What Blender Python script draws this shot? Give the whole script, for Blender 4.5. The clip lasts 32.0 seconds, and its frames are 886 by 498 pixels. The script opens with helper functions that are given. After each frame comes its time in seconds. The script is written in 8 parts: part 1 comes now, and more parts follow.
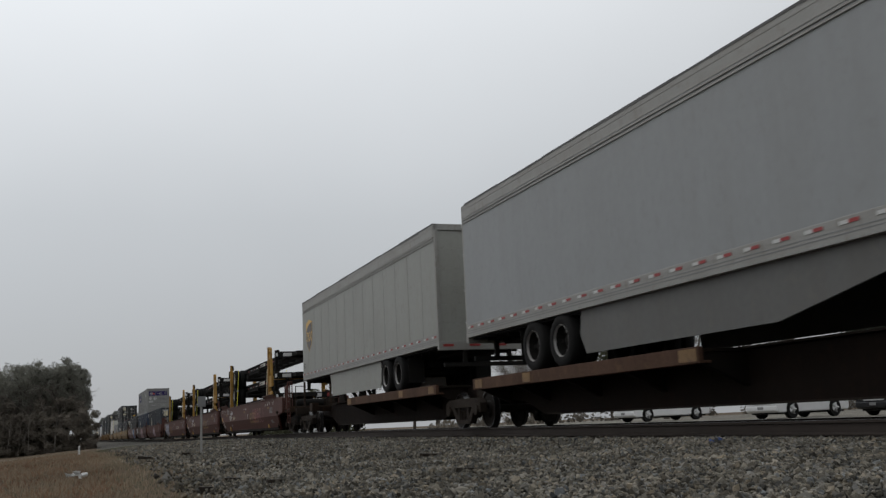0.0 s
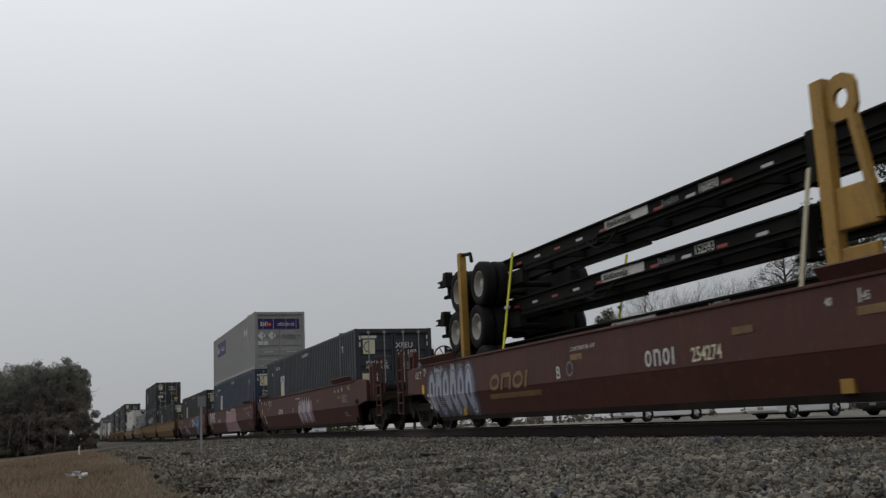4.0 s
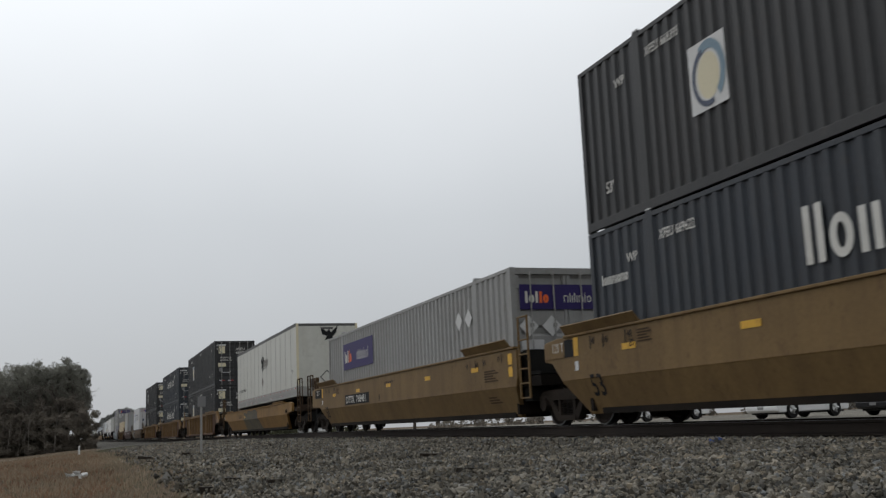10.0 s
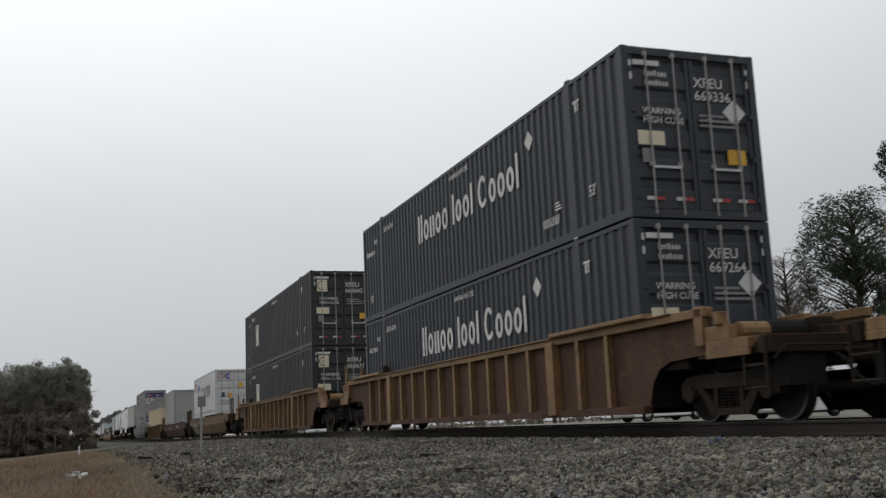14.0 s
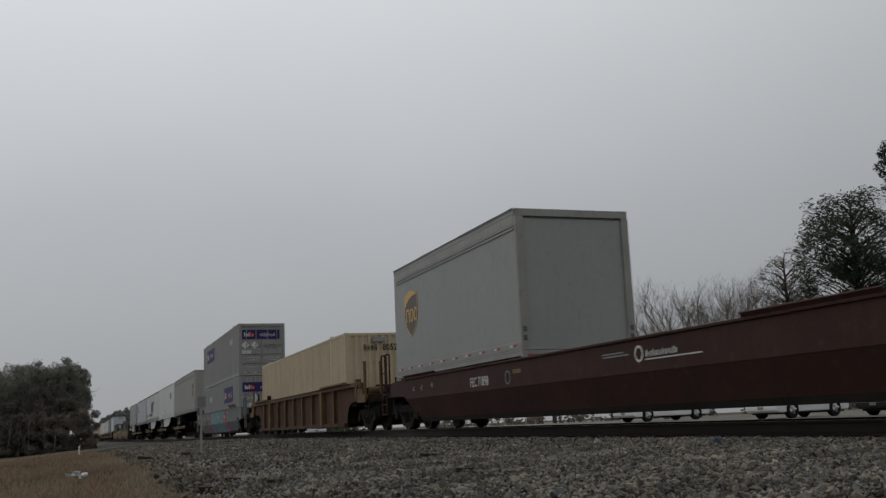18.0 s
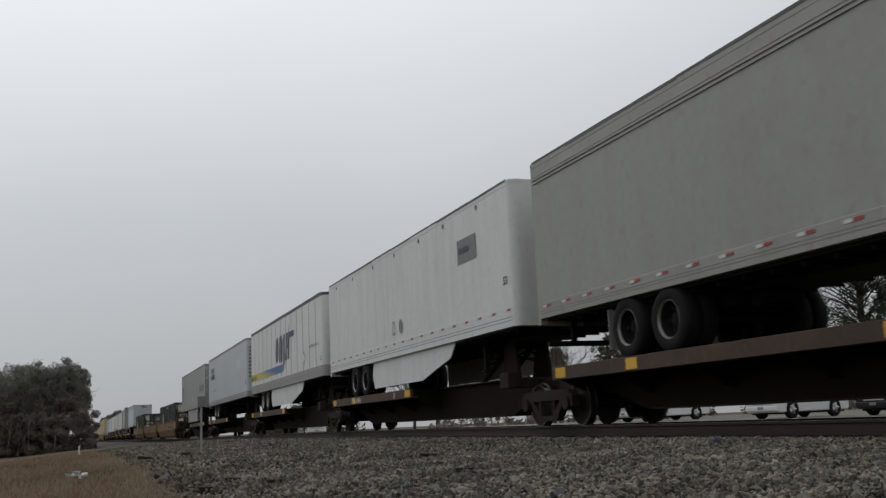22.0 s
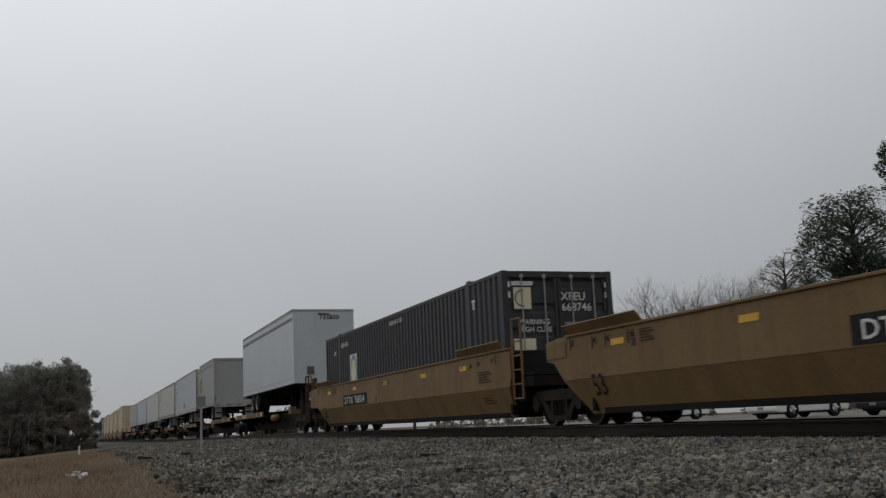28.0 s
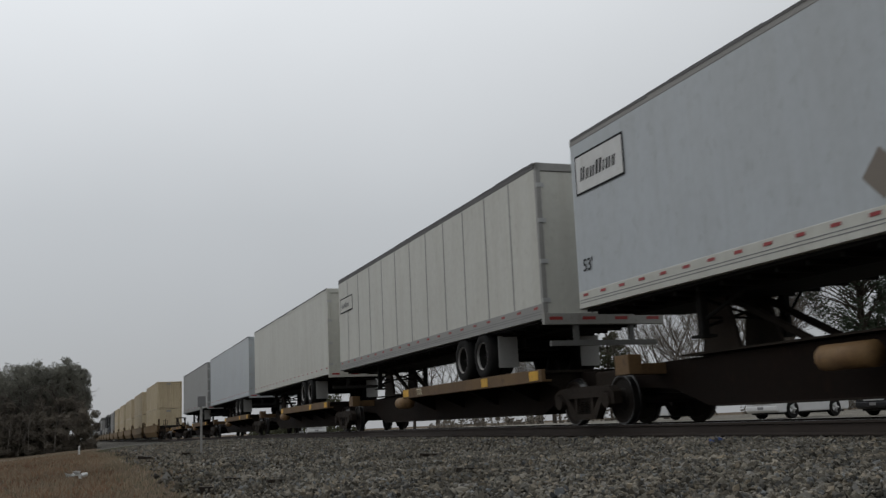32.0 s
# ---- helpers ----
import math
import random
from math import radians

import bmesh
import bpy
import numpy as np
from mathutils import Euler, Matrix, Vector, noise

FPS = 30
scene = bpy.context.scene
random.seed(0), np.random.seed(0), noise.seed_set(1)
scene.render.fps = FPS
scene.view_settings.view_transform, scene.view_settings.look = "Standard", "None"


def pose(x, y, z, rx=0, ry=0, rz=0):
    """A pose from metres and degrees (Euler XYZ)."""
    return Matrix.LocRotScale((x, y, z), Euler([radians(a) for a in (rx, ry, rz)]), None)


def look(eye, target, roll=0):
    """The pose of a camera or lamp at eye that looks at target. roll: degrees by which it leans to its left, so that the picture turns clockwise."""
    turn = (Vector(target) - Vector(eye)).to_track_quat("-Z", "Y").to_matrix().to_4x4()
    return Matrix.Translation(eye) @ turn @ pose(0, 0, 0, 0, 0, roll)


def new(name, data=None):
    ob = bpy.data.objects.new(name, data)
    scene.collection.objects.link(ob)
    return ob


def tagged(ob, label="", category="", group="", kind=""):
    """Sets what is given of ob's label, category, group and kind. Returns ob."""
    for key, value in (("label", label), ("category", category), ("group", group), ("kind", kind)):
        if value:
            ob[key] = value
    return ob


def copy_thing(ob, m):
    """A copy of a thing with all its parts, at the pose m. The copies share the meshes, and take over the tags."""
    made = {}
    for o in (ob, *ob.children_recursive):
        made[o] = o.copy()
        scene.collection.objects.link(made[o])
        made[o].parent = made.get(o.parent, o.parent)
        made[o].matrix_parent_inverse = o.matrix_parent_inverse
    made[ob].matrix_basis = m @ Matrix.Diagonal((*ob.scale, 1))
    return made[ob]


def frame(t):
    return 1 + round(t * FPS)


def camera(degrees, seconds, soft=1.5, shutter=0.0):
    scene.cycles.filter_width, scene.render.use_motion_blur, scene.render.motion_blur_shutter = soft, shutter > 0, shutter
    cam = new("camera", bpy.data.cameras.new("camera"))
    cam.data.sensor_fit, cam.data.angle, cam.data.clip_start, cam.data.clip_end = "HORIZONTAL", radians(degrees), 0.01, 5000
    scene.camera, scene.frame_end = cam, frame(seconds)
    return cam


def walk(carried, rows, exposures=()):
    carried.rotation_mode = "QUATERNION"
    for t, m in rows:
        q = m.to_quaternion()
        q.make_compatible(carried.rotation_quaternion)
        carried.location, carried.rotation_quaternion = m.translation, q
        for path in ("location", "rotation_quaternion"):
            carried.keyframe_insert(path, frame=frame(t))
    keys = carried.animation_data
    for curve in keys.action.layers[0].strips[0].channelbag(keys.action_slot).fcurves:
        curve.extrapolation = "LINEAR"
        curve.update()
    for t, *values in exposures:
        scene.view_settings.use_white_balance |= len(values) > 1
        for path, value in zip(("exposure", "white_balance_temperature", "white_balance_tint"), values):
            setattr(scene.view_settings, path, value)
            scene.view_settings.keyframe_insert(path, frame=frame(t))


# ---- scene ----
cam = camera(47.71, 32.0, soft=1.35, shutter=0.1)
TRACK_X = 9.505          # centre line of the track; rails run along y, rail heads at z = 0
EYE = pose(0, 0, 0.197, 99.70, 0, -19.97) @ pose(0, 0, 0, 0, 0, -2.465)
walk(cam, [(0.0, EYE), (32.0, EYE)], exposures=[(0.0, -0.03), (2.0, -0.03), (3.0, -0.13), (4.5, -0.12), (7.0, -0.04), (8.0, -0.2), (9.0, 0.03), (10.0, 0.16), (11.0, -0.22), (12.0, -0.13), (13.0, 0.24), (14.0, 0.23), (15.5, 0.02), (17.0, -0.27), (18.0, -0.35), (19.0, -0.25), (20.0, -0.2), (21.0, 0.05), (22.0, -0.03), (23.0, -0.2), (25.0, -0.1), (26.5, -0.12), (29.0, -0.22), (30.0, -0.14), (31.0, -0.13), (32.0, -0.12)])

# distance run by the train since the start, every second
RUN = [0.0, 19.29, 38.58, 57.87, 77.17, 96.47, 115.76, 135.03, 154.29, 173.55, 192.77, 211.97, 231.14, 250.31, 269.45, 288.56, 307.66,
       326.76, 345.92, 365.12, 384.33, 403.51, 422.63, 441.65, 460.63, 479.61, 498.62, 517.73, 536.94, 556.21, 575.53, 594.89, 614.27]

# ---- world and sun: an overcast winter sky ----
world = bpy.data.worlds.new("overcast_sky")
scene.world = world
world.use_nodes = True
wn, wl = world.node_tree.nodes, world.node_tree.links
wn.clear()
w_out = wn.new("ShaderNodeOutputWorld")
w_bg = wn.new("ShaderNodeBackground")
w_bg.inputs["Strength"].default_value = 1.0
w_co = wn.new("ShaderNodeTexCoord")
w_sep = wn.new("ShaderNodeSeparateXYZ")
w_ramp = wn.new("ShaderNodeValToRGB")
w_ramp.color_ramp.elements[0].position = 0.0
w_ramp.color_ramp.elements[0].color = (0.335, 0.345, 0.36, 1)
w_ramp.color_ramp.elements[1].position = 0.9
w_ramp.color_ramp.elements[1].color = (0.7, 0.72, 0.74, 1)
e = w_ramp.color_ramp.elements.new(0.2)
e.color = (0.47, 0.49, 0.51, 1)
e = w_ramp.color_ramp.elements.new(0.42)
e.color = (0.71, 0.735, 0.76, 1)
w_noise = wn.new("ShaderNodeTexNoise")
w_noise.inputs["Scale"].default_value = 2.2
w_noise.inputs["Detail"].default_value = 4
w_map = wn.new("ShaderNodeMapRange")
w_map.inputs["To Min"].default_value = 0.9
w_map.inputs["To Max"].default_value = 1.1
w_mul = wn.new("ShaderNodeMixRGB")
w_mul.blend_type = "MULTIPLY"
w_mul.inputs["Fac"].default_value = 1.0
w_sky = wn.new("ShaderNodeTexSky")
w_sky.sky_type = "NISHITA"
w_sky.sun_disc = False
w_sky.sun_elevation, w_sky.sun_rotation = radians(50), radians(-60)
w_mix = wn.new("ShaderNodeMixRGB")
w_mix.blend_type = "ADD"
w_mix.inputs["Fac"].default_value = 0.004
wl.new(w_co.outputs["Generated"], w_sep.inputs[0])
wl.new(w_sep.outputs["Z"], w_ramp.inputs["Fac"])
wl.new(w_co.outputs["Generated"], w_noise.inputs["Vector"])
wl.new(w_noise.outputs["Fac"], w_map.inputs["Value"])
wl.new(w_ramp.outputs["Color"], w_mul.inputs["Color1"])
wl.new(w_map.outputs["Result"], w_mul.inputs["Color2"])
w_dot = wn.new("ShaderNodeVectorMath")
w_dot.operation = "DOT_PRODUCT"
w_dot.inputs[1].default_value = (-0.55, 0.75, 0.36)
w_lean = wn.new("ShaderNodeMapRange")
w_lean.inputs["From Min"].default_value, w_lean.inputs["From Max"].default_value = 0.1, 1.0
w_lean.inputs["To Min"].default_value, w_lean.inputs["To Max"].default_value = 0.9, 1.3
w_glow = wn.new("ShaderNodeMixRGB")
w_glow.blend_type = "MULTIPLY"
w_glow.inputs["Fac"].default_value = 1.0
wl.new(w_co.outputs["Generated"], w_dot.inputs[0])
wl.new(w_dot.outputs["Value"], w_lean.inputs["Value"])
wl.new(w_mul.outputs["Color"], w_glow.inputs["Color1"])
wl.new(w_lean.outputs["Result"], w_glow.inputs["Color2"])
wl.new(w_glow.outputs["Color"], w_mix.inputs["Color1"])
wl.new(w_sky.outputs["Color"], w_mix.inputs["Color2"])
wl.new(w_mix.outputs["Color"], w_bg.inputs["Color"])
wl.new(w_bg.outputs[0], w_out.inputs[0])

sun_data = bpy.data.lights.new("veiled_sun", "SUN")
sun_data.energy, sun_data.angle, sun_data.color = 0.35, radians(30), (1.0, 0.97, 0.92)
sun = new("veiled_sun", sun_data)
sun.matrix_world = look((-14, 80, 70), (0, 0, 0))


# ---- materials ----
def material(name, color, rough=0.6, metal=0.0, vary=0.12, scale=3.0, dirt=0.0, dirt_color=(0.06, 0.045, 0.035), bump=0.0, bump_scale=60.0, rand=0.0, spec=0.4, streak=False, wear=0.0, wear_color=(0.07, 0.038, 0.022), thin=0.0):
    """A painted or bare surface: broad and fine variation, dirt in patches (or run down in streaks), chips and runs of rust, fine relief; thin lets light through."""
    m = bpy.data.materials.new(name)
    m.use_nodes = True
    n, l = m.node_tree.nodes, m.node_tree.links
    b = n["Principled BSDF"]
    b.inputs["Roughness"].default_value = rough
    b.inputs["Metallic"].default_value = metal
    b.inputs["Specular IOR Level"].default_value = spec
    co = n.new("ShaderNodeTexCoord")
    own = n.new("ShaderNodeObjectInfo")
    far_off = n.new("ShaderNodeMath")
    far_off.operation = "MULTIPLY"
    far_off.inputs[1].default_value = 57.0
    l.new(own.outputs["Random"], far_off.inputs[0])
    here = n.new("ShaderNodeVectorMath")
    here.operation = "ADD"
    l.new(co.outputs["Object"], here.inputs[0])
    l.new(far_off.outputs[0], here.inputs[1])
    big = n.new("ShaderNodeTexNoise")
    big.inputs["Scale"].default_value = scale * 0.3
    big.inputs["Detail"].default_value = 6
    fine = n.new("ShaderNodeTexNoise")
    fine.inputs["Scale"].default_value = scale * 9
    fine.inputs["Detail"].default_value = 5
    l.new(here.outputs[0], big.inputs["Vector"])
    l.new(here.outputs[0], fine.inputs["Vector"])
    add = n.new("ShaderNodeMath")
    add.operation = "ADD"
    l.new(big.outputs["Fac"], add.inputs[0])
    l.new(fine.outputs["Fac"], add.inputs[1])
    rng = n.new("ShaderNodeMapRange")
    rng.inputs["From Min"].default_value, rng.inputs["From Max"].default_value = 0.6, 1.4
    rng.inputs["To Min"].default_value, rng.inputs["To Max"].default_value = 1 - vary, 1 + vary
    l.new(add.outputs[0], rng.inputs["Value"])
    last = rng.outputs["Result"]
    if rand:
        info = n.new("ShaderNodeObjectInfo")
        r2 = n.new("ShaderNodeMapRange")
        r2.inputs["To Min"].default_value, r2.inputs["To Max"].default_value = 1 - rand, 1 + rand
        l.new(info.outputs["Random"], r2.inputs["Value"])
        mm = n.new("ShaderNodeMath")
        mm.operation = "MULTIPLY"
        l.new(last, mm.inputs[0])
        l.new(r2.outputs["Result"], mm.inputs[1])
        last = mm.outputs[0]
    mul = n.new("ShaderNodeMixRGB")
    mul.blend_type = "MULTIPLY"
    mul.inputs["Fac"].default_value = 1
    mul.inputs["Color1"].default_value = (*color, 1)
    l.new(last, mul.inputs["Color2"])
    out = mul.outputs["Color"]
    if dirt:
        dn = n.new("ShaderNodeTexNoise")
        dn.inputs["Scale"].default_value = 1.0
        dn.inputs["Detail"].default_value = 8
        mp = n.new("ShaderNodeMapping")
        mp.inputs["Scale"].default_value = (2.5, 2.5, 0.35) if streak else (0.9, 0.9, 1.4)
        l.new(here.outputs[0], mp.inputs["Vector"])
        l.new(mp.outputs["Vector"], dn.inputs["Vector"])
        dr = n.new("ShaderNodeMapRange")
        dr.inputs["From Min"].default_value, dr.inputs["From Max"].default_value = 0.42, 0.75
        dr.inputs["To Min"].default_value, dr.inputs["To Max"].default_value = dirt * 0.25, dirt
        l.new(dn.outputs["Fac"], dr.inputs["Value"])
        mx = n.new("ShaderNodeMixRGB")
        mx.inputs["Color2"].default_value = (*dirt_color, 1)
        l.new(dr.outputs["Result"], mx.inputs["Fac"])
        l.new(out, mx.inputs["Color1"])
        out = mx.outputs["Color"]
    if wear:
        for size, lo, hi, much in (((6.0, 6.0, 4.0), 0.58, 0.64, wear), ((7.0, 7.0, 0.3), 0.55, 0.72, wear * 0.75), ((0.5, 0.5, 0.8), 0.5, 0.68, wear * 0.6)):
            mp = n.new("ShaderNodeMapping")
            mp.inputs["Scale"].default_value = size
            l.new(here.outputs[0], mp.inputs["Vector"])
            wn_ = n.new("ShaderNodeTexNoise")
            wn_.inputs["Scale"].default_value, wn_.inputs["Detail"].default_value, wn_.inputs["Roughness"].default_value = 1.0, 7, 0.62
            l.new(mp.outputs["Vector"], wn_.inputs["Vector"])
            wr = n.new("ShaderNodeMapRange")
            wr.inputs["From Min"].default_value, wr.inputs["From Max"].default_value = lo, hi
            wr.inputs["To Max"].default_value = much
            l.new(wn_.outputs["Fac"], wr.inputs["Value"])
            mx = n.new("ShaderNodeMixRGB")
            mx.inputs["Color2"].default_value = (*wear_color, 1)
            l.new(wr.outputs["Result"], mx.inputs["Fac"])
            l.new(out, mx.inputs["Color1"])
            out = mx.outputs["Color"]
    l.new(out, b.inputs["Base Color"])
    if thin:
        through_ = n.new("ShaderNodeBsdfTranslucent")
        both = n.new("ShaderNodeMixShader")
        both.inputs[0].default_value = thin
        l.new(out, through_.inputs["Color"])
        l.new(b.outputs[0], both.inputs[1])
        l.new(through_.outputs[0], both.inputs[2])
        l.new(both.outputs[0], n["Material Output"].inputs["Surface"])
    if bump:
        bn = n.new("ShaderNodeTexNoise")
        bn.inputs["Scale"].default_value = bump_scale
        bn.inputs["Detail"].default_value = 4
        l.new(here.outputs[0], bn.inputs["Vector"])
        bp = n.new("ShaderNodeBump")
        bp.inputs["Strength"].default_value = bump
        bp.inputs["Distance"].default_value = 0.02
        l.new(bn.outputs["Fac"], bp.inputs["Height"])
        l.new(bp.outputs["Normal"], b.inputs["Normal"])
    return m


STEEL_DARK = material("grimy_dark_steel", (0.009, 0.008, 0.0075), 0.8, 0.2, 0.3, 4, 0.5, (0.045, 0.032, 0.022), 0.3, spec=0.08)
STEEL_BOGIE = material("dusty_rusty_cast_steel", (0.028, 0.022, 0.018), 0.85, 0.1, 0.4, 5, 0.6, (0.04, 0.03, 0.022), 0.4, spec=0.12, wear=0.4, wear_color=(0.012, 0.01, 0.009))
WHEEL = material("worn_wheel_steel", (0.014, 0.012, 0.011), 0.7, 0.3, 0.3, 8, 0.5, bump=0.2, spec=0.12)
WHEEL_RIM = material("polished_wheel_tread", (0.12, 0.12, 0.12), 0.3, 1.0, 0.1, 8)
END_BROWN = material("grimy_brown_car_end", (0.035, 0.023, 0.016), 0.8, 0, 0.35, 3, 0.6, (0.015, 0.012, 0.01), 0.3, spec=0.1, wear=0.4, wear_color=(0.07, 0.04, 0.022))
BEAM_BROWN = material("dark_brown_beam_paint", (0.013, 0.0085, 0.0065), 0.75, 0, 0.3, 2, 0.5, (0.012, 0.01, 0.009), 0.2, spec=0.06, wear=0.2, wear_color=(0.035, 0.018, 0.011))
RAIL = material("rusty_rail_steel", (0.03, 0.022, 0.018), 0.8, 0.2, 0.3, 9, 0.4)
RAIL_HEAD = material("polished_rail_head", (0.4, 0.4, 0.41), 0.35, 0.9, 0.1, 6)
TIE = material("creosoted_timber", (0.035, 0.028, 0.022), 0.9, 0, 0.35, 6, bump=0.5, rand=0.3, spec=0.2)
CAR_BROWN = material("oxide_brown_car_paint", (0.084, 0.028, 0.021), 0.62, 0, 0.22, 2.2, 0.5, (0.045, 0.025, 0.018), 0.12, 40, streak=True, spec=0.25, wear=0.3, wear_color=(0.1, 0.055, 0.045))
CAR_BROWN_OLD = material("dark_aged_oxide_brown_paint", (0.052, 0.021, 0.016), 0.7, 0, 0.3, 2.2, 0.5, (0.022, 0.015, 0.012), 0.15, 40, streak=True, spec=0.2, wear=0.45, wear_color=(0.085, 0.04, 0.028))
CAR_TAN = material("weathered_tan_car_paint", (0.19, 0.121, 0.05), 0.62, 0, 0.22, 2.0, 0.55, (0.085, 0.052, 0.026), 0.12, 40, streak=True, spec=0.2, wear=0.32, wear_color=(0.075, 0.042, 0.022))
CAR_ORANGE = material("faded_orange_tan_car_paint", (0.245, 0.138, 0.043), 0.65, 0, 0.25, 2.0, 0.5, (0.085, 0.05, 0.025), 0.12, 40, streak=True, spec=0.2, wear=0.32, wear_color=(0.085, 0.045, 0.022))
CAR_RUST = material("rusted_brown_tan_steel", (0.09, 0.05, 0.033), 0.8, 0, 0.35, 2.4, 0.65, (0.042, 0.022, 0.015), 0.25, 40, streak=True, spec=0.15, wear=0.45, wear_color=(0.135, 0.08, 0.045))
CAR_OLIVE = material("faded_olive_tan_car_paint", (0.15, 0.095, 0.045), 0.7, 0, 0.3, 2.0, 0.6, (0.055, 0.032, 0.02), 0.15, 40, streak=True, spec=0.2, wear=0.6, wear_color=(0.075, 0.04, 0.026))
CAR_GREY = material("grey_car_paint", (0.15, 0.157, 0.16), 0.6, 0, 0.15, 2.0, 0.4, (0.1, 0.095, 0.085), 0.1, 40, streak=True, spec=0.3, wear=0.3, wear_color=(0.085, 0.075, 0.065))
CHORD_YELLOW = material("worn_yellow_brown_chord_paint", (0.235, 0.14, 0.055), 0.65, 0, 0.3, 3, 0.5, (0.1, 0.05, 0.025), 0.2, 40, wear=0.6, wear_color=(0.075, 0.036, 0.02))
CHORD_DULL = material("dull_brown_yellow_deck_paint", (0.145, 0.084, 0.03), 0.7, 0, 0.3, 3, 0.6, (0.07, 0.04, 0.025), 0.2, 40, wear=0.5, wear_color=(0.055, 0.028, 0.016))
CAR_DECK = material("dark_brown_deck_paint", (0.055, 0.032, 0.019), 0.7, 0, 0.3, 3, 0.6, (0.03, 0.022, 0.018), 0.2, 40, wear=0.5, wear_color=(0.1, 0.05, 0.022))
TRIM_GREY = material("faded_grey_sign_vinyl", (0.28, 0.275, 0.26), 0.6, 0, 0.12, 3)
DIAMOND_FADED = material("faded_brown_stencil", (0.075, 0.045, 0.035), 0.7, 0, 0.2, 6)
DIAMOND_BROWN = material("grey_brown_placard", (0.2, 0.17, 0.14), 0.6, 0, 0.12, 5)
YELLOW = material("yellow_marking_paint", (0.72, 0.4, 0.03), 0.55, 0, 0.15, 6, 0.25, wear=0.25, wear_color=(0.2, 0.11, 0.03))
RACK_YELLOW = material("worn_yellow_rack_paint", (0.42, 0.235, 0.035), 0.6, 0, 0.25, 3, 0.5, (0.12, 0.06, 0.025), 0.2, 40, streak=True, wear=0.35, wear_color=(0.13, 0.06, 0.025))
STRAP = material("yellow_webbing", (0.72, 0.68, 0.05), 0.8, 0, 0.1, 20)
BOX_NAVY = material("dark_blue_grey_container_paint", (0.025, 0.031, 0.041), 0.55, 0, 0.2, 1.5, 0.35, (0.05, 0.05, 0.045), 0.06, 30, streak=True, spec=0.35, wear=0.22, wear_color=(0.055, 0.045, 0.038))
BOX_BLACK = material("near_black_container_paint", (0.0235, 0.0245, 0.0265), 0.55, 0, 0.2, 1.5, 0.35, (0.045, 0.043, 0.04), 0.06, 30, streak=True, spec=0.35, wear=0.22, wear_color=(0.055, 0.045, 0.038))
BOX_BLUE = material("navy_blue_container_paint", (0.018, 0.031, 0.062), 0.5, 0, 0.15, 1.5, 0.3, (0.04, 0.045, 0.05), 0.06, 30, streak=True, wear=0.22, wear_color=(0.055, 0.045, 0.038))
BOX_GREY = material("light_grey_container_paint", (0.27, 0.27, 0.262), 0.5, 0, 0.1, 1.5, 0.3, (0.2, 0.19, 0.17), 0.05, 30, streak=True, wear=0.2, wear_color=(0.15, 0.12, 0.09))
BOX_CREAM = material("cream_container_paint", (0.53, 0.45, 0.31), 0.55, 0, 0.12, 1.5, 0.35, (0.28, 0.19, 0.1), 0.05, 30, streak=True, wear=0.22, wear_color=(0.24, 0.14, 0.07))
WHITE_REEFER = material("clean_white_reefer_panel", (0.52, 0.52, 0.52), 0.4, 0, 0.05, 1.0, 0.15, (0.4, 0.38, 0.35), 0.03, 20, streak=True)
WHITE_TRAILER = material("white_trailer_panel", (0.67, 0.675, 0.665), 0.45, 0, 0.07, 0.8, 0.3, (0.36, 0.34, 0.3), 0.03, 15, streak=True, wear=0.16, wear_color=(0.3, 0.27, 0.22))
CREAM_TRAILER = material("off_white_trailer_panel", (0.54, 0.54, 0.49), 0.45, 0, 0.08, 0.8, 0.3, (0.34, 0.31, 0.25), 0.03, 15, streak=True, wear=0.16, wear_color=(0.3, 0.27, 0.22))
GREY_TRAILER = material("dull_grey_trailer_panel", (0.3, 0.305, 0.3), 0.5, 0, 0.08, 0.8, 0.3, (0.25, 0.235, 0.2), 0.03, 15, streak=True, wear=0.2, wear_color=(0.17, 0.155, 0.13))
GREEN_GREY_TRAILER = material("grey_green_trailer_panel", (0.3, 0.305, 0.28), 0.5, 0, 0.08, 0.8, 0.3, (0.24, 0.225, 0.185), 0.03, 15, streak=True, wear=0.2, wear_color=(0.17, 0.155, 0.13))
BLUE_GREY_TRAILER = material("blue_grey_trailer_panel", (0.285, 0.296, 0.3), 0.5, 0, 0.06, 0.8, 0.25, (0.2, 0.195, 0.18), 0.03, 15, streak=True, wear=0.12, wear_color=(0.17, 0.16, 0.14))
SKIRT_GREY = material("grimy_grey_skirt_panel", (0.12, 0.12, 0.115), 0.6, 0, 0.12, 1.0, 0.4, (0.1, 0.092, 0.08), 0.03, 15, streak=True, wear=0.2, wear_color=(0.17, 0.155, 0.13))
BLUE_WHITE_TRAILER = material("bluish_white_trailer_panel", (0.45, 0.485, 0.51), 0.42, 0, 0.07, 0.8, 0.25, (0.34, 0.34, 0.32), 0.03, 15, streak=True, wear=0.18, wear_color=(0.26, 0.26, 0.25))
ALUMINIUM = material("dull_aluminium", (0.5, 0.5, 0.5), 0.45, 0.6, 0.12, 5, 0.3, (0.2, 0.19, 0.17), 0.05, 30)
TRIM_DARK = material("dark_grey_trim", (0.1, 0.1, 0.1), 0.6, 0.1, 0.2, 4, 0.3)
UNDERSIDE = material("dirty_black_underframe_and_rim_shade", (0.012, 0.012, 0.0115), 0.85, 0, 0.3, 4, 0.4, (0.03, 0.026, 0.022), spec=0.1)
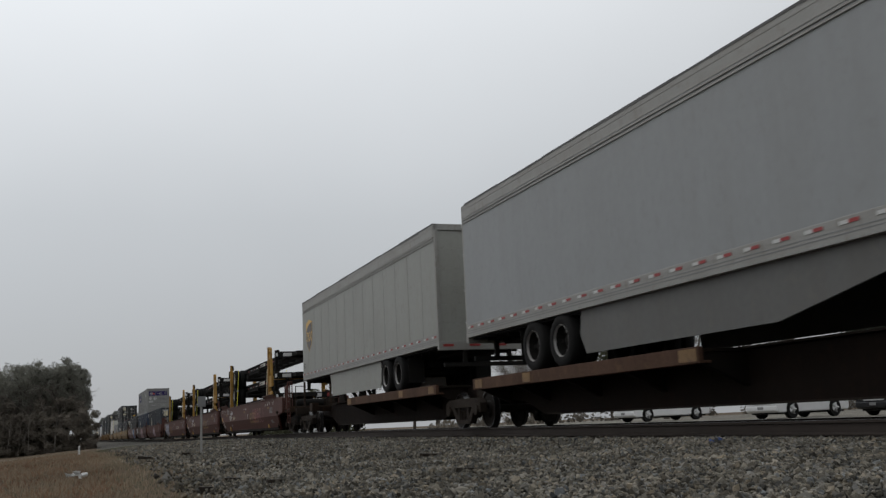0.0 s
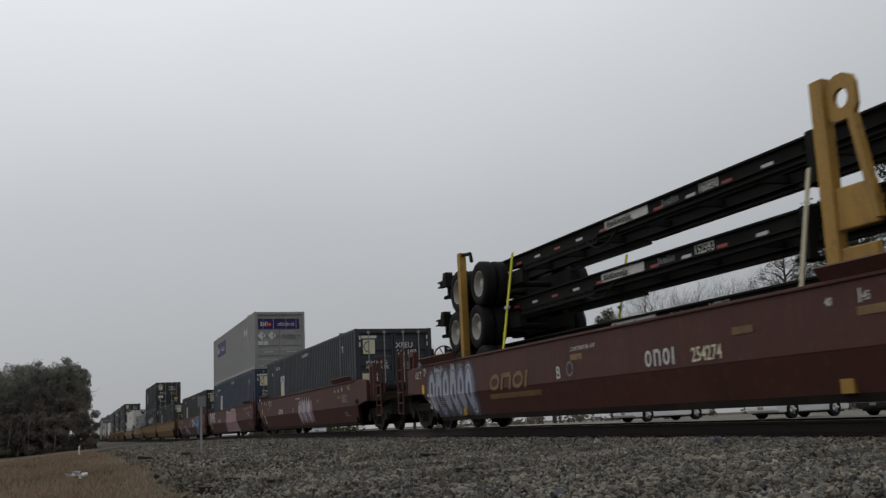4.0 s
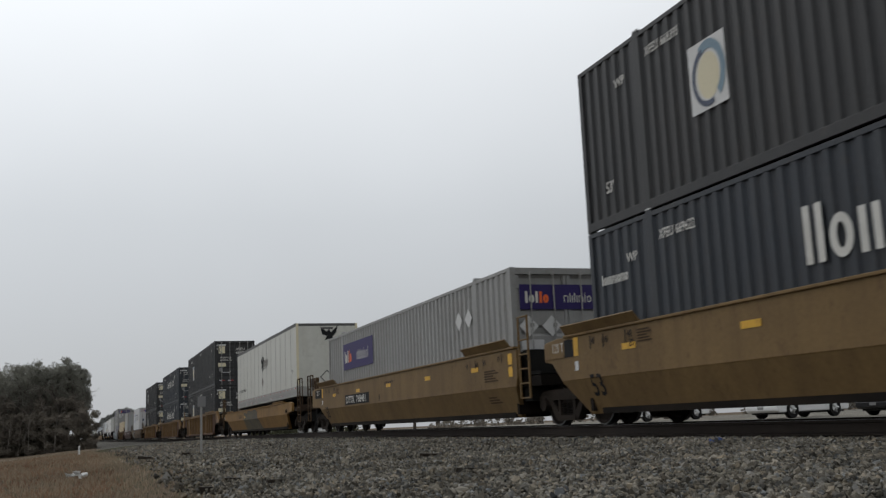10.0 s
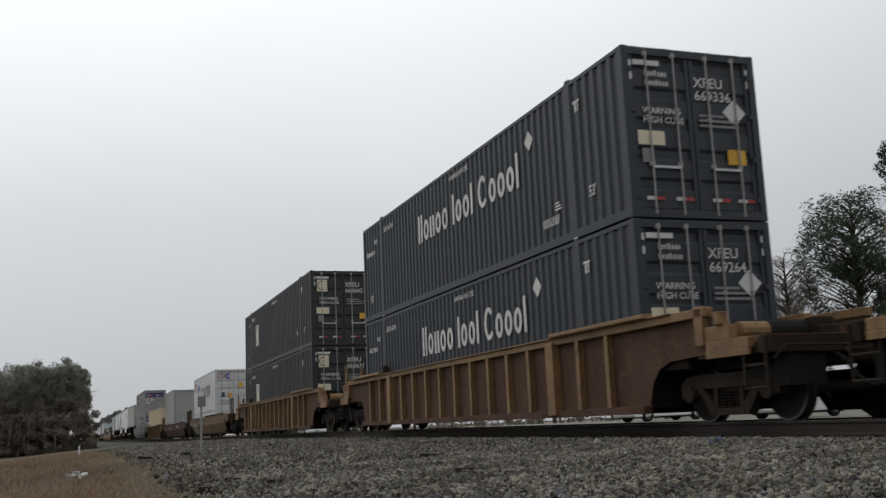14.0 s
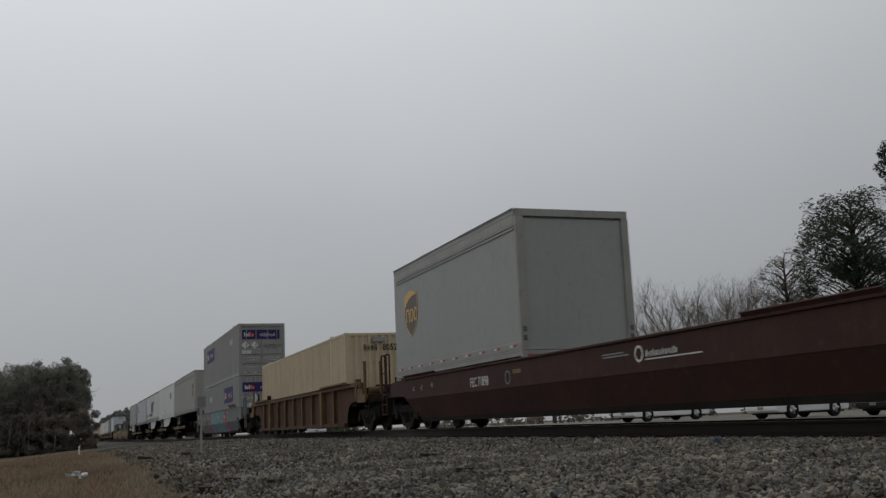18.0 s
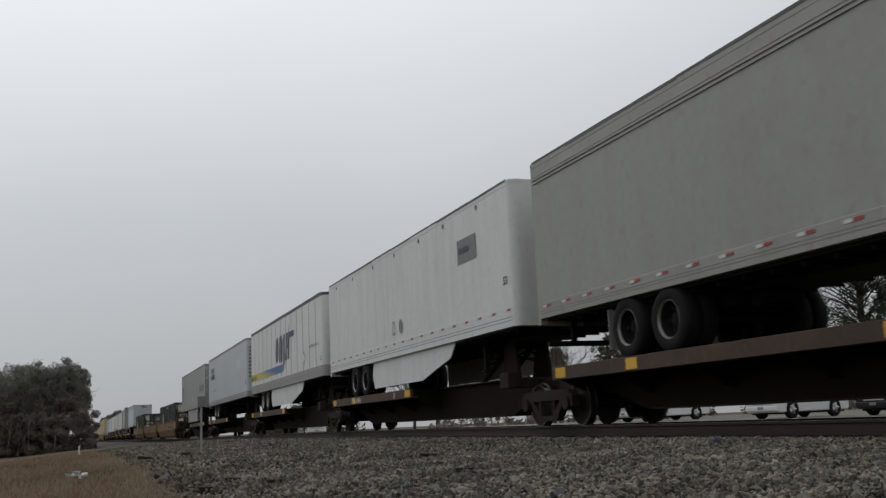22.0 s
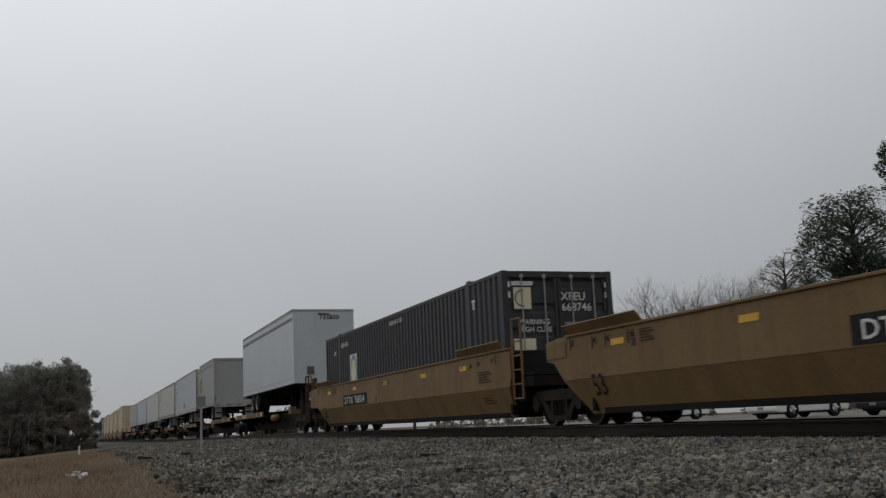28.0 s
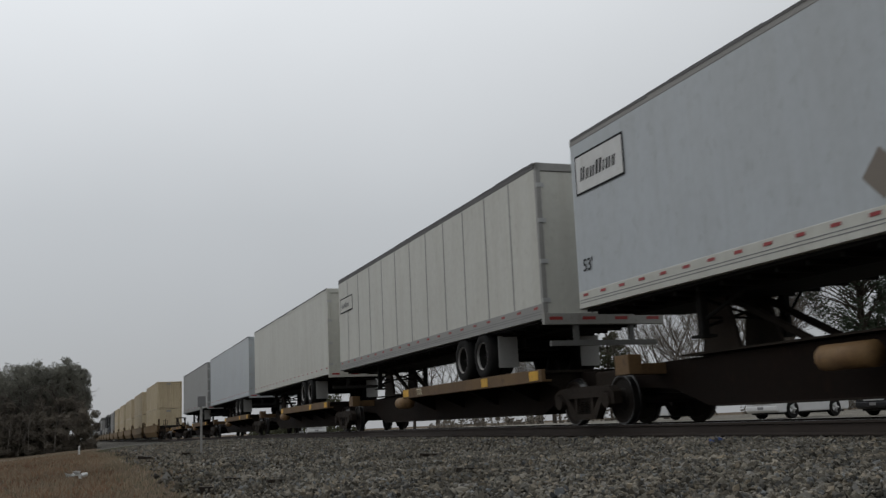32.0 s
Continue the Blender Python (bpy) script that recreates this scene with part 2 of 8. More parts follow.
RUBBER = material("black_tyre_rubber", (0.009, 0.009, 0.009), 0.85, 0, 0.25, 12, 0.5, (0.022, 0.02, 0.018), 0.2, 50, spec=0.15)
RIM_WHITE = material("dusty_white_wheel_rim", (0.42, 0.4, 0.36), 0.5, 0.1, 0.15, 10, 0.4, (0.15, 0.11, 0.08))
RIM_STEEL = material("dull_steel_wheel_rim", (0.3, 0.29, 0.28), 0.45, 0.5, 0.2, 10, 0.4)
PAINT_WHITE = material("white_lettering_paint", (0.62, 0.61, 0.57), 0.6, 0, 0.15, 8, 0.3, (0.2, 0.17, 0.14))
PAINT_BLACK = material("black_lettering_paint", (0.016, 0.016, 0.017), 0.7, 0, 0.15, 8, spec=0.12)
PAINT_NAVY = material("navy_lettering_paint", (0.045, 0.06, 0.1), 0.55, 0, 0.15, 8)
PAINT_SLATE = material("dark_slate_lettering_paint", (0.055, 0.058, 0.065), 0.6, 0, 0.12, 6, spec=0.2)
PATCH_GREY = material("faded_blue_grey_sign_film", (0.2, 0.208, 0.225), 0.6, 0, 0.2, 3, 0.4, (0.13, 0.13, 0.13))
PAINT_GREY = material("mid_grey_lettering_paint", (0.19, 0.19, 0.19), 0.6, 0, 0.15, 6)
PAINT_RED = material("faded_red_reflective_tape", (0.33, 0.03, 0.03), 0.45, 0, 0.2, 8, 0.35, (0.15, 0.06, 0.05))
TAPE_WHITE = material("white_reflective_tape", (0.58, 0.58, 0.57), 0.45, 0, 0.12, 8, 0.25, (0.3, 0.28, 0.25))
PURPLE = material("purple_sign_vinyl", (0.027, 0.018, 0.1), 0.55, 0, 0.12, 3, spec=0.25)
ORANGE = material("orange_sign_vinyl", (0.75, 0.13, 0.03), 0.5, 0, 0.1, 3)
BLUE_LOGO = material("blue_sign_vinyl", (0.045, 0.065, 0.32), 0.45, 0, 0.08, 3)
CYAN_LOGO = material("pale_blue_sign_vinyl", (0.14, 0.22, 0.28), 0.5, 0, 0.12, 5)
CREAM_LOGO = material("cream_sign_vinyl", (0.66, 0.6, 0.42), 0.55, 0, 0.12, 5, 0.2, (0.3, 0.25, 0.18))
SHIELD_BROWN = material("dark_brown_sign_vinyl", (0.05, 0.028, 0.014), 0.4, 0, 0.1, 4)
SHIELD_GOLD = material("gold_sign_vinyl", (0.62, 0.36, 0.04), 0.4, 0, 0.1, 4)
SHIELD_GREEN = material("yellow_green_sign_vinyl", (0.55, 0.58, 0.06), 0.45, 0, 0.1, 4)
GRAF_WHITE = material("white_spray_paint", (0.5, 0.5, 0.52), 0.7, 0, 0.25, 8, 0.4, (0.15, 0.12, 0.11))
GRAF_SLATE = material("dark_slate_spray_paint", (0.085, 0.09, 0.12), 0.7, 0, 0.25, 6)
GRAF_LILAC = material("pale_lilac_spray_paint", (0.36, 0.36, 0.43), 0.7, 0, 0.3, 6)
GRAF_PINK = material("dusty_pink_spray_paint", (0.36, 0.19, 0.2), 0.7, 0, 0.25, 6, 0.4, (0.15, 0.1, 0.1))
GRAF_BLUE = material("blue_spray_paint", (0.03, 0.11, 0.26), 0.7, 0, 0.2, 6)
GRAF_TEAL = material("teal_spray_paint", (0.11, 0.26, 0.255), 0.7, 0, 0.25, 6, 0.3, (0.08, 0.12, 0.12))
GRAF_MAGENTA = material("magenta_spray_paint", (0.27, 0.05, 0.13), 0.7, 0, 0.3, 6)
GRAF_LIME = material("pale_yellow_green_spray_paint", (0.4, 0.42, 0.2), 0.7, 0, 0.2, 6)
GRAF_PALE = material("pale_pink_spray_paint", (0.5, 0.3, 0.36), 0.7, 0, 0.2, 6)
GRAF_MOSS = material("grey_green_spray_paint", (0.155, 0.15, 0.105), 0.75, 0, 0.35, 5, 0.5, (0.08, 0.06, 0.035))
GRAF_OLIVE = material("grey_olive_spray_paint", (0.1, 0.085, 0.05), 0.75, 0, 0.25, 5)
GRAF_DARK = material("dark_spray_paint", (0.04, 0.035, 0.04), 0.7, 0, 0.3, 6)
BARK = material("grey_brown_bark", (0.07, 0.058, 0.048), 0.9, 0, 0.3, 6, bump=0.5, spec=0.2)
TWIG = material("grey_winter_twigs", (0.11, 0.095, 0.08), 0.9, 0, 0.3, 3, spec=0.2)
PINE = material("dark_pine_needles", (0.045, 0.062, 0.036), 0.75, 0, 0.5, 0.8, spec=0.3, thin=0.35)
PINE_DULL = material("dull_olive_winter_foliage", (0.06, 0.062, 0.035), 0.8, 0, 0.5, 0.8, spec=0.25, thin=0.4)
# clump and scrub leaves: base colours paled to hold the haze of distance
CLUMP = material("haze_paled_grey_green_foliage", (0.235, 0.232, 0.197), 0.85, 0, 0.3, 0.5, spec=0.1, thin=0.55)
LEAF_DULL = material("haze_paled_brown_olive_leaves", (0.195, 0.172, 0.142), 0.85, 0, 0.35, 0.6, spec=0.15, thin=0.55)
# far trees: mist is painted in as a pale base colour
FAR_WOOD = material("haze_paled_grey_green_woods", (0.25, 0.255, 0.24), 0.9, 0, 0.3, 0.1, spec=0.1, thin=0.4)
GRASS_BLADE = material("dry_grass_blades", (0.24, 0.19, 0.135), 0.85, 0, 0.5, 0.7, spec=0.15, thin=0.35)
CAR_WHITE = material("white_car_paint", (0.7, 0.7, 0.7), 0.25, 0, 0.04, 2, 0.1)
CAR_SILVER = material("silver_car_paint", (0.35, 0.36, 0.37), 0.3, 0.4, 0.04, 2, 0.1)
CAR_GLASS = material("dark_tinted_car_glass", (0.01, 0.011, 0.012), 0.08, 0, 0.05, 2, spec=0.6)
GRASS_GREEN = material("dull_green_winter_weeds", (0.15, 0.143, 0.1), 0.85, 0, 0.5, 0.7, spec=0.15, thin=0.35)
GRASS_RED = material("red_brown_dead_grass", (0.215, 0.13, 0.083), 0.85, 0, 0.5, 0.7, spec=0.15, thin=0.35)
# saplings paled too, with the clump's haze in their base colour
SAPLING = material("haze_paled_brown_grey_stems", (0.2, 0.178, 0.155), 0.9, 0, 0.3, 1.0, spec=0.1)
END_TAN = material("grimy_tan_end_fittings", (0.088, 0.056, 0.03), 0.75, 0, 0.35, 3, 0.6, (0.03, 0.022, 0.016), 0.3, spec=0.12, wear=0.5, wear_color=(0.045, 0.026, 0.016))
RAIL_PALE = material("pale_weathered_side_rail", (0.3, 0.297, 0.28), 0.5, 0.1, 0.15, 4, 0.4, (0.2, 0.18, 0.15), 0.05, 30, wear=0.3, wear_color=(0.17, 0.14, 0.11))
CAR_BLACK = material("dark_grey_car_paint", (0.022, 0.023, 0.026), 0.22, 0.2, 0.05, 2, 0.1)
BLUE_SCRAP = material("blue_plastic_scrap", (0.03, 0.07, 0.22), 0.5, 0, 0.2, 8)
SAND = material("pale_sandy_dirt", (0.25, 0.205, 0.145), 0.95, 0, 0.3, 2, 0.5, (0.1, 0.08, 0.05), 0.4, 30, spec=0.1)
RIM_CAR = material("alloy_car_rim", (0.5, 0.5, 0.5), 0.35, 0.7, 0.08, 8)


# ---- mesh helpers ----
class Shape:
    """Collects vertices and faces of one part."""

    def __init__(self):
        self.v, self.f = [], []

    def add(self, verts, faces):
        k = len(self.v)
        self.v += [tuple(p) for p in verts]
        self.f += [tuple(i + k for i in face) for face in faces]
        return self

    def box(self, x0, x1, y0, y1, z0, z1):
        return self.add([(x0, y0, z0), (x1, y0, z0), (x1, y1, z0), (x0, y1, z0), (x0, y0, z1), (x1, y0, z1), (x1, y1, z1), (x0, y1, z1)],
                        [(0, 3, 2, 1), (4, 5, 6, 7), (0, 1, 5, 4), (1, 2, 6, 5), (2, 3, 7, 6), (3, 0, 4, 7)])

    def prism(self, outline, lo, hi, axis):
        """An outline of 2D points drawn along an axis: x takes (y, z), y takes (x, z), z takes (x, y)."""
        put = {"x": lambda p, a: (a, p[0], p[1]), "y": lambda p, a: (p[0], a, p[1]), "z": lambda p, a: (p[0], p[1], a)}[axis]
        n = len(outline)
        area = sum(outline[i][0] * outline[(i + 1) % n][1] - outline[(i + 1) % n][0] * outline[i][1] for i in range(n))
        if (area < 0) != (axis == "y"):
            outline = outline[::-1]
        verts = [put(p, lo) for p in outline] + [put(p, hi) for p in outline]
        faces = [tuple(range(n - 1, -1, -1)), tuple(range(n, 2 * n))] + [(i, (i + 1) % n, n + (i + 1) % n, n + i) for i in range(n)]
        return self.add(verts, faces)

    def tube(self, a, b, r0, r1=None, n=8, caps=True):
        """A straight, tapering round bar from a to b."""
        r1 = r0 if r1 is None else r1
        a, b = Vector(a), Vector(b)
        d = (b - a).normalized()
        u = d.orthogonal().normalized()
        w = d.cross(u)
        ring = [(math.cos(2 * math.pi * i / n), math.sin(2 * math.pi * i / n)) for i in range(n)]
        verts = [a + (u * c + w * s) * r0 for c, s in ring] + [b + (u * c + w * s) * r1 for c, s in ring]
        faces = [(i, (i + 1) % n, n + (i + 1) % n, n + i) for i in range(n)]
        if caps:
            faces += [tuple(range(n - 1, -1, -1)), tuple(range(n, 2 * n))]
        return self.add(verts, faces)

    def lathe(self, profile, centre, n=24):
        """A round body about an axis along x: profile of (x, radius), closed on itself."""
        m = len(profile)
        verts = [(centre[0] + x, centre[1] + r * math.cos(2 * math.pi * k / n), centre[2] + r * math.sin(2 * math.pi * k / n)) for k in range(n) for x, r in profile]
        faces = [(k * m + j, k * m + (j + 1) % m, ((k + 1) % n) * m + (j + 1) % m, ((k + 1) % n) * m + j) for k in range(n) for j in range(m)]
        return self.add(verts, faces)

    def sweep(self, path, radii, n=6):
        """One connected round bar along a path, of one radius or one for each point."""
        path = [Vector(p) for p in path]
        radii = radii if isinstance(radii, (list, tuple)) else [radii] * len(path)
        verts = []
        u = None
        for i, p in enumerate(path):
            d = (path[min(i + 1, len(path) - 1)] - path[max(i - 1, 0)]).normalized()
            u = d.orthogonal().normalized() if u is None else (u - d * u.dot(d)).normalized()
            w = d.cross(u)
            verts += [p + (u * math.cos(2 * math.pi * k / n) + w * math.sin(2 * math.pi * k / n)) * radii[i] for k in range(n)]
        m = len(path)
        faces = [(i * n + k, i * n + (k + 1) % n, (i + 1) * n + (k + 1) % n, (i + 1) * n + k) for i in range(m - 1) for k in range(n)]
        faces += [tuple(range(n - 1, -1, -1)), tuple(range((m - 1) * n, m * n))]
        return self.add(verts, faces)

    def flip_y(self):
        self.v = [(x, -y, z) for x, y, z in self.v]
        self.f = [face[::-1] for face in self.f]
        return self


def part(name, shape, mat, parent, label="", bevel=0.0, smooth=False):
    """Links a shape as one mesh object under a thing or a part."""
    me = bpy.data.meshes.new(name)
    me.from_pydata(shape.v, [], shape.f)
    me.materials.append(mat)
    if smooth:
        me.polygons.foreach_set("use_smooth", [True] * len(me.polygons))
    ob = new(name, me)
    ob.parent = parent
    if bevel:
        mod = ob.modifiers.new("bevel", "BEVEL")
        mod.width, mod.segments, mod.limit_method = bevel, 2, "ANGLE"
    if label:
        tagged(ob, label)
    return ob


def mesh_of(name, shape, mats, smooth=False, pick=None):
    """A mesh with no object yet; pick gives the material index from a face's middle."""
    me = bpy.data.meshes.new(name)
    me.from_pydata(shape.v, [], shape.f)
    for q in mats:
        me.materials.append(q)
    for p in me.polygons:
        p.use_smooth = smooth
        if pick:
            p.material_index = pick(p.center)
    return me


def placed(name, me, parent, m, bevel=0.0, label=""):
    """A part on a mesh that others share."""
    o = new(name, me)
    o.parent = parent
    o.matrix_basis = m
    if bevel:
        mod = o.modifiers.new("bevel", "BEVEL")
        mod.width, mod.segments, mod.limit_method = bevel, 2, "ANGLE"
    if label:
        tagged(o, label)
    return o


LETTERS = {}


def letter_mesh(words):
    """Flat lettering one unit high in Blender's built-in font, as vertices (u, v) and faces."""
    if words not in LETTERS:
        cu = bpy.data.curves.new("words", "FONT")
        cu.body, cu.resolution_u, cu.offset = words, 2, 0.012
        ob = bpy.data.objects.new("words", cu)
        me = bpy.data.meshes.new_from_object(ob)
        vs = [(p.co.x, p.co.y) for p in me.vertices]
        top = max((p[1] for p in vs), default=1) or 1
        LETTERS[words] = ([(x / top, y / top) for x, y in vs], [tuple(p.vertices) for p in me.polygons])
        bpy.data.objects.remove(ob)
        bpy.data.meshes.remove(me)
        bpy.data.curves.remove(cu)
    return LETTERS[words]


CREASE = 0.785      # height of the fold in a well car's side


class Marks:
    """Flat lettering, plates and signs on one thing. side: the long face towards -x; end: the face towards -y.
    On the side a runs from the +y end towards -y; on the end it runs from -x to +x. Heights from the thing's base."""

    def __init__(self, root, side_x, end_y, far_y, left_x=-1.25, lean=0.0):
        self.root, self.sx, self.ey, self.fy, self.lx, self.lean = root, side_x, end_y, far_y, left_x, lean

    def at(self, face, u, v, lift):
        if face == "side":
            return (self.sx - lift + max(0.0, CREASE - v) * self.lean, self.fy - u, v)
        return (self.lx + u, self.ey - lift, v)

    def folded(self, pts):
        """Cuts an outline where it crosses the crease of a leaning skirt."""
        vs = [q[1] for q in pts]
        if not self.lean or min(vs) > CREASE - 0.01 or max(vs) < CREASE + 0.01:
            return [pts]
        out = []
        for sg in (1, -1):
            keep = []
            for (u0, v0), (u1, v1) in zip(pts, pts[1:] + pts[:1]):
                d0, d1 = sg * (v0 - CREASE), sg * (v1 - CREASE)
                if d0 >= 0:
                    keep.append((u0, v0))
                if d0 * d1 < 0:
                    k = d0 / (d0 - d1)
                    keep.append((u0 + (u1 - u0) * k, CREASE))
            if len(keep) > 2:
                out.append(keep)
        return out

    def poly(self, face, outlines, mat, name, label="", lift=0.006):
        s = Shape()
        for whole in outlines:
            for pts in self.folded(whole) if face == "side" else [whole]:
                s.add([self.at(face, u, v, lift) for u, v in pts], [tuple(range(len(pts)))])
        return part(name, s, mat, self.root, label)

    def rect(self, face, u, v, w, h, mat, name="plate", label="", lift=0.006):
        return self.poly(face, [[(u, v), (u + w, v), (u + w, v + h), (u, v + h)]], mat, name, label, lift)

    def text(self, face, u, v, h, words, mat, label="", squeeze=1.0, lift=0.008, slant=0.0):
        vs, fs = letter_mesh(words)
        s = Shape().add([self.at(face, u + (x * squeeze + y * slant) * h, v + y * h, lift) for x, y in vs], fs)
        return part("lettering", s, mat, self.root, label)

    def words(self, face, rows, mat, label="", squeeze=0.85, lift=0.008):
        """Several short words of one paint: rows of (u, v, height, word)."""
        s = Shape()
        for u, v, h, word in rows:
            vs, fs = letter_mesh(word)
            s.add([self.at(face, u + x * squeeze * h, v + y * h, lift) for x, y in vs], fs)
        return part("lettering", s, mat, self.root, label)

    def dots(self, spots, mat, name="graffiti", label="", lift=0.013):
        """Round spots (u, v, radius) on the long side."""
        return self.poly("side", [[(u + r * math.cos(k * 0.7854), v + r * 1.15 * math.sin(k * 0.7854)) for k in range(8)] for u, v, r in spots], mat, name, label, lift)

    def stroke(self, lines, mat, wide, name="graffiti", label="", lift=0.012):
        """Painted strokes: lists of (u, v) points joined by bars of one width."""
        out = []
        for line in lines:
            for (x0, y0), (x1, y1) in zip(line, line[1:]):
                q = max(math.hypot(x1 - x0, y1 - y0), 1e-5)
                ex, ey = (x1 - x0) / q * wide / 2, (y1 - y0) / q * wide / 2
                out.append([(x0 - ex - ey, y0 - ey + ex), (x0 - ex + ey, y0 - ey - ex), (x1 + ex + ey, y1 + ey - ex), (x1 + ex - ey, y1 + ey + ex)])
        s = Shape()
        for i, whole in enumerate(out):
            for pts in self.folded(whole):
                s.add([self.at("side", u, v, lift + 0.0001 * i) for u, v in pts], [tuple(range(len(pts)))])
        return part(name, s, mat, self.root, label)

    def bars(self, face, u, v, h, widths, mat, name="lettering", label="", gap=0.25, slant=0.0, lift=0.008, even=False):
        """A word drawn as plain upright bars: a thin bar or a pair of bars for each width (in heights)."""
        out, x = [], u
        for i, w in enumerate(widths):
            hh = h * (1.0 if even or i == 0 or i % 4 == 3 else 0.76)
            bw = w * h
            for x0, x1 in (((x, x + bw * 0.38), (x + bw * 0.62, x + bw)) if w >= 0.34 else ((x, x + bw),)):
                out.append([(x0, v), (x1, v), (x1 + slant * hh, v + hh), (x0 + slant * hh, v + hh)])
            x += bw + gap * h
        return self.poly(face, out, mat, name, label, lift)

    def glyphs(self, face, u, v, h, pattern, mat, name="lettering", label="", gap=0.14, slant=0.0, lift=0.008, low=0.74, wide=0.72, pen=0.19):
        """A sign drawn as plain shapes: | and i are bars, O and o rings, C an open ring, n an arch, = a block."""
        out, x = [], u
        for ch in pattern:
            hh = h if ch in "|OC=" else h * low
            if ch == " ":
                x += h * 0.34
                continue
            ww = h * pen if ch in "|i" else hh * wide
            if ch in "|i=":
                boxes = [[(x, v), (x + ww, v), (x + ww, v + hh), (x, v + hh)]]
            elif ch == "n":
                p = h * pen
                boxes = [[(x, v), (x + p, v), (x + p, v + hh), (x, v + hh)], [(x + ww - p, v), (x + ww, v), (x + ww, v + hh - p * 0.4), (x + ww - p, v + hh - p)], [(x + p, v + hh - p), (x + ww - p, v + hh - p), (x + ww - p * 0.5, v + hh), (x + p, v + hh)]]
            else:
                k, a0, a1 = 16, (40 if ch == "C" else 0), (320 if ch == "C" else 360)
                ring = [(math.cos(radians(a0 + (a1 - a0) * i / k)), math.sin(radians(a0 + (a1 - a0) * i / k))) for i in range(k + 1)]
                cx, cy, p = x + ww / 2, v + hh / 2, h * pen
                o_ = [(cx + ww / 2 * c, cy + hh / 2 * q) for c, q in ring]
                i_ = [(cx + (ww / 2 - p) * c, cy + (hh / 2 - p * 0.9) * q) for c, q in ring]
                boxes = [[o_[i], o_[i + 1], i_[i + 1], i_[i]] for i in range(k)]
            out += [[(a + slant * (b - v), b) for a, b in q] for q in boxes]
            x += ww + gap * h
        return self.poly(face, out, mat, name, label, lift)

    def lines(self, face, u, v, w, h, rows, mat, name="small_print", label="", lift=0.008):
        """Small print that cannot be read, as thin bars."""
        step = h / rows
        out = []
        for i in range(rows):
            ww = w * (1.0 - 0.17 * ((i * 7) % 3))
            out.append([(u, v + i * step), (u + ww, v + i * step), (u + ww, v + (i + 0.55) * step), (u, v + (i + 0.55) * step)])
        return self.poly(face, out, mat, name, label, lift)

    def disc(self, face, u, v, r, mat, name="emblem", label="", rx=1.0, lift=0.009, a0=0, a1=360, inner=0.0):
        k = 28
        pts = [(u + rx * r * math.cos(radians(a0 + (a1 - a0) * i / k)), v + r * math.sin(radians(a0 + (a1 - a0) * i / k))) for i in range(k + 1)]
        if inner:
            ins = [(u + rx * inner * math.cos(radians(a0 + (a1 - a0) * i / k)), v + inner * math.sin(radians(a0 + (a1 - a0) * i / k))) for i in range(k + 1)]
            return self.poly(face, [[pts[i], pts[i + 1], ins[i + 1], ins[i]] for i in range(k)], mat, name, label, lift)
        return self.poly(face, [pts], mat, name, label, lift)

    def diamond(self, face, u, v, r, mat, name="placard", label="", lift=0.008):
        return self.poly(face, [[(u, v - r), (u + r, v), (u, v + r), (u - r, v)]], mat, name, label, lift)


def ease(a):
    a = max(0.0, min(1.0, a))
    return a * a * (3 - 2 * a)


def line_at(y):
    """Where the track runs: its sideways bend and its dip at a distance y, in metres."""
    y = max(y, 0.0)
    return -0.0073 * y * ease(y / 180.0), -0.0048 * y * ease(y / 100.0)


MOVING = []      # (thing, offset along the train, height above the rails)


def thing(name, label, category, group, offset, height=0.0):
    root = tagged(new(name), label, category, group)
    root.matrix_basis = pose(TRACK_X, offset, height)
    MOVING.append((root, offset, height))
    return root


# ---- rail trucks ----
w = Shape().lathe([(0.0, 0.08), (0.0, 0.16), (0.03, 0.2), (0.025, 0.34), (0.0, 0.37), (0.0, 0.4), (0.0, 0.418), (0.1, 0.425), (0.105, 0.453), (0.135, 0.453), (0.135, 0.36), (0.1, 0.33), (0.1, 0.18), (0.12, 0.08)], (-0.815, 0, 0.42), 28)
WHEEL_MESH = mesh_of("wheel", w, (WHEEL, WHEEL_RIM), pick=lambda c: 1 if math.hypot(c.y, c.z - 0.42) > 0.403 and c.x < -0.712 else 0)
AXLE_MESH = mesh_of("axle", Shape().tube((-0.72, 0, 0.42), (0.72, 0, 0.42), 0.085, n=10), (WHEEL,))
f = Shape()      # cast side frame with sloping ends, two windows and a spring nest
f.prism([(-1.12, 0.36), (-1.12, 0.56), (-0.95, 0.66), (-0.6, 0.68), (0.6, 0.68), (0.95, 0.66), (1.12, 0.56), (1.12, 0.36), (0.98, 0.34), (0.92, 0.45), (0.75, 0.48), (-0.75, 0.48), (-0.92, 0.45), (-0.98, 0.34)], -1.1, -0.93, "x")
f.prism([(-0.75, 0.5), (-0.6, 0.5), (-0.28, 0.2), (-0.28, 0.1), (-0.42, 0.1)], -1.09, -0.94, "x")
f.prism([(0.75, 0.5), (0.6, 0.5), (0.28, 0.2), (0.28, 0.1), (0.42, 0.1)], -1.09, -0.94, "x")
f.prism([(-0.36, 0.1), (0.36, 0.1), (0.36, 0.2), (-0.36, 0.2)], -1.1, -0.92, "x")
f.box(-1.085, -0.95, -0.34, -0.25, 0.2, 0.5).box(-1.085, -0.95, 0.25, 0.34, 0.2, 0.5)
FRAME_MESH = mesh_of("side_frame", f, (STEEL_BOGIE,))
sp = Shape()
for yy in (-0.17, 0.0, 0.17):
    sp.sweep([(-1.01, yy, 0.2 + 0.0105 * k) for k in range(22)], [0.06 if k % 4 in (0, 3) else 0.079 for k in range(22)], 9)
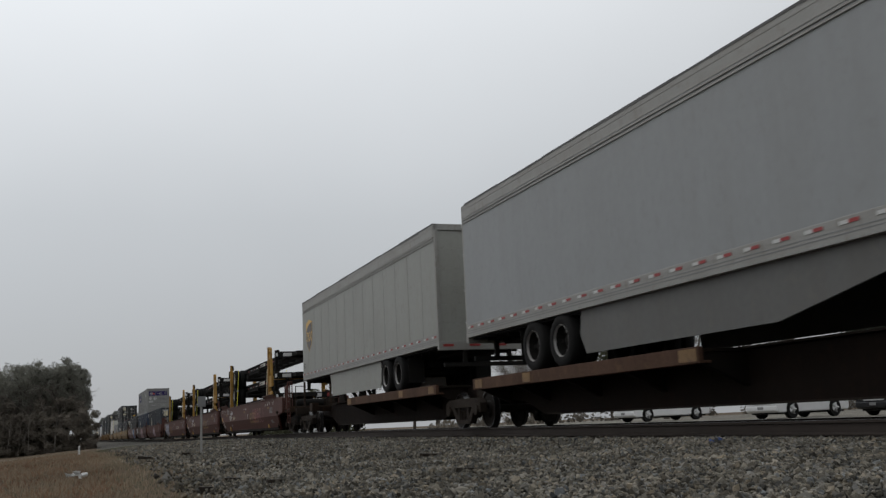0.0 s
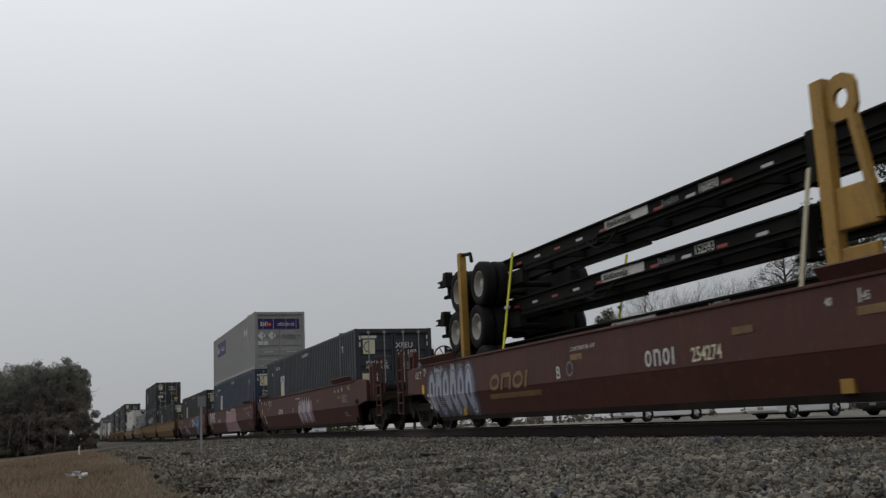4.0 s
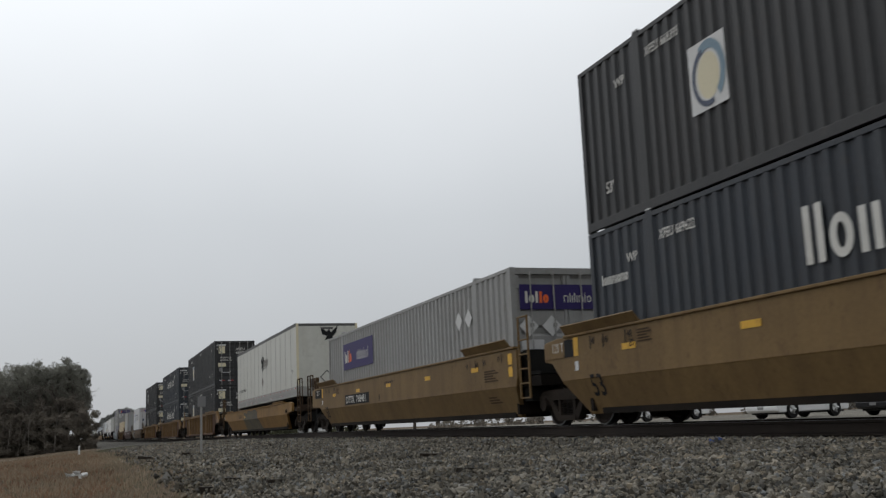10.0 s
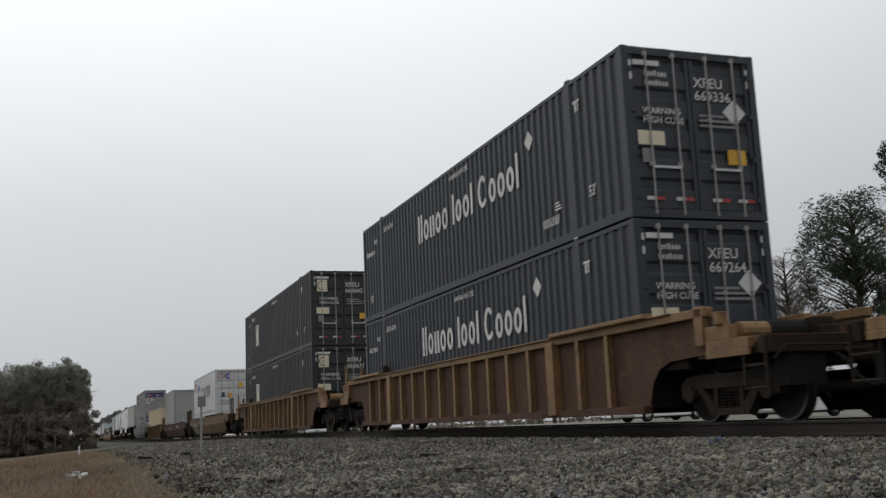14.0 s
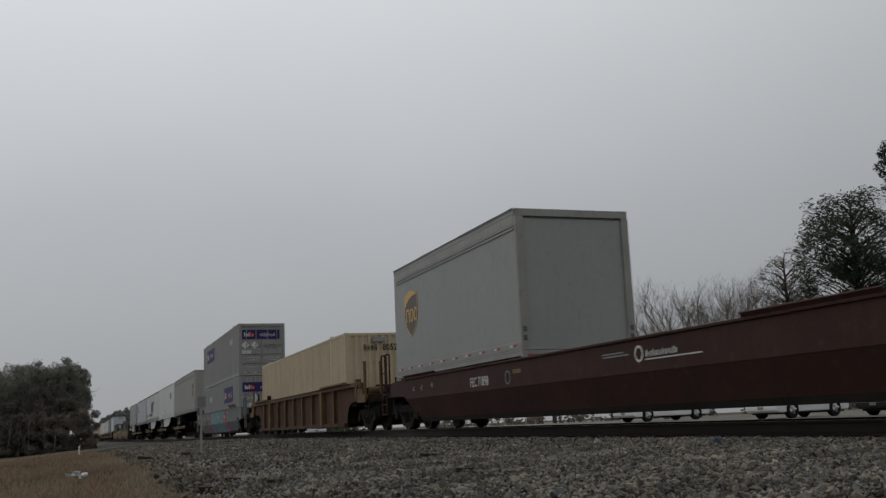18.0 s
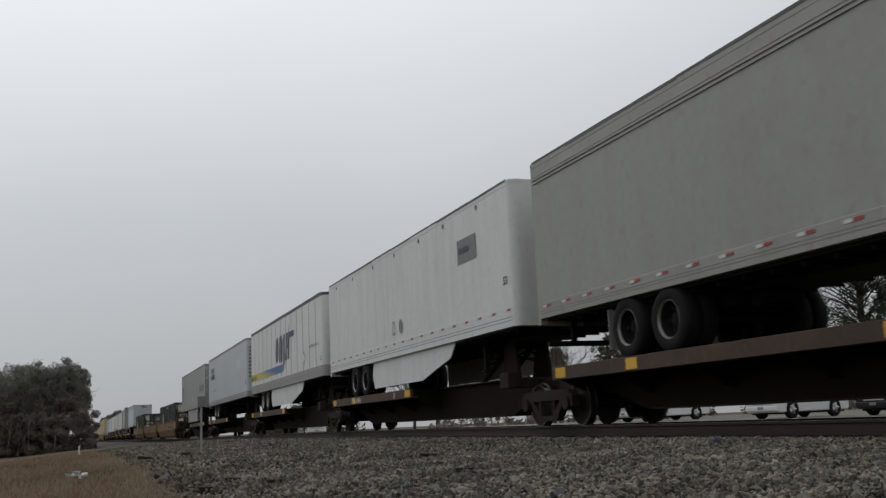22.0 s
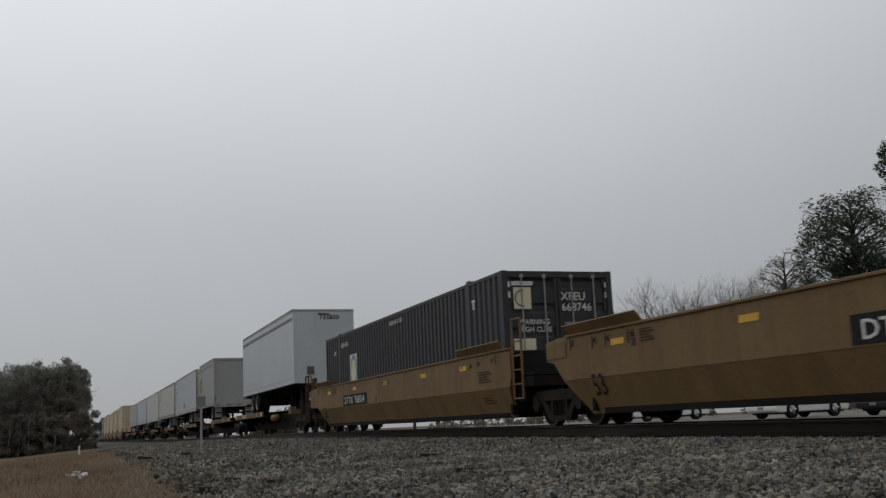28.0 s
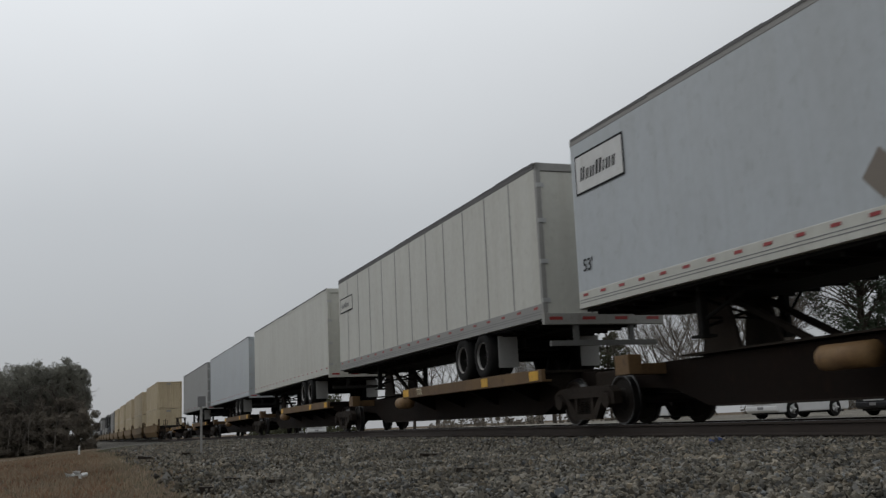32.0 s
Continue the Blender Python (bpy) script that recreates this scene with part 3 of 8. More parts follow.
SPRING_MESH = mesh_of("spring_nest", sp, (STEEL_DARK,))
BOLSTER_MESH = mesh_of("truck", Shape().box(-1.06, 1.06, -0.2, 0.2, 0.42, 0.62).tube((0, 0, 0.6), (0, 0, 0.74), 0.28, n=16), (STEEL_DARK,))
BEARING_MESH = mesh_of("bearing", Shape().tube((-1.14, 0, 0.42), (-1.0, 0, 0.42), 0.13, n=14).box(-1.1, -0.94, -0.15, 0.15, 0.38, 0.58), (STEEL_BOGIE,))


def truck(parent, y, plain=False):
    """A three-piece freight truck: two side frames, bolster, two wheel sets."""
    tr = placed("truck", BOLSTER_MESH, parent, pose(0, y, 0), 0, "grimy three-piece freight truck with spring nests")
    for rz in (0, 180):
        placed("side_frame", FRAME_MESH, tr, pose(0, 0, 0, 0, 0, rz))
        if not plain:
            placed("spring_nest", SPRING_MESH, tr, pose(0, 0, 0, 0, 0, rz))
        for yy in (-0.89, 0.89):
            placed("wheel", WHEEL_MESH, tr, pose(0, yy, 0, 0, 0, rz))
            if not plain:
                placed("bearing", BEARING_MESH, tr, pose(0, yy, 0, 0, 0, rz))
    for yy in () if plain else (-0.89, 0.89):
        placed("axle", AXLE_MESH, tr, pose(0, yy, 0))
    return tr


# ---- well cars ----
def end_platform(root, paint, sign, brake, dark, slim=False, tall=True, high=True):
    """Walkway, end sill, coupler, ladder and handrails beyond the well."""
    def s_(shape):
        return shape if sign > 0 else shape.flip_y()
    fit_ = END_TAN if paint in (CAR_TAN, CAR_ORANGE, CAR_OLIVE) else paint
    part("end_platform", s_(Shape().box(-1.3, 1.3, 9.0, 11.15, 1.0, 1.06)), dark, root)
    part("end_sill", s_(Shape().box(-1.4, 1.4, 11.05, 11.25, 0.86, 1.1).box(-0.4, 0.4, 9.0, 11.1, 0.72, 1.0)), END_BROWN, root, bevel=0.015)
    if slim:
        part("end_bracket", s_(Shape().box(-1.47, -1.3, 9.75, 9.95, 1.05, 1.6).box(-1.44, -1.3, 9.95, 10.5, 1.1, 1.3).tube((-1.4, 10.3, 1.3), (-1.4, 10.3, 1.48), 0.1, n=10)), paint, root, bevel=0.012)
        part("tread_plate", s_(Shape().box(-1.45, -1.12, 9.96, 10.9, 0.96, 1.1).box(-1.46, -1.4, 9.96, 10.9, 0.86, 0.96)), paint, root, "worn yellow-brown tread plate", bevel=0.01)
        part("brake_cylinder", s_(Shape().tube((-1.15, 10.3, 1.22), (-0.7, 10.3, 1.22), 0.13, n=12)), paint, root)
    part("coupler", s_(Shape().box(-0.1, 0.1, 11.2, 11.8, 0.72, 0.9).prism([(-0.2, 11.7), (0.2, 11.7), (0.22, 12.0), (0.0, 12.05), (-0.15, 11.95)], 0.68, 0.94, "z")), STEEL_DARK, root, bevel=0.02)
    # dark filler boxes added to close the view under the platform, beside a cylinder
    part("brake_gear", s_(Shape().box(-0.8, 0.8, 8.7, 9.3, 0.42, 0.98).box(-0.9, 0.9, 9.4, 11.0, 0.74, 0.98).tube((-0.95, 10.4, 0.62), (-0.95, 11.1, 0.62), 0.16, n=12).box(-1.1, -0.5, 10.95, 11.2, 0.45, 0.86)), UNDERSIDE, root, "black brake gear below the walkway")
    lad = Shape()
    for y in (10.75, 11.2) if not slim else ():
        lad.tube((-1.4, y, 0.42), (-1.4, y, 2.12), 0.026, n=6)
        lad.tube((-1.3, y, 1.0), (-1.3, y, 2.12), 0.022, n=6)
        lad.tube((-1.4, y, 2.12), (-1.3, y, 2.12), 0.022, n=6)
    for z in (0.44, 0.72, 1.0, 1.3, 1.6) if not slim else ():
        lad.tube((-1.4, 10.75, z), (-1.4, 11.2, z), 0.016, n=6)
    if not slim:
        part("ladder", s_(lad), fit_, root)
    for x in () if not tall else (-1.33, -0.82) if slim else (-0.62, 0.5):
        part("stanchion", s_(Shape().box(x - 0.04, x + 0.04, 10.46, 10.54, 1.0, 2.12)), paint if slim else END_BROWN, root, bevel=0.008)
    post = Shape().box(-1.36, -1.26, 9.88, 9.97, 1.0, 1.98).box(-1.36, -1.26, 10.22, 10.31, 1.0, 1.98).box(-1.365, -1.255, 9.87, 10.32, 1.88, 2.0)
    if slim:
        step_ = Shape()
        for y in (10.75, 11.2):
            step_.tube((-1.42, y, 0.42), (-1.42, y, 1.06), 0.022, n=6)
        for z in (0.43, 0.72):
            step_.tube((-1.42, 10.75, z), (-1.42, 11.2, z), 0.02, n=6)
        part("stirrup_step", s_(step_), STEEL_BOGIE, root)
    elif not high:
        low_rail = Shape().tube((-1.2, 9.9, 1.05), (-1.2, 9.9, 1.45), 0.022, n=6).tube((-1.2, 10.5, 1.05), (-1.2, 10.5, 1.45), 0.022, n=6).tube((-1.2, 9.88, 1.45), (-1.2, 10.52, 1.45), 0.022, n=6).tube((-1.2, 9.88, 1.28), (-1.2, 10.52, 1.28), 0.018, n=6)
        part("handrail", s_(low_rail), STEEL_DARK, root)
    else:
        part("guide_post", s_(post), fit_, root, bevel=0.01)
        part("guide_post", s_(turned(post)), fit_, root, bevel=0.01)
    hose = Shape()
    bend = [(-0.35, 11.2, 0.86), (-0.38, 11.42, 0.74), (-0.36, 11.6, 0.52), (-0.3, 11.78, 0.4), (-0.2, 11.95, 0.42)]
    hose.sweep(bend, 0.028, 7)
    part("air_hose", s_(hose), RUBBER, root, "black rubber air hose")
    part("uncoupling_lever", s_(Shape().tube((-1.38, 11.3, 0.78), (-1.2, 11.32, 0.95), 0.016, n=6).tube((-1.2, 11.32, 0.95), (-0.15, 11.5, 0.93), 0.016, n=6)), STEEL_BOGIE, root)
    part("air_reservoir", s_(Shape().tube((-0.75, 9.75, 1.26), (0.35, 9.75, 1.26), 0.17, n=14).tube((-0.83, 9.75, 1.26), (-0.75, 9.75, 1.26), 0.09, 0.17, n=14)), UNDERSIDE, root, "black air reservoir on the walkway")
    part("control_valve", s_(Shape().box(0.45, 0.8, 9.7, 9.95, 1.06, 1.45).box(0.5, 0.75, 9.95, 10.1, 1.12, 1.32)), STEEL_BOGIE, root, bevel=0.02)
    for x in (-1.35, 1.1):
        part("side_bearer", s_(Shape().box(x, x + 0.25, 9.6, 11.1, 0.88, 1.02)), END_BROWN, root, bevel=0.01)
    if brake:
        post = Shape().tube((-0.15, 10.7, 1.0), (-0.15, 10.7, 2.2), 0.045, n=8).box(-0.32, 0.02, 10.6, 10.8, 1.5, 1.9)
        part("brake_stand", s_(post), STEEL_DARK, root)
        wh = Shape()
        wh.sweep([(-0.15 + 0.28 * math.cos(math.pi * i / 10), 10.86, 1.95 + 0.28 * math.sin(math.pi * i / 10)) for i in range(21)], 0.02, 5)
        for i in range(3):
            a = math.pi * i / 3
            wh.tube((-0.15 - 0.28 * math.cos(a), 10.86, 1.95 - 0.28 * math.sin(a)), (-0.15 + 0.28 * math.cos(a), 10.86, 1.95 + 0.28 * math.sin(a)), 0.012, n=5)
        part("brake_wheel", s_(wh), STEEL_DARK, root)


WELL_CACHE = {}
SKIRT_LEAN = 0.38     # how far the skirt leans in, for each metre below the crease


def well_side(near_end, far_end, top):
    """Upper side, leaning skirt and guides on the -x side; the ends differ where a car ends or meets the next well."""
    far = [(10.15, 0.9), (8.98, 0.87), (8.78, CREASE)] if far_end else [(9.76, 1.17), (9.46, 1.12), (9.08, CREASE)]
    near = [(-9.85, 0.89), (-9.3, 0.86), (-8.8, CREASE)] if near_end else [(-8.55, 0.98), (-8.47, CREASE)]
    f0, n0 = (8.0 if far_end else 8.45), (-8.25 if near_end else -8.18)
    up = near + far[::-1] + [(far[0][0], top - 0.05), (far[0][0] - 0.5, top), (near[0][0] + 0.3, top), (near[0][0], top - 0.05)]
    w = {"side_sill": (Shape().prism(up, -1.46, -1.36, "x"), 0.015)}
    lo = [(near[-1][0], CREASE), (n0, 0.2), (f0, 0.2), (far[-1][0], CREASE)]
    xs = lambda z: -1.461 + SKIRT_LEAN * (CREASE - z)
    w["side_skirt"] = (Shape().add([(xs(z), y, z) for y, z in lo] + [(xs(z) + 0.09, y, z) for y, z in lo],
                       [(0, 3, 2, 1), (4, 5, 6, 7), (0, 1, 5, 4), (1, 2, 6, 5), (2, 3, 7, 6), (3, 0, 4, 7)]), 0.0)
    g = 0.17 if top > 1.45 else 0.08
    tall = [(-1.47, top - 0.005), (-1.47 - 0.75 * g, top + g), (-1.46 - 0.75 * g, top + g + 0.015), (-1.44, top + 0.015)]
    w["guide_flange"] = (Shape().prism(tall, 6.3, 8.8, "y"), 0.0)
    w["guide_flange_"] = (Shape().prism(tall, -8.3, -5.8, "y"), 0.0)
    return w


def well_car(paint, name_label, offset, near_end=False, far_end=False, ribbed=False, tone=None, top=1.56, step=1.03, plain=False):
    """One well of a double-stack car: deep side sills, floor, bulkheads, guides, trucks. Ends: car ends with platform and coupler."""
    root = thing("well_car", name_label, "rail car", "cars of the train", offset)
    key = (paint.name, ribbed, near_end, far_end, top, step)
    chord = tone or paint
    if key not in WELL_CACHE:
        w = {}
        if not ribbed:
            for k, (q, b) in well_side(near_end, far_end, top).items():
                w[k] = (q, paint, b)
            w["top_chord"] = (Shape().box(-1.495, -1.34, -8.5, 8.9, top - 0.02, top + 0.025), chord, 0.01)
        else:
            dz = top - 1.56
            web = [(-10.0, 0.95), (-8.9, 0.9), (-8.6, 0.8), (-8.4, 0.62), (-8.25, 0.25), (8.25, 0.25), (8.32, 0.62), (8.42, 0.8), (8.6, 0.9), (9.9, 0.95), (9.9, 1.5 + dz), (-10.0, 1.5 + dz)]
            w["side_sill"] = (Shape().prism(web, -1.36, -1.34, "x"), paint, 0.0)
            w["top_chord"] = (Shape().box(-1.47, -1.3, -10.0, 9.9, 1.45 + dz, 1.58 + dz).box(-1.52, -1.46, -9.2, 9.2, 1.565 + dz, 1.59 + dz), chord, 0.012)
            w["bottom_chord"] = (Shape().box(-1.46, -1.3, -8.25, 8.25, 0.16, 0.28), paint, 0.01)
            w["guide_flange"] = (Shape().box(-1.58, -1.4, 5.9, 8.6, 1.58 + dz, 1.65 + dz), chord, 0.015)
            w["guide_flange_"] = (Shape().box(-1.58, -1.4, -8.6, -5.3, 1.58 + dz, 1.65 + dz), chord, 0.015)
            w["post"] = (Shape().box(-1.46, -1.35, -0.04, 0.04, 0.28, 1.45 + dz).box(-1.475, -1.455, -0.06, 0.06, 0.28, 1.45 + dz), chord, 0.0)
            w["wide_post"] = (Shape().box(-1.52, -1.35, -0.15, 0.15, 0.2, 1.5 + dz), chord, 0.015)
            w["catch"] = (Shape().box(-1.5, -1.36, 5.5, 5.75, 1.58 + dz, 1.76 + dz).tube((-1.5, 5.62, 1.72 + dz), (-1.36, 5.62, 1.72 + dz), 0.1, n=10), STEEL_BOGIE, 0.0)
        w["floor"] = (Shape().box(-1.28, 1.28, -8.0, 8.0, 0.2, 0.3), STEEL_DARK, 0.0)
        w["bulkhead"] = (Shape().box(-1.34, 1.34, 8.2, 8.3, 0.25, top - 0.08).box(-1.3, 1.3, 8.3, 9.3, 0.78, 0.98), STEEL_DARK, 0.0)
        WELL_CACHE[key] = {}
        for k, (q, mt, b) in w.items():
            other = {"v": [(-x, y, z) for x, y, z in q.v], "f": [c[::-1] for c in q.f]}
            q2 = Shape().add(other["v"], other["f"])
            if k == "bulkhead":
                q2 = Shape().add([(x, -y, z) for x, y, z in q.v], [c[::-1] for c in q.f])
            WELL_CACHE[key][k] = (mesh_of(k.strip("_"), q, (mt,)), mesh_of(k.strip("_"), q2, (mt,)), b)
    for k, (me, me2, b) in WELL_CACHE[key].items():
        if k == "floor":
            placed("floor", me, root, pose(0, 0, 0), b)
        elif k in ("post", "wide_post"):
            n = int(7.3 / step)
            ys = (-5.15, 5.15) if k == "wide_post" else [i * step for i in range(-n, n + 1) if abs(abs(i * step) - 5.15) > 0.3]
            for y in ys:
                placed(k, me, root, pose(0, y, 0), b)
                placed(k, me2, root, pose(0, y, 0), b)
        else:
            placed(k.strip("_"), me, root, pose(0, 0, 0), b)
            placed(k.strip("_"), me2, root, pose(0, 0, 0), b)
    truck(root, -9.87, plain)
    if far_end:
        truck(root, 9.87, plain)
    if near_end:
        end_platform(root, chord, -1, False, STEEL_DARK, ribbed, top < 1.5 or not ribbed, top > 1.5)
    else:
        part("articulated_joint", Shape().box(-0.45, 0.45, -10.6, -8.6, 0.62, 0.98).box(-1.25, 1.25, -8.75, -8.4, 0.5, 1.5).box(-1.3, 1.3, -9.3, -8.7, 1.0, 1.06), UNDERSIDE, root)
        lad = Shape()
        for y in (-8.62, -9.05):
            lad.tube((-1.42, y, 0.55), (-1.42, y, 2.15), 0.024, n=6)
        for z in (0.56, 0.84, 1.12, 1.4, 1.68, 2.13):
            lad.tube((-1.42, -8.62, z), (-1.42, -9.05, z), 0.016, n=6)
        part("ladder", lad, chord, root)
    if near_end and not ribbed:
        ring = Shape()
        ring.sweep([(-1.475, -8.75 + 0.13 * math.cos(k * 0.5236), 0.92 + 0.055 * math.sin(k * 0.5236)) for k in range(13)], 0.025, 5)
        part("lashing_eye", ring, STEEL_BOGIE, root, "dark rusty oval lashing eye")
    if far_end:
        end_platform(root, chord, 1, True, STEEL_DARK, ribbed, True, top > 1.5)
    elif not ribbed:
        part("end_panel", Shape().box(-1.475, -1.462, 8.92, 9.72, 1.2, 1.5), paint, root, bevel=0.004)
    return root


def well_marks(root):
    return Marks(root, -1.463, -9.4, 8.9, lean=SKIRT_LEAN)


def side_codes(m, paint, unit, mark="", number="", tag=PAINT_GREY, load="125 T", big=0.28):
    """Small standard lettering of a three-well car: load, length codes at both ends, notices, unit letter."""
    m.words("side", [(-0.55, 1.27, 0.17, load)], paint)
    m.text("side", big, 0.5, 0.36, "53", paint, squeeze=0.95)
    m.words("side", [(0.2, 1.38, 0.1, "53"), (1.0, 1.36, 0.1, "45"), (1.45, 1.35, 0.1, "45"), (2.2, 1.36, 0.12, "40"), (2.24, 1.22, 0.12, "20"),
                     (14.7, 1.3, 0.1, "40"), (15.3, 1.3, 0.1, "45"), (15.75, 1.32, 0.1, "45"), (16.5, 1.34, 0.1, "53"), (7.6, 0.85, 0.19, unit),
                     (8.2, 1.3, 0.07, "LD LMT 78,400 PER UNIT")], paint)
    m.poly("side", [[(u, v), (u + 0.03, v), (u + 0.03, v + h), (u, v + h)] for u, v, h in ((0.15, 1.3, 0.22), (0.95, 1.28, 0.22), (1.4, 1.27, 0.22), (2.13, 1.27, 0.22), (15.25, 1.28, 0.16), (15.7, 1.3, 0.16), (16.72, 1.3, 0.2))], paint, "lettering", "", 0.009)
    m.lines("side", 2.5, 1.26, 0.42, 0.22, 5, tag)
    m.lines("side", 15.75, 0.95, 0.75, 0.26, 5, tag)
    m.lines("side", 15.8, 0.5, 0.65, 0.16, 3, tag)
    if tag is PAINT_GREY:
        m.lines("side", big + 0.85, 0.52, 0.45, 0.24, 5, DIAMOND_FADED, "notice", "faded stencilled notice")


# ---- spine cars for trailers ----
def spine_car(offset, wheels_near, label, edge=CAR_BROWN, near_end=False, far_end=False, pitch=17.5, words=(), size=0.14):
    root = thing("spine_car", label, "rail car", "cars of the train", offset)
    h = pitch / 2
    sg = -1 if wheels_near else 1     # the wheel deck lies towards +y unless wheels_near

    def s_(shape):
        return shape if sg > 0 else shape.flip_y()
    sill = [(-h + 0.55, 0.62), (-h + 1.9, 0.55), (-h + 2.9, 0.24), (h - 2.9, 0.24), (h - 1.9, 0.55), (h - 0.55, 0.62), (h - 0.55, 0.98), (h - 2.0, 1.0), (-h + 3.0, 1.03), (-h + 0.55, 0.98)]
    part("centre_sill", Shape().prism(sill, -0.5, 0.5, "x"), BEAM_BROWN, root, bevel=0.015)
    part("sill_flange", Shape().box(-0.62, 0.62, -h + 2.6, h - 2.4, 1.03, 1.06).box(-0.58, 0.58, -h + 3.2, h - 3.2, 0.235, 0.262), STEEL_BOGIE, root)
    d0, d1 = -1.1, 7.65      # the deck reaches from past the middle to near the truck
    part("wheel_deck", s_(Shape().box(-1.28, 1.28, d0, d1, 1.0, 1.05)), STEEL_DARK, root, "rusty steel wheel deck")
    side = Shape().box(-1.36, -1.28, d0, d1, 0.84, 1.075).box(-1.28, -1.15, d0, d1, 0.84, 0.88)
    part("deck_edge", s_(side), edge, root, bevel=0.008)
    part("deck_edge", s_(Shape().box(1.28, 1.36, d0, d1, 0.84, 1.075)), edge, root, bevel=0.008)
    for y in (-1.0, 1.2, 3.4, 5.6, 7.5):
        for x in (-1, 1):
            part("outrigger", s_(Shape().prism([(1.28 * x, 0.99), (0.5 * x, 0.99), (0.5 * x, 0.5), (1.28 * x, 0.86)], y - 0.06, y + 0.06, "y")), STEEL_DARK, root)
    for y, w in ((-1.05, 0.45), (4.6, 0.35), (7.1, 0.4)):
        part("yellow_marker", s_(Shape().box(-1.368, -1.362, y, y + w, 0.87, 1.05)), YELLOW if edge is not CAR_RUST else CHORD_YELLOW, root)
    if words:
        Marks(root, -1.36, 0, d1 if sg > 0 else -d0).words("side", [(u, 0.88, size, word) for u, word in words], CREAM_LOGO, squeeze=1.0, lift=0.01)
    # hitch: a folding stand under the trailer's king pin
    hy = -5.6
    hitch = Shape().prism([(hy - 0.45, 0.95), (hy + 0.55, 0.95), (hy + 0.2, 1.98), (hy - 0.25, 1.98)], -0.42, -0.34, "x").prism([(hy - 0.45, 0.95), (hy + 0.55, 0.95), (hy + 0.2, 1.98), (hy - 0.25, 1.98)], 0.34, 0.42, "x")
    hitch.box(-0.5, 0.5, hy - 0.4, hy + 0.35, 1.96, 2.04)
    part("hitch", s_(hitch), STEEL_BOGIE, root, "dark steel trailer hitch stand", bevel=0.01)
    part("hitch_strut", s_(Shape().tube((-0.3, hy + 2.1, 0.98), (-0.3, hy + 0.1, 1.9), 0.06, n=8).tube((0.3, hy + 2.1, 0.98), (0.3, hy + 0.1, 1.9), 0.06, n=8)), STEEL_DARK, root)
    part("side_bracket", s_(Shape().box(-1.2, 1.2, hy - 1.7, hy - 1.4, 0.8, 0.98).box(-1.25, -1.0, hy - 1.75, hy - 1.3, 0.8, 1.12)), CHORD_DULL if edge is CHORD_DULL else END_BROWN, root, bevel=0.01)
    if edge is CHORD_DULL:
        part("air_reservoir", s_(Shape().tube((-0.95, -2.7, 0.75), (-0.95, -1.85, 0.75), 0.16, n=16).tube((-0.95, -2.76, 0.75), (-0.95, -2.7, 0.75), 0.08, 0.16, n=16)), CHORD_YELLOW, root, "worn yellow air tank", smooth=True)
    truck(root, -h)
    if far_end:
        truck(root, h)
    for end, sgn in ((near_end, -1), (far_end, 1)):
        if end:
            q = Shape().box(-1.3, 1.3, h + 0.9, h + 1.1, 0.75, 1.0).box(-0.35, 0.35, h - 0.6, h + 1.0, 0.68, 0.95)
            part("end_sill", q if sgn > 0 else q.flip_y(), STEEL_BOGIE, root, bevel=0.012)
            q = Shape().box(-0.1, 0.1, h + 1.0, h + 1.8, 0.72, 0.9).box(-0.2, 0.2, h + 1.6, h + 1.9, 0.68, 0.94)
            part("coupler", q if sgn > 0 else q.flip_y(), STEEL_BOGIE, root, bevel=0.02)
            lad = Shape()
            for x in (-1.3, -0.9):
                lad.tube((x, h + 1.0, 0.35), (x, h + 1.0, 1.9), 0.018, n=6)
            for z in (0.36, 0.7, 1.05, 1.5, 1.88):
                lad.tube((-1.3, h + 1.0, z), (-0.9, h + 1.0, z), 0.015, n=6)
            part("ladder", lad if sgn > 0 else lad.flip_y(), STEEL_BOGIE, root)
        elif sgn < 0:
            part("articulated_joint", Shape().box(-0.5, 0.5, -h - 0.6, -h + 0.6, 0.64, 0.96), STEEL_BOGIE, root, bevel=0.04)
    return root


# ---- containers ----
def ribbed_sheet(y0, y1, z0, z1, x_in, x_out, pitch):
    """A corrugated wall of trapezoid ribs standing along y."""
    n = max(1, round((y1 - y0) / pitch))
    p = (y1 - y0) / n
    line = []
    for i in range(n):
        a = y0 + i * p
        line += [(a, x_out), (a + p * 0.36, x_out), (a + p * 0.5, x_in), (a + p * 0.86, x_in)]
    line.append((y1, x_out))
    s = Shape()
    k = len(line)
    s.add([(x, y, z0) for y, x in line] + [(x, y, z1) for y, x in line], [(i, i + k, i + k + 1, i + 1) for i in range(k - 1)])
    return s


def turned(shape):
    """A shape on the -x side carried over to the +x side."""
    q = Shape()
    q.v, q.f = [(-x, y, z) for x, y, z in shape.v], [face[::-1] for face in shape.f]
    return q


BOX_CACHE = {}
BW, BH, BL = 2.591, 2.896, 16.154


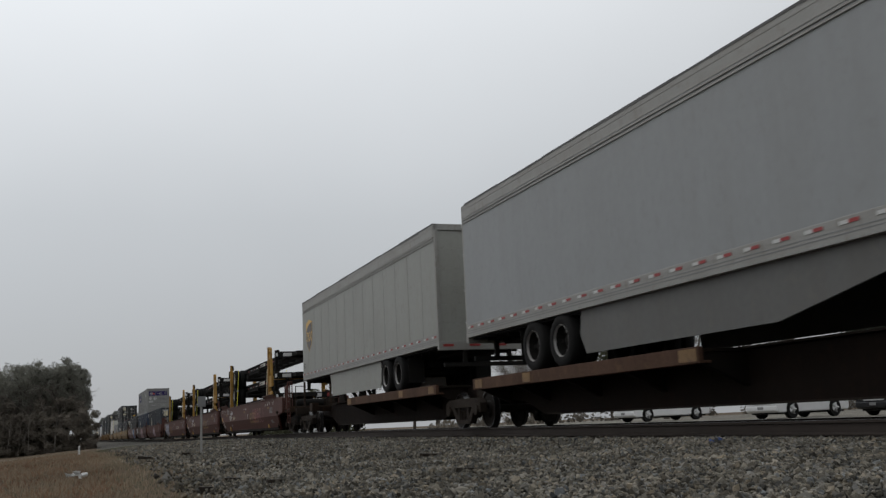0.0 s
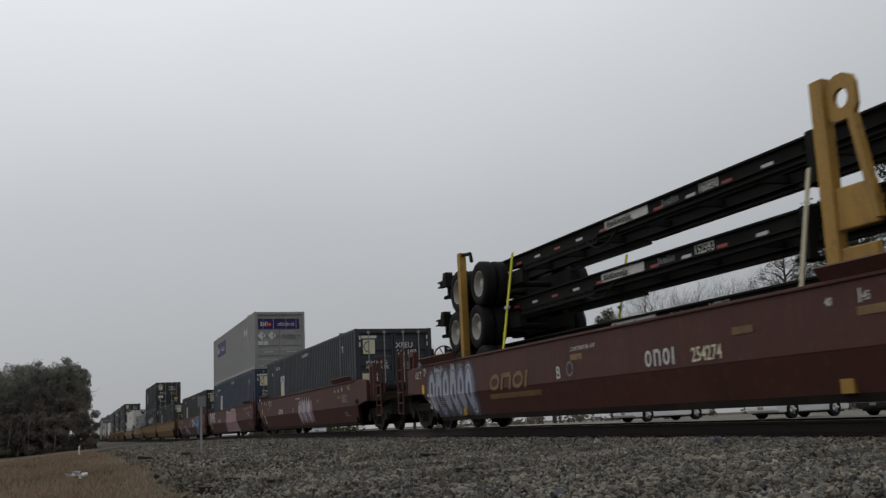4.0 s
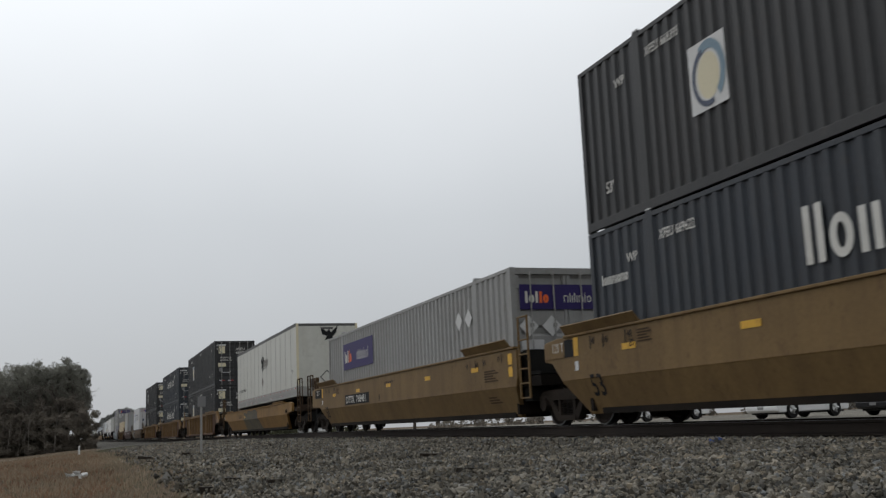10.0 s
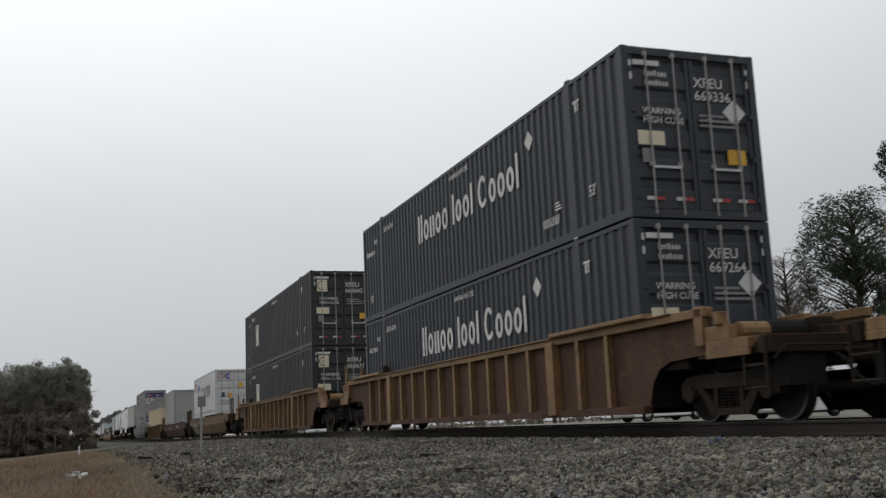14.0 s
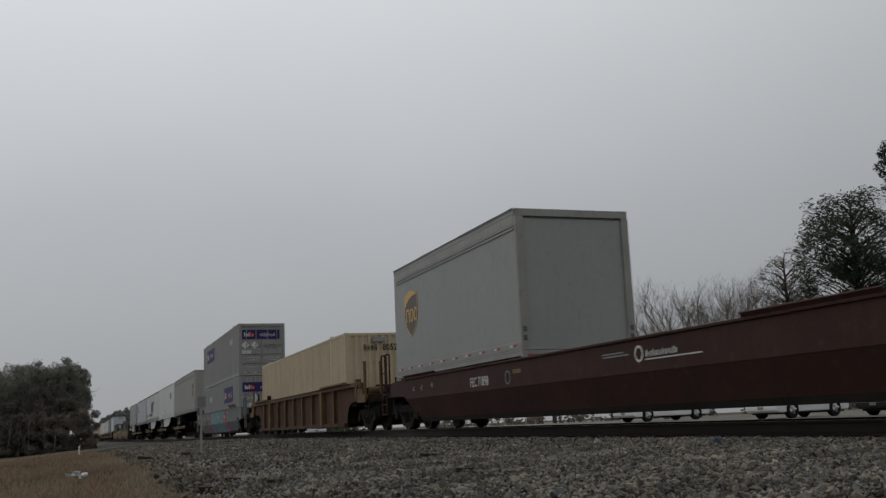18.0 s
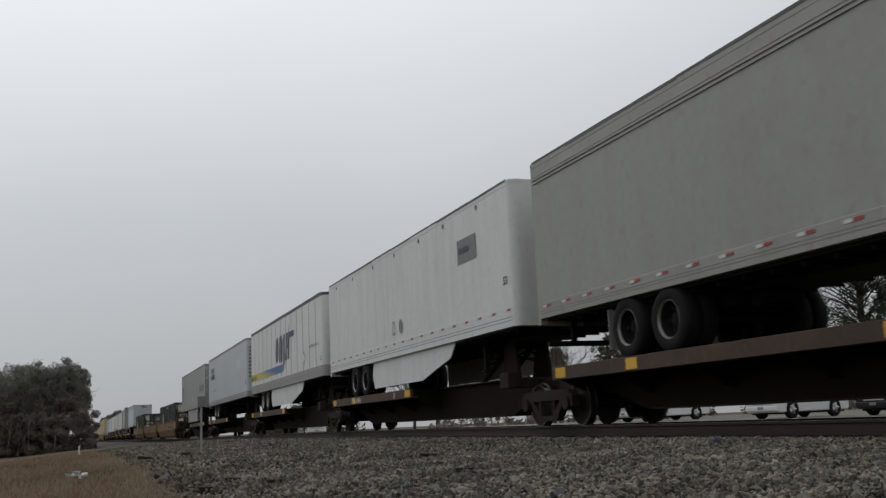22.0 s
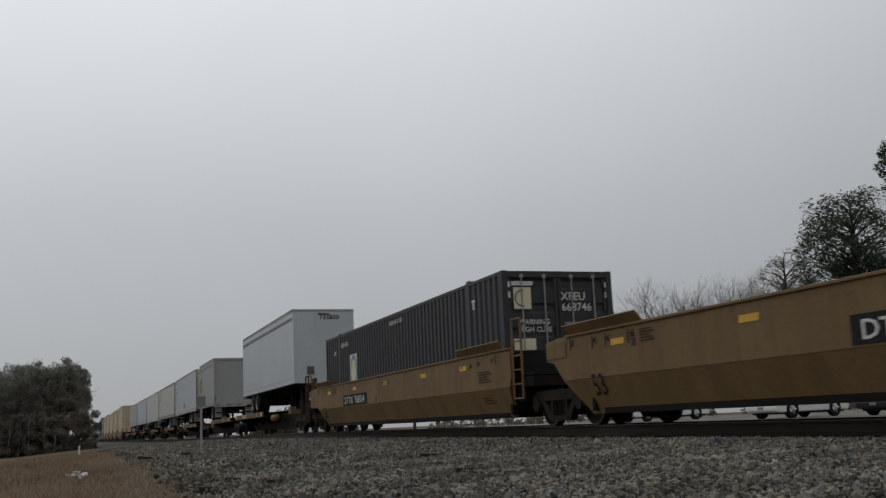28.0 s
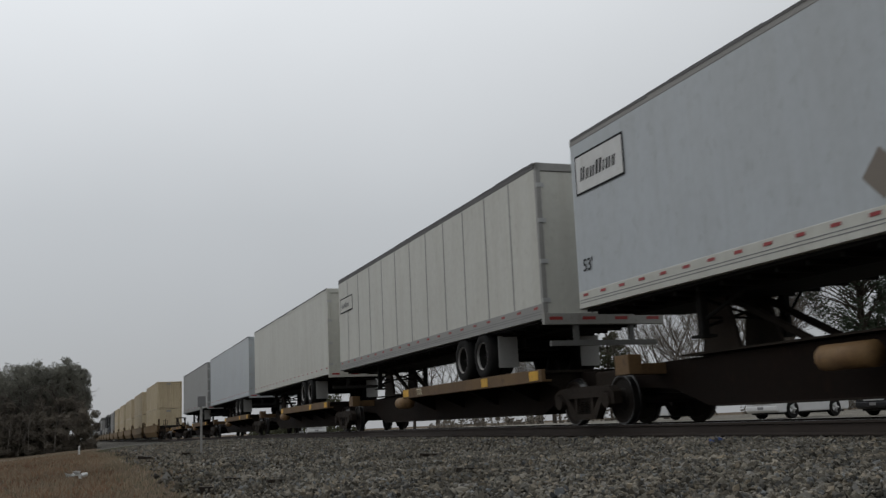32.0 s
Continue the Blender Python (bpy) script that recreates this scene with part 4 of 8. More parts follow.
def container(paint, label, centre, base, length=BL, doors=True, smooth_side=False, width=BW, post_paint=None):
    """A shipping container with ribbed (or plain) walls, posts at the 40-foot marks, rails, castings and doors with lock rods."""
    key = (paint.name, length, doors, smooth_side)
    if key in BOX_CACHE:
        src = BOX_CACHE[key]
        root = copy_thing(src, pose(TRACK_X, centre, base))
        tagged(root, label)
        for ch in list(root.children):
            if ch.name.split(".")[0] in ("lettering", "small_print", "plate", "emblem", "placard", "sign_panel", "graffiti"):
                bpy.data.objects.remove(ch)
        MOVING.append((root, centre, base))
        return root
    root = thing("container", label, "container", "loads of the train", centre, base)
    hx, hy, H = width / 2, length / 2, BH
    long_box = length > 14
    if smooth_side:
        wall = Shape().box(-hx + 0.004, -hx + 0.06, -hy + 0.12, hy - 0.12, 0.32, H - 0.1)
        part("side_wall", wall, paint, root)
        part("side_wall", turned(wall), paint, root)
        for i in range(3):
            part("kick_strip", Shape().box(-hx - 0.004, -hx + 0.03, -hy + 0.15, hy - 0.15, 0.16 + i * 0.075, 0.21 + i * 0.075), paint, root)
    else:
        spans = [(-hy + 0.1, -6.18), (-6.0, 6.0), (6.18, hy - 0.1)] if long_box else [(-hy + 0.12, hy - 0.12)]
        for a, b in spans:
            sh = ribbed_sheet(a, b, 0.17, H - 0.06, -hx + 0.045, -hx + 0.008, 0.28)
            part("side_wall", sh, paint, root)
            part("side_wall", turned(sh), paint, root)
    if long_box:
        for y in (-6.09, 6.09):
            for x in (-hx, hx - 0.16):
                part("lift_post", Shape().box(x, x + 0.16, y - 0.09, y + 0.09, 0.0, H + 0.03), post_paint or paint, root, bevel=0.008)
                part("casting", Shape().box(x - 0.004, x + 0.164, y - 0.07, y + 0.07, H + 0.03, H + 0.055), ALUMINIUM, root)
    for y in (-hy, hy - 0.13):
        for x in (-hx, hx - 0.13):
            part("corner_post", Shape().box(x, x + 0.13, y, y + 0.13, 0.0, H), post_paint or paint, root, bevel=0.012)
    for x in (-hx, hx - 0.07):
        part("bottom_rail", Shape().box(x + 0.002, x + 0.068, -hy + 0.1, hy - 0.1, 0.02, 0.17), paint, root, bevel=0.006)
        part("top_rail", Shape().box(x + 0.003, x + 0.067, -hy + 0.1, hy - 0.1, H - 0.08, H - 0.005), paint, root, bevel=0.006)
    part("roof", Shape().box(-hx + 0.05, hx - 0.05, -hy + 0.05, hy - 0.05, H - 0.035, H - 0.012), paint, root)
    part("floor", Shape().box(-hx + 0.05, hx - 0.05, -hy + 0.05, hy - 0.05, 0.1, 0.15), UNDERSIDE, root)
    part("far_wall", Shape().box(-hx + 0.1, hx - 0.1, hy - 0.06, hy - 0.02, 0.1, H - 0.03), paint, root)
    if doors:
        part("end_header", Shape().box(-hx + 0.13, hx - 0.13, -hy + 0.01, -hy + 0.11, H - 0.14, H - 0.01), paint, root)
        part("door_sill", Shape().box(-hx + 0.13, hx - 0.13, -hy + 0.005, -hy + 0.11, 0.01, 0.15), paint, root)
        for x0, x1 in ((-hx + 0.14, -0.012), (0.012, hx - 0.14)):
            d = Shape()
            band = (H - 0.34) / 5
            line = []
            for i in range(5):
                z = 0.17 + i * band
                line += [(z, -hy + 0.05), (z + band * 0.55, -hy + 0.05), (z + band * 0.65, -hy + 0.085), (z + band * 0.9, -hy + 0.085)]
            line.append((H - 0.15, -hy + 0.05))
            k = len(line)
            d.add([(x0, y, z) for z, y in line] + [(x1, y, z) for z, y in line], [(i, i + k, i + k + 1, i + 1) for i in range(k - 1)])
            d.box(x0, x0 + 0.07, -hy + 0.035, -hy + 0.09, 0.16, H - 0.15).box(x1 - 0.07, x1, -hy + 0.035, -hy + 0.09, 0.16, H - 0.15)
            door = part("door", d, paint, root)
            for fx in (0.27, 0.73):
                xr = x0 + (x1 - x0) * fx
                rod = Shape().tube((xr, -hy + 0.0, 0.06), (xr, -hy + 0.0, H - 0.07), 0.016, n=8)
                for z in (0.1, 0.9, 1.7, H - 0.12):
                    rod.box(xr - 0.045, xr + 0.045, -hy + 0.005, -hy + 0.04, z - 0.035, z + 0.035)
                part("lock_rod", rod, RAIL_PALE if paint is WHITE_REEFER else TRIM_GREY, door)
                part("lock_handle", Shape().box(xr - 0.28 if fx > 0.5 else xr, xr if fx > 0.5 else xr + 0.28, -hy - 0.012, -hy + 0.012, 0.83, 0.87), ALUMINIUM, door)
            for z in (0.35, 1.05, 1.8, 2.5):
                xx = x0 - 0.06 if x0 < -0.5 else x1 - 0.05
                part("hinge", Shape().box(xx, xx + 0.11, -hy - 0.008, -hy + 0.04, z - 0.04, z + 0.04), paint, door)
    else:
        sh = ribbed_sheet(-hx + 0.13, hx - 0.13, 0.12, H - 0.1, -hy + 0.06, -hy + 0.01, 0.24)
        q = Shape()
        q.v, q.f = [(y, x, z) for x, y, z in sh.v], [f[::-1] for f in sh.f]
        part("end_wall", q, paint, root)
        part("end_header", Shape().box(-hx + 0.13, hx - 0.13, -hy + 0.005, -hy + 0.1, H - 0.1, H - 0.01), paint, root)
        part("door_sill", Shape().box(-hx + 0.13, hx - 0.13, -hy + 0.005, -hy + 0.1, 0.01, 0.12), paint, root)
    BOX_CACHE[key] = root
    return root


def box_marks(root, length=BL, width=BW, ribs=False):
    return Marks(root, -width / 2 + 0.004, -length / 2 + (0.008 if ribs else 0.03), length / 2, -width / 2)


def dark_box_marks(root, number, style, code="XFEU", upper=False):
    """Lettering of the dark containers: code and number, warnings, emblem or long name, door labels."""
    m = box_marks(root)
    W = PAINT_WHITE
    # door end
    for u, v, w, h in ((0.25, 2.76, 0.3, 0.05), (1.98, 2.76, 0.3, 0.05), (0.14, 2.32, 0.05, 0.34), (2.42, 2.32, 0.05, 0.34)):
        m.rect("end", u, v, w, h, TAPE_WHITE, "plate")
    m.text("end", 1.36, 2.27, 0.17, code, W)
    m.text("end", 1.36, 2.04, 0.17, number, W)
    m.lines("end", 1.42, 1.58, 0.75, 0.26, 3, PAINT_GREY)
    m.text("end", 0.34, 1.76, 0.105, "WARNING", W)
    m.text("end", 0.34, 1.6, 0.105, "HIGH CUBE", W)
    m.rect("end", 0.22, 2.58, 0.5, 0.09, TAPE_WHITE)
    m.rect("end", 0.22, 1.22, 0.5, 0.24, CREAM_LOGO, "plate", "weathered cream notice plate")
    m.rect("end", 0.28, 0.92, 0.22, 0.24, PAINT_GREY, "plate")
    for u in (0.3, 0.85, 1.55, 2.05):
        m.rect("end", u, 0.3, 0.17, 0.06, TAPE_WHITE)
        m.rect("end", u + 0.17, 0.3, 0.17, 0.06, PAINT_RED)
    if style == "moon":
        m.rect("end", 0.26, 2.08, 0.4, 0.46, CREAM_LOGO, "sign_panel", "cream square with a dark crescent")
        m.disc("end", 0.46, 2.31, 0.18, PAINT_NAVY, "emblem", a0=80, a1=280, inner=0.15, lift=0.012)
        m.rect("end", 1.92, 1.02, 0.36, 0.22, YELLOW, "plate")
    else:
        m.bars("end", 0.42, 2.4, 0.1, [0.5, 0.25, 0.45, 0.3, 0.45, 0.3, 0.45], W)
        m.bars("end", 0.42, 2.24, 0.1, [0.5, 0.45, 0.4, 0.3, 0.5, 0.4, 0.4], W)
        m.diamond("end", 2.12, 1.86, 0.23, TAPE_WHITE, "placard", "white diamond placard")
        m.rect("end", 1.92, 0.95, 0.36, 0.26, YELLOW, "plate")
    # long side
    m.text("side", 1.25, 2.22, 0.15, "WP", W)
    m.text("side", 2.25, 2.42, 0.15, code + " " + number, W, squeeze=0.8)
    m.text("side", 7.9, 2.58, 0.12, "WARNING HIGH CUBE", W, squeeze=0.7)
    m.lines("side", 13.44, 0.67, 0.26, 0.18, 3, W)
    m.text("side", 0.75, 0.55, 0.2, "53'", W, squeeze=0.8)
    m.text("side", 14.77, 0.64, 0.2, "53'", W, squeeze=0.8)
    m.rect("side", 14.44, 2.26, 0.06, 0.17, W)
    m.rect("side", 14.37, 2.43, 0.25, 0.04, W)
    m.rect("side", 14.54, 2.26, 0.04, 0.17, W)
    if style == "moon":
        m.rect("side", 3.38, 1.08, 0.88, 1.02, TAPE_WHITE, "sign_panel", "white square with a cream oval between blue arcs")
        m.disc("side", 3.84, 1.56, 0.34, CREAM_LOGO, "emblem", rx=0.78, lift=0.010)
        m.disc("side", 3.86, 1.6, 0.48, CYAN_LOGO, "emblem", a0=-55, a1=125, inner=0.34, rx=0.8, lift=0.012)
        m.disc("side", 3.82, 1.56, 0.44, PAINT_NAVY, "emblem", a0=105, a1=290, inner=0.36, rx=0.84, lift=0.014)
    else:
        m.glyphs("side", 5.45, 1.5, 0.72, "||oiioo |oo| Cooo|", W, "lettering", "row of plain white shapes", gap=0.13, pen=0.17, wide=0.74)
        m.diamond("side", 12.45, 2.3, 0.2, W, "emblem", "white diamond emblem")
        m.glyphs("side", 0.4, 1.95, 0.18, "|oinniono", W, gap=0.12)
        m.bars("side", 12.9, 0.42, 0.17, [.4, .2, .4, .4, .4, .4, .2], W, gap=0.25, even=True)


def purple_marks(root, far_panel=True, near_panel=False, doors=True, ribs=False):
    """Purple sign panels with white and orange blocks, on a grey container."""
    m = box_marks(root, ribs=ribs)

    def panel(face, u, v, w, h):
        m.rect(face, u, v, w, h, PURPLE, "sign_panel", "purple sign panel with white and orange blocks")
        k = h * 0.36
        k = h * 0.46
        m.glyphs(face, u + w * 0.06, v + h * 0.26, k, "|o|", PAINT_WHITE, "emblem", lift=0.012, gap=0.1, pen=0.24)
        m.glyphs(face, u + w * 0.06 + k * 1.35, v + h * 0.26, k, "|o", ORANGE, "emblem", lift=0.012, gap=0.1, pen=0.24)
        m.glyphs(face, u + w * 0.48, v + h * 0.28, k * 0.82, "n|i|in|oo|", PAINT_WHITE, "emblem", lift=0.012, gap=0.16, pen=0.11)
    if far_panel:
        panel("side", 2.1, 1.65, 3.62, 0.85)
    if near_panel:
        panel("side", 10.3, 1.6, 3.6, 0.88)
    if doors:
        panel("end", 0.2, 2.02, 2.1, 0.52)
        m.diamond("end", 0.38, 1.68, 0.22, TAPE_WHITE, "placard", "white diamond placard")
        m.diamond("end", 0.9, 1.68, 0.22, TAPE_WHITE, "placard", "white diamond placard")
        m.lines("end", 1.45, 1.5, 0.8, 0.3, 3, PAINT_GREY)
        m.rect("end", 0.2, 1.2, 0.5, 0.2, WHITE_REEFER)
    for u in (0.3, 0.85, 1.55, 2.05):
        m.rect("end", u, 0.12, 0.17, 0.06, TAPE_WHITE)
        m.rect("end", u + 0.17, 0.12, 0.17, 0.06, PAINT_RED)
    m.diamond("side", 13.1 if far_panel and not near_panel else 3.78, 2.1, 0.22, TAPE_WHITE, "placard", "white diamond placard")
    m.diamond("side", 13.72 if far_panel and not near_panel else 4.4, 2.1, 0.22, TAPE_WHITE, "placard", "white diamond placard")
    m.bars("side", 2.2, 0.42, 0.16, [0.4, 0.3, 0.4, 0.2, 0.4, 0.4], PAINT_GREY, gap=0.3)
    m.lines("side", 12.6, 0.35, 0.6, 0.3, 3, PAINT_GREY)


# ---- highway trailers ----
TAPE_RED_MESH = mesh_of("tape_strip", Shape().box(-0.008, 0.0, -0.17, 0.0, 0.0, 0.045), (PAINT_RED,))
TAPE_WHITE_MESH = mesh_of("tape_strip", Shape().box(-0.008, 0.0, 0.0, 0.15, 0.0, 0.045), (TAPE_WHITE,))
TYRE_MESH = {}


def tyre_pair(parent, x, y, z, rim_mat, r=0.5, white=False):
    white = rim_mat is RIM_WHITE
    key = (rim_mat.name, r)
    if key not in TYRE_MESH:
        t = Shape().lathe([(0, 0.29), (-0.01, 0.3), (-0.02, 0.4), (0.0, r - 0.03), (0.03, r), (0.22, r), (0.25, r - 0.03), (0.25, 0.3)], (0, 0, 0), 28)
        if not white:
            rm = Shape().lathe([(0.0, 0.305), (-0.012, 0.295), (0.01, 0.28), (0.03, 0.275), (0.21, 0.25), (0.22, 0.11), (0.12, 0.1), (0.11, 0.0005), (0.24, 0.0005), (0.24, 0.3)], (0, 0, 0), 28)
        else:
            rm = Shape().lathe([(0.0, 0.29), (0.0, 0.27), (0.13, 0.23), (0.14, 0.1), (0.06, 0.09), (0.05, 0.0005), (0.16, 0.0005), (0.16, 0.26), (0.2, 0.29)], (0, 0, 0), 24)
        for k in range(5):
            a = 2 * math.pi * k / 5
            rm.tube((0.115, 0.175 * math.cos(a), 0.175 * math.sin(a)), (0.16, 0.175 * math.cos(a), 0.175 * math.sin(a)), 0.038, n=8)
        # black faces paint the shade inside the deep dish and the hand holes
        TYRE_MESH[key] = (mesh_of("wheel", t, (RUBBER,), smooth=True), mesh_of("rim", rm, (rim_mat, UNDERSIDE), pick=(lambda c: 1 if 0.125 < math.hypot(c.y, c.z) < 0.225 and 0.11 < c.x < 0.12 else 0) if white else lambda c: 0 if c.x < 0.025 and math.hypot(c.y, c.z) > 0.2 else 1))
    for sgn in (1, -1):
        out = new("wheel", TYRE_MESH[key][0])
        out.parent = parent
        out.matrix_basis = pose(-x * sgn, y, z, 0, 0, 0 if sgn > 0 else 180)
        ri = new("rim", TYRE_MESH[key][1])
        ri.parent = out
        inn = new("wheel", TYRE_MESH[key][0])
        inn.parent = parent
        inn.matrix_basis = pose(-(x - 0.3) * sgn, y, z, 0, 0, 0 if sgn > 0 else 180)
    ax = Shape().tube((-x + 0.1, y, z), (x - 0.1, y, z), 0.07, n=8)
    part("axle", ax, UNDERSIDE, parent)


def trailer(paint, label, centre, length=16.15, front_near=True, base=1.05, skirt="", doors="swing", rim=RIM_STEEL, seams=0, rail=None, tape=True, round_nose=True, axles=2,
            body=(0.97, 4.02), slim=False, low=False, cap=None, dots=True, slide=3.25, band=False, sill=0.29, skirt_paint=None, tape_step=0.78, bumper=None, rear_sill=None):
    """A van trailer: box body, rails, nose, rear frame and doors, bogie, landing legs, skirts. Its base is the bottom of its tyres."""
    root = thing("trailer", label, "trailer", "loads of the train", centre, base)
    hx, hy = 1.295, length / 2
    z0, z1 = body
    sg = 1 if front_near else -1      # front towards -y

    def s_(shape):
        return shape if sg > 0 else shape.flip_y()
    rail = rail or paint
    # plan of the body with a rounded nose
    r = 0.18 if round_nose else 0.03
    arc = [(math.cos(radians(a)), math.sin(radians(a))) for a in range(0, 91, 18)]
    nose = [(-hx + r - r * c, -hy + r - r * s) for c, s in arc] + [(hx - r + r * s, -hy + r - r * c) for c, s in arc]
    plan = [(-hx, hy - 0.08)] + nose + [(hx, hy - 0.08)]
    part("body", s_(Shape().prism(plan, z0 + sill - 0.01, z1 - 0.1, "z")), paint, root)
    plan2 = [(x * 1.004, y) for x, y in plan]
    part("top_rail", s_(Shape().prism(plan2, z1 - 0.12, z1, "z")), cap or rail, root, bevel=0.01)
    part("roof", s_(Shape().box(-hx + 0.05, hx - 0.05, -hy + 0.1, hy - 0.1, z1, z1 + 0.015)), ALUMINIUM, root)
    part("bottom_rail", s_(Shape().prism(plan2, z0, z0 + sill, "z")), rail, root, bevel=0.008)
    ribs = Shape().box(-0.5, 0.5, -hy + 0.6, hy - 0.3, z0 - 0.16, z0).box(-hx + 0.1, hx - 0.1, -hy + 0.2, hy - 0.2, z0 - 0.05, z0 - 0.005)
    for i in range(int(length / 0.6)):
        ribs.box(-1.1, 1.1, -hy + 0.4 + 0.6 * i, -hy + 0.46 + 0.6 * i, z0 - 0.12, z0 - 0.05)
    part("underframe", s_(Shape().box(-0.5, 0.5, -hy + 0.6, hy - 0.3, z0 - 0.16, z0).box(-hx + 0.1, hx - 0.1, -hy + 0.2, hy - 0.2, z0 - 0.06, z0 - 0.005)), UNDERSIDE, root) if low else part("underframe", s_(ribs), UNDERSIDE, root)
    if sill > 0.28 and rail is not paint or sill > 0.35:
        for z in (z0 + sill * 0.3, z0 + sill * 0.46):
            part("rail_groove", s_(Shape().box(-hx * 1.004 - 0.003, -hx, -hy + r, hy - 0.11, z, z + 0.014)), PAINT_GREY, root)
    if seams:
        for i in range(1, seams):
            y = -hy + length * i / seams
            part("panel_joint", Shape().box(-hx - 0.005, -hx + 0.01, y - 0.025, y + 0.025, z0 + sill + 0.01, z1 - 0.12), rail if slim else RAIL_PALE if paint in (WHITE_TRAILER, CREAM_TRAILER) else paint, root)
    # rear frame and doors
    part("rear_frame", s_(Shape().box(-hx, -hx + 0.1, hy - 0.1, hy, z0 - 0.02, z1).box(hx - 0.1, hx, hy - 0.1, hy, z0 - 0.02, z1).box(-hx, hx, hy - 0.1, hy, z1 - 0.16, z1 - 0.002)), rail, root, bevel=0.01)
    part("rear_sill", s_(Shape().box(-hx - 0.002, hx + 0.002, hy - 0.102, hy + 0.02, z0 - 0.12, z0 + 0.1)), rear_sill or rail, root, bevel=0.01)
    if doors == "swing":
        for x0, x1 in ((-hx + 0.11, -0.01), (0.01, hx - 0.11)):
            d = part("rear_door", s_(Shape().box(x0, x1, hy - 0.07, hy - 0.03, z0 + 0.1, z1 - 0.17)), paint, root)
            xr = x1 - 0.25 if x0 < -0.5 else x0 + 0.25
            rod = Shape().tube((xr, hy - 0.0, z0 + 0.03), (xr, hy - 0.0, z1 - 0.12), 0.018, n=8).box(xr - 0.2, xr + 0.05, hy - 0.02, hy + 0.02, z0 + 0.72, z0 + 0.76)
            part("lock_rod", s_(rod), TRIM_DARK if rear_sill else ALUMINIUM, d)
            for z in (z0 + 0.35, z0 + 1.1, z0 + 1.9, z0 + 2.6):
                xx = -hx if x0 < -0.5 else hx - 0.16
                part("hinge", s_(Shape().box(xx, xx + 0.16, hy - 0.03, hy + 0.012, z - 0.04, z + 0.04)), ALUMINIUM, d)
    elif doors == "plain":
        part("rear_door", s_(Shape().box(-hx + 0.16, hx - 0.16, hy - 0.07, hy - 0.04, z0 + 0.12, z1 - 0.2)), paint, root, bevel=0.004)
        for x in (-hx, hx - 0.16):
            part("corner_post", s_(Shape().box(x - 0.004, x + 0.164, hy - 0.1, hy + 0.012, z0 + 0.101, z1 - 0.161)), RAIL_PALE, root, bevel=0.012)
            for z in (z0 + 0.3, z0 + 0.48):
                part("marker_lamp", s_(Shape().box(x + 0.04, x + 0.12, hy + 0.012, hy + 0.022, z, z + 0.11)), TRIM_DARK, root)
    else:
        n = 6
        hh = (z1 - 0.17 - z0 - 0.1) / n
        for i in range(n):
            part("roll_door_panel", s_(Shape().box(-hx + 0.11, hx - 0.11, hy - 0.08, hy - 0.045 + 0.002 * (i % 2), z0 + 0.1 + i * hh + 0.0015, z0 + 0.1 + (i + 1) * hh - 0.0015)), paint, root)
    for x in (-1.05, -0.35, 0.35, 1.05):
        part("rear_tape", s_(Shape().box(x - 0.14, x + 0.14, hy + 0.021, hy + 0.026, z0 - 0.03, z0 + 0.03)), PAINT_RED, root)
    if not low:
        bump = Shape().box(-1.15, 1.15, hy - 0.12, hy - 0.03, 0.45, 0.55).box(-0.65, -0.55, hy - 0.12, hy - 0.04, 0.5, z0).box(0.55, 0.65, hy - 0.12, hy - 0.04, 0.5, z0)
        part("rear_bumper", s_(bump), bumper or UNDERSIDE, root)
        ys = [hy - slide, hy - slide - 1.22] if axles == 2 else [hy - 1.0]
        bog = Shape().box(-0.55, -0.42, min(ys) - 0.7, max(ys) + 0.7, 0.62, z0 - 0.1).box(0.42, 0.55, min(ys) - 0.7, max(ys) + 0.7, 0.62, z0 - 0.1)
        bog.box(-0.42, 0.42, min(ys) - 0.35, max(ys) + 0.35, 0.56, z0 - 0.1).tube((-0.35, min(ys) - 0.9, 0.72), (0.35, min(ys) - 0.9, 0.72), 0.14, n=10)
        part("bogie_frame", s_(bog), UNDERSIDE, root)
        for y in ys:
            tyre_pair(root, 1.27, y * sg, 0.5, rim)
        for x in (-1.2, 0.75):
            part("mud_flap", s_(Shape().box(x, x + 0.45, max(ys) + 0.72, max(ys) + 0.735, 0.2, z0 - 0.1)), UNDERSIDE if skirt else TRIM_GREY, root)
        ly = -hy + 3.0 if length > 10 else -hy + 2.2
        for x in (-0.75, 0.75):
            leg = Shape().box(x - 0.06, x + 0.06, ly - 0.06, ly + 0.06, 0.22, z0).box(x - 0.13, x + 0.13, ly - 0.15, ly + 0.15, 0.2, 0.24)
            leg.tube((x, ly, 0.45), (x * 0.6, ly + 0.9, z0 - 0.05), 0.03, n=6)
            part("landing_leg", s_(leg), UNDERSIDE, root)
        brace = Shape().tube((-0.75, ly, 0.35), (0.75, ly, 0.8), 0.025, n=6).tube((0.75, ly, 0.35), (-0.75, ly, 0.8), 0.025, n=6).tube((-0.75, ly, 0.5), (0.75, ly, 0.5), 0.02, n=6)
        part("leg_brace", s_(brace), UNDERSIDE, root)
        part("king_pin", s_(Shape().tube((0, -hy + 0.9, z0 - 0.18), (0, -hy + 0.9, z0), 0.05, n=10).box(-0.6, 0.6, -hy + 0.3, -hy + 1.6, z0 - 0.04, z0 - 0.001)), STEEL_BOGIE, root)
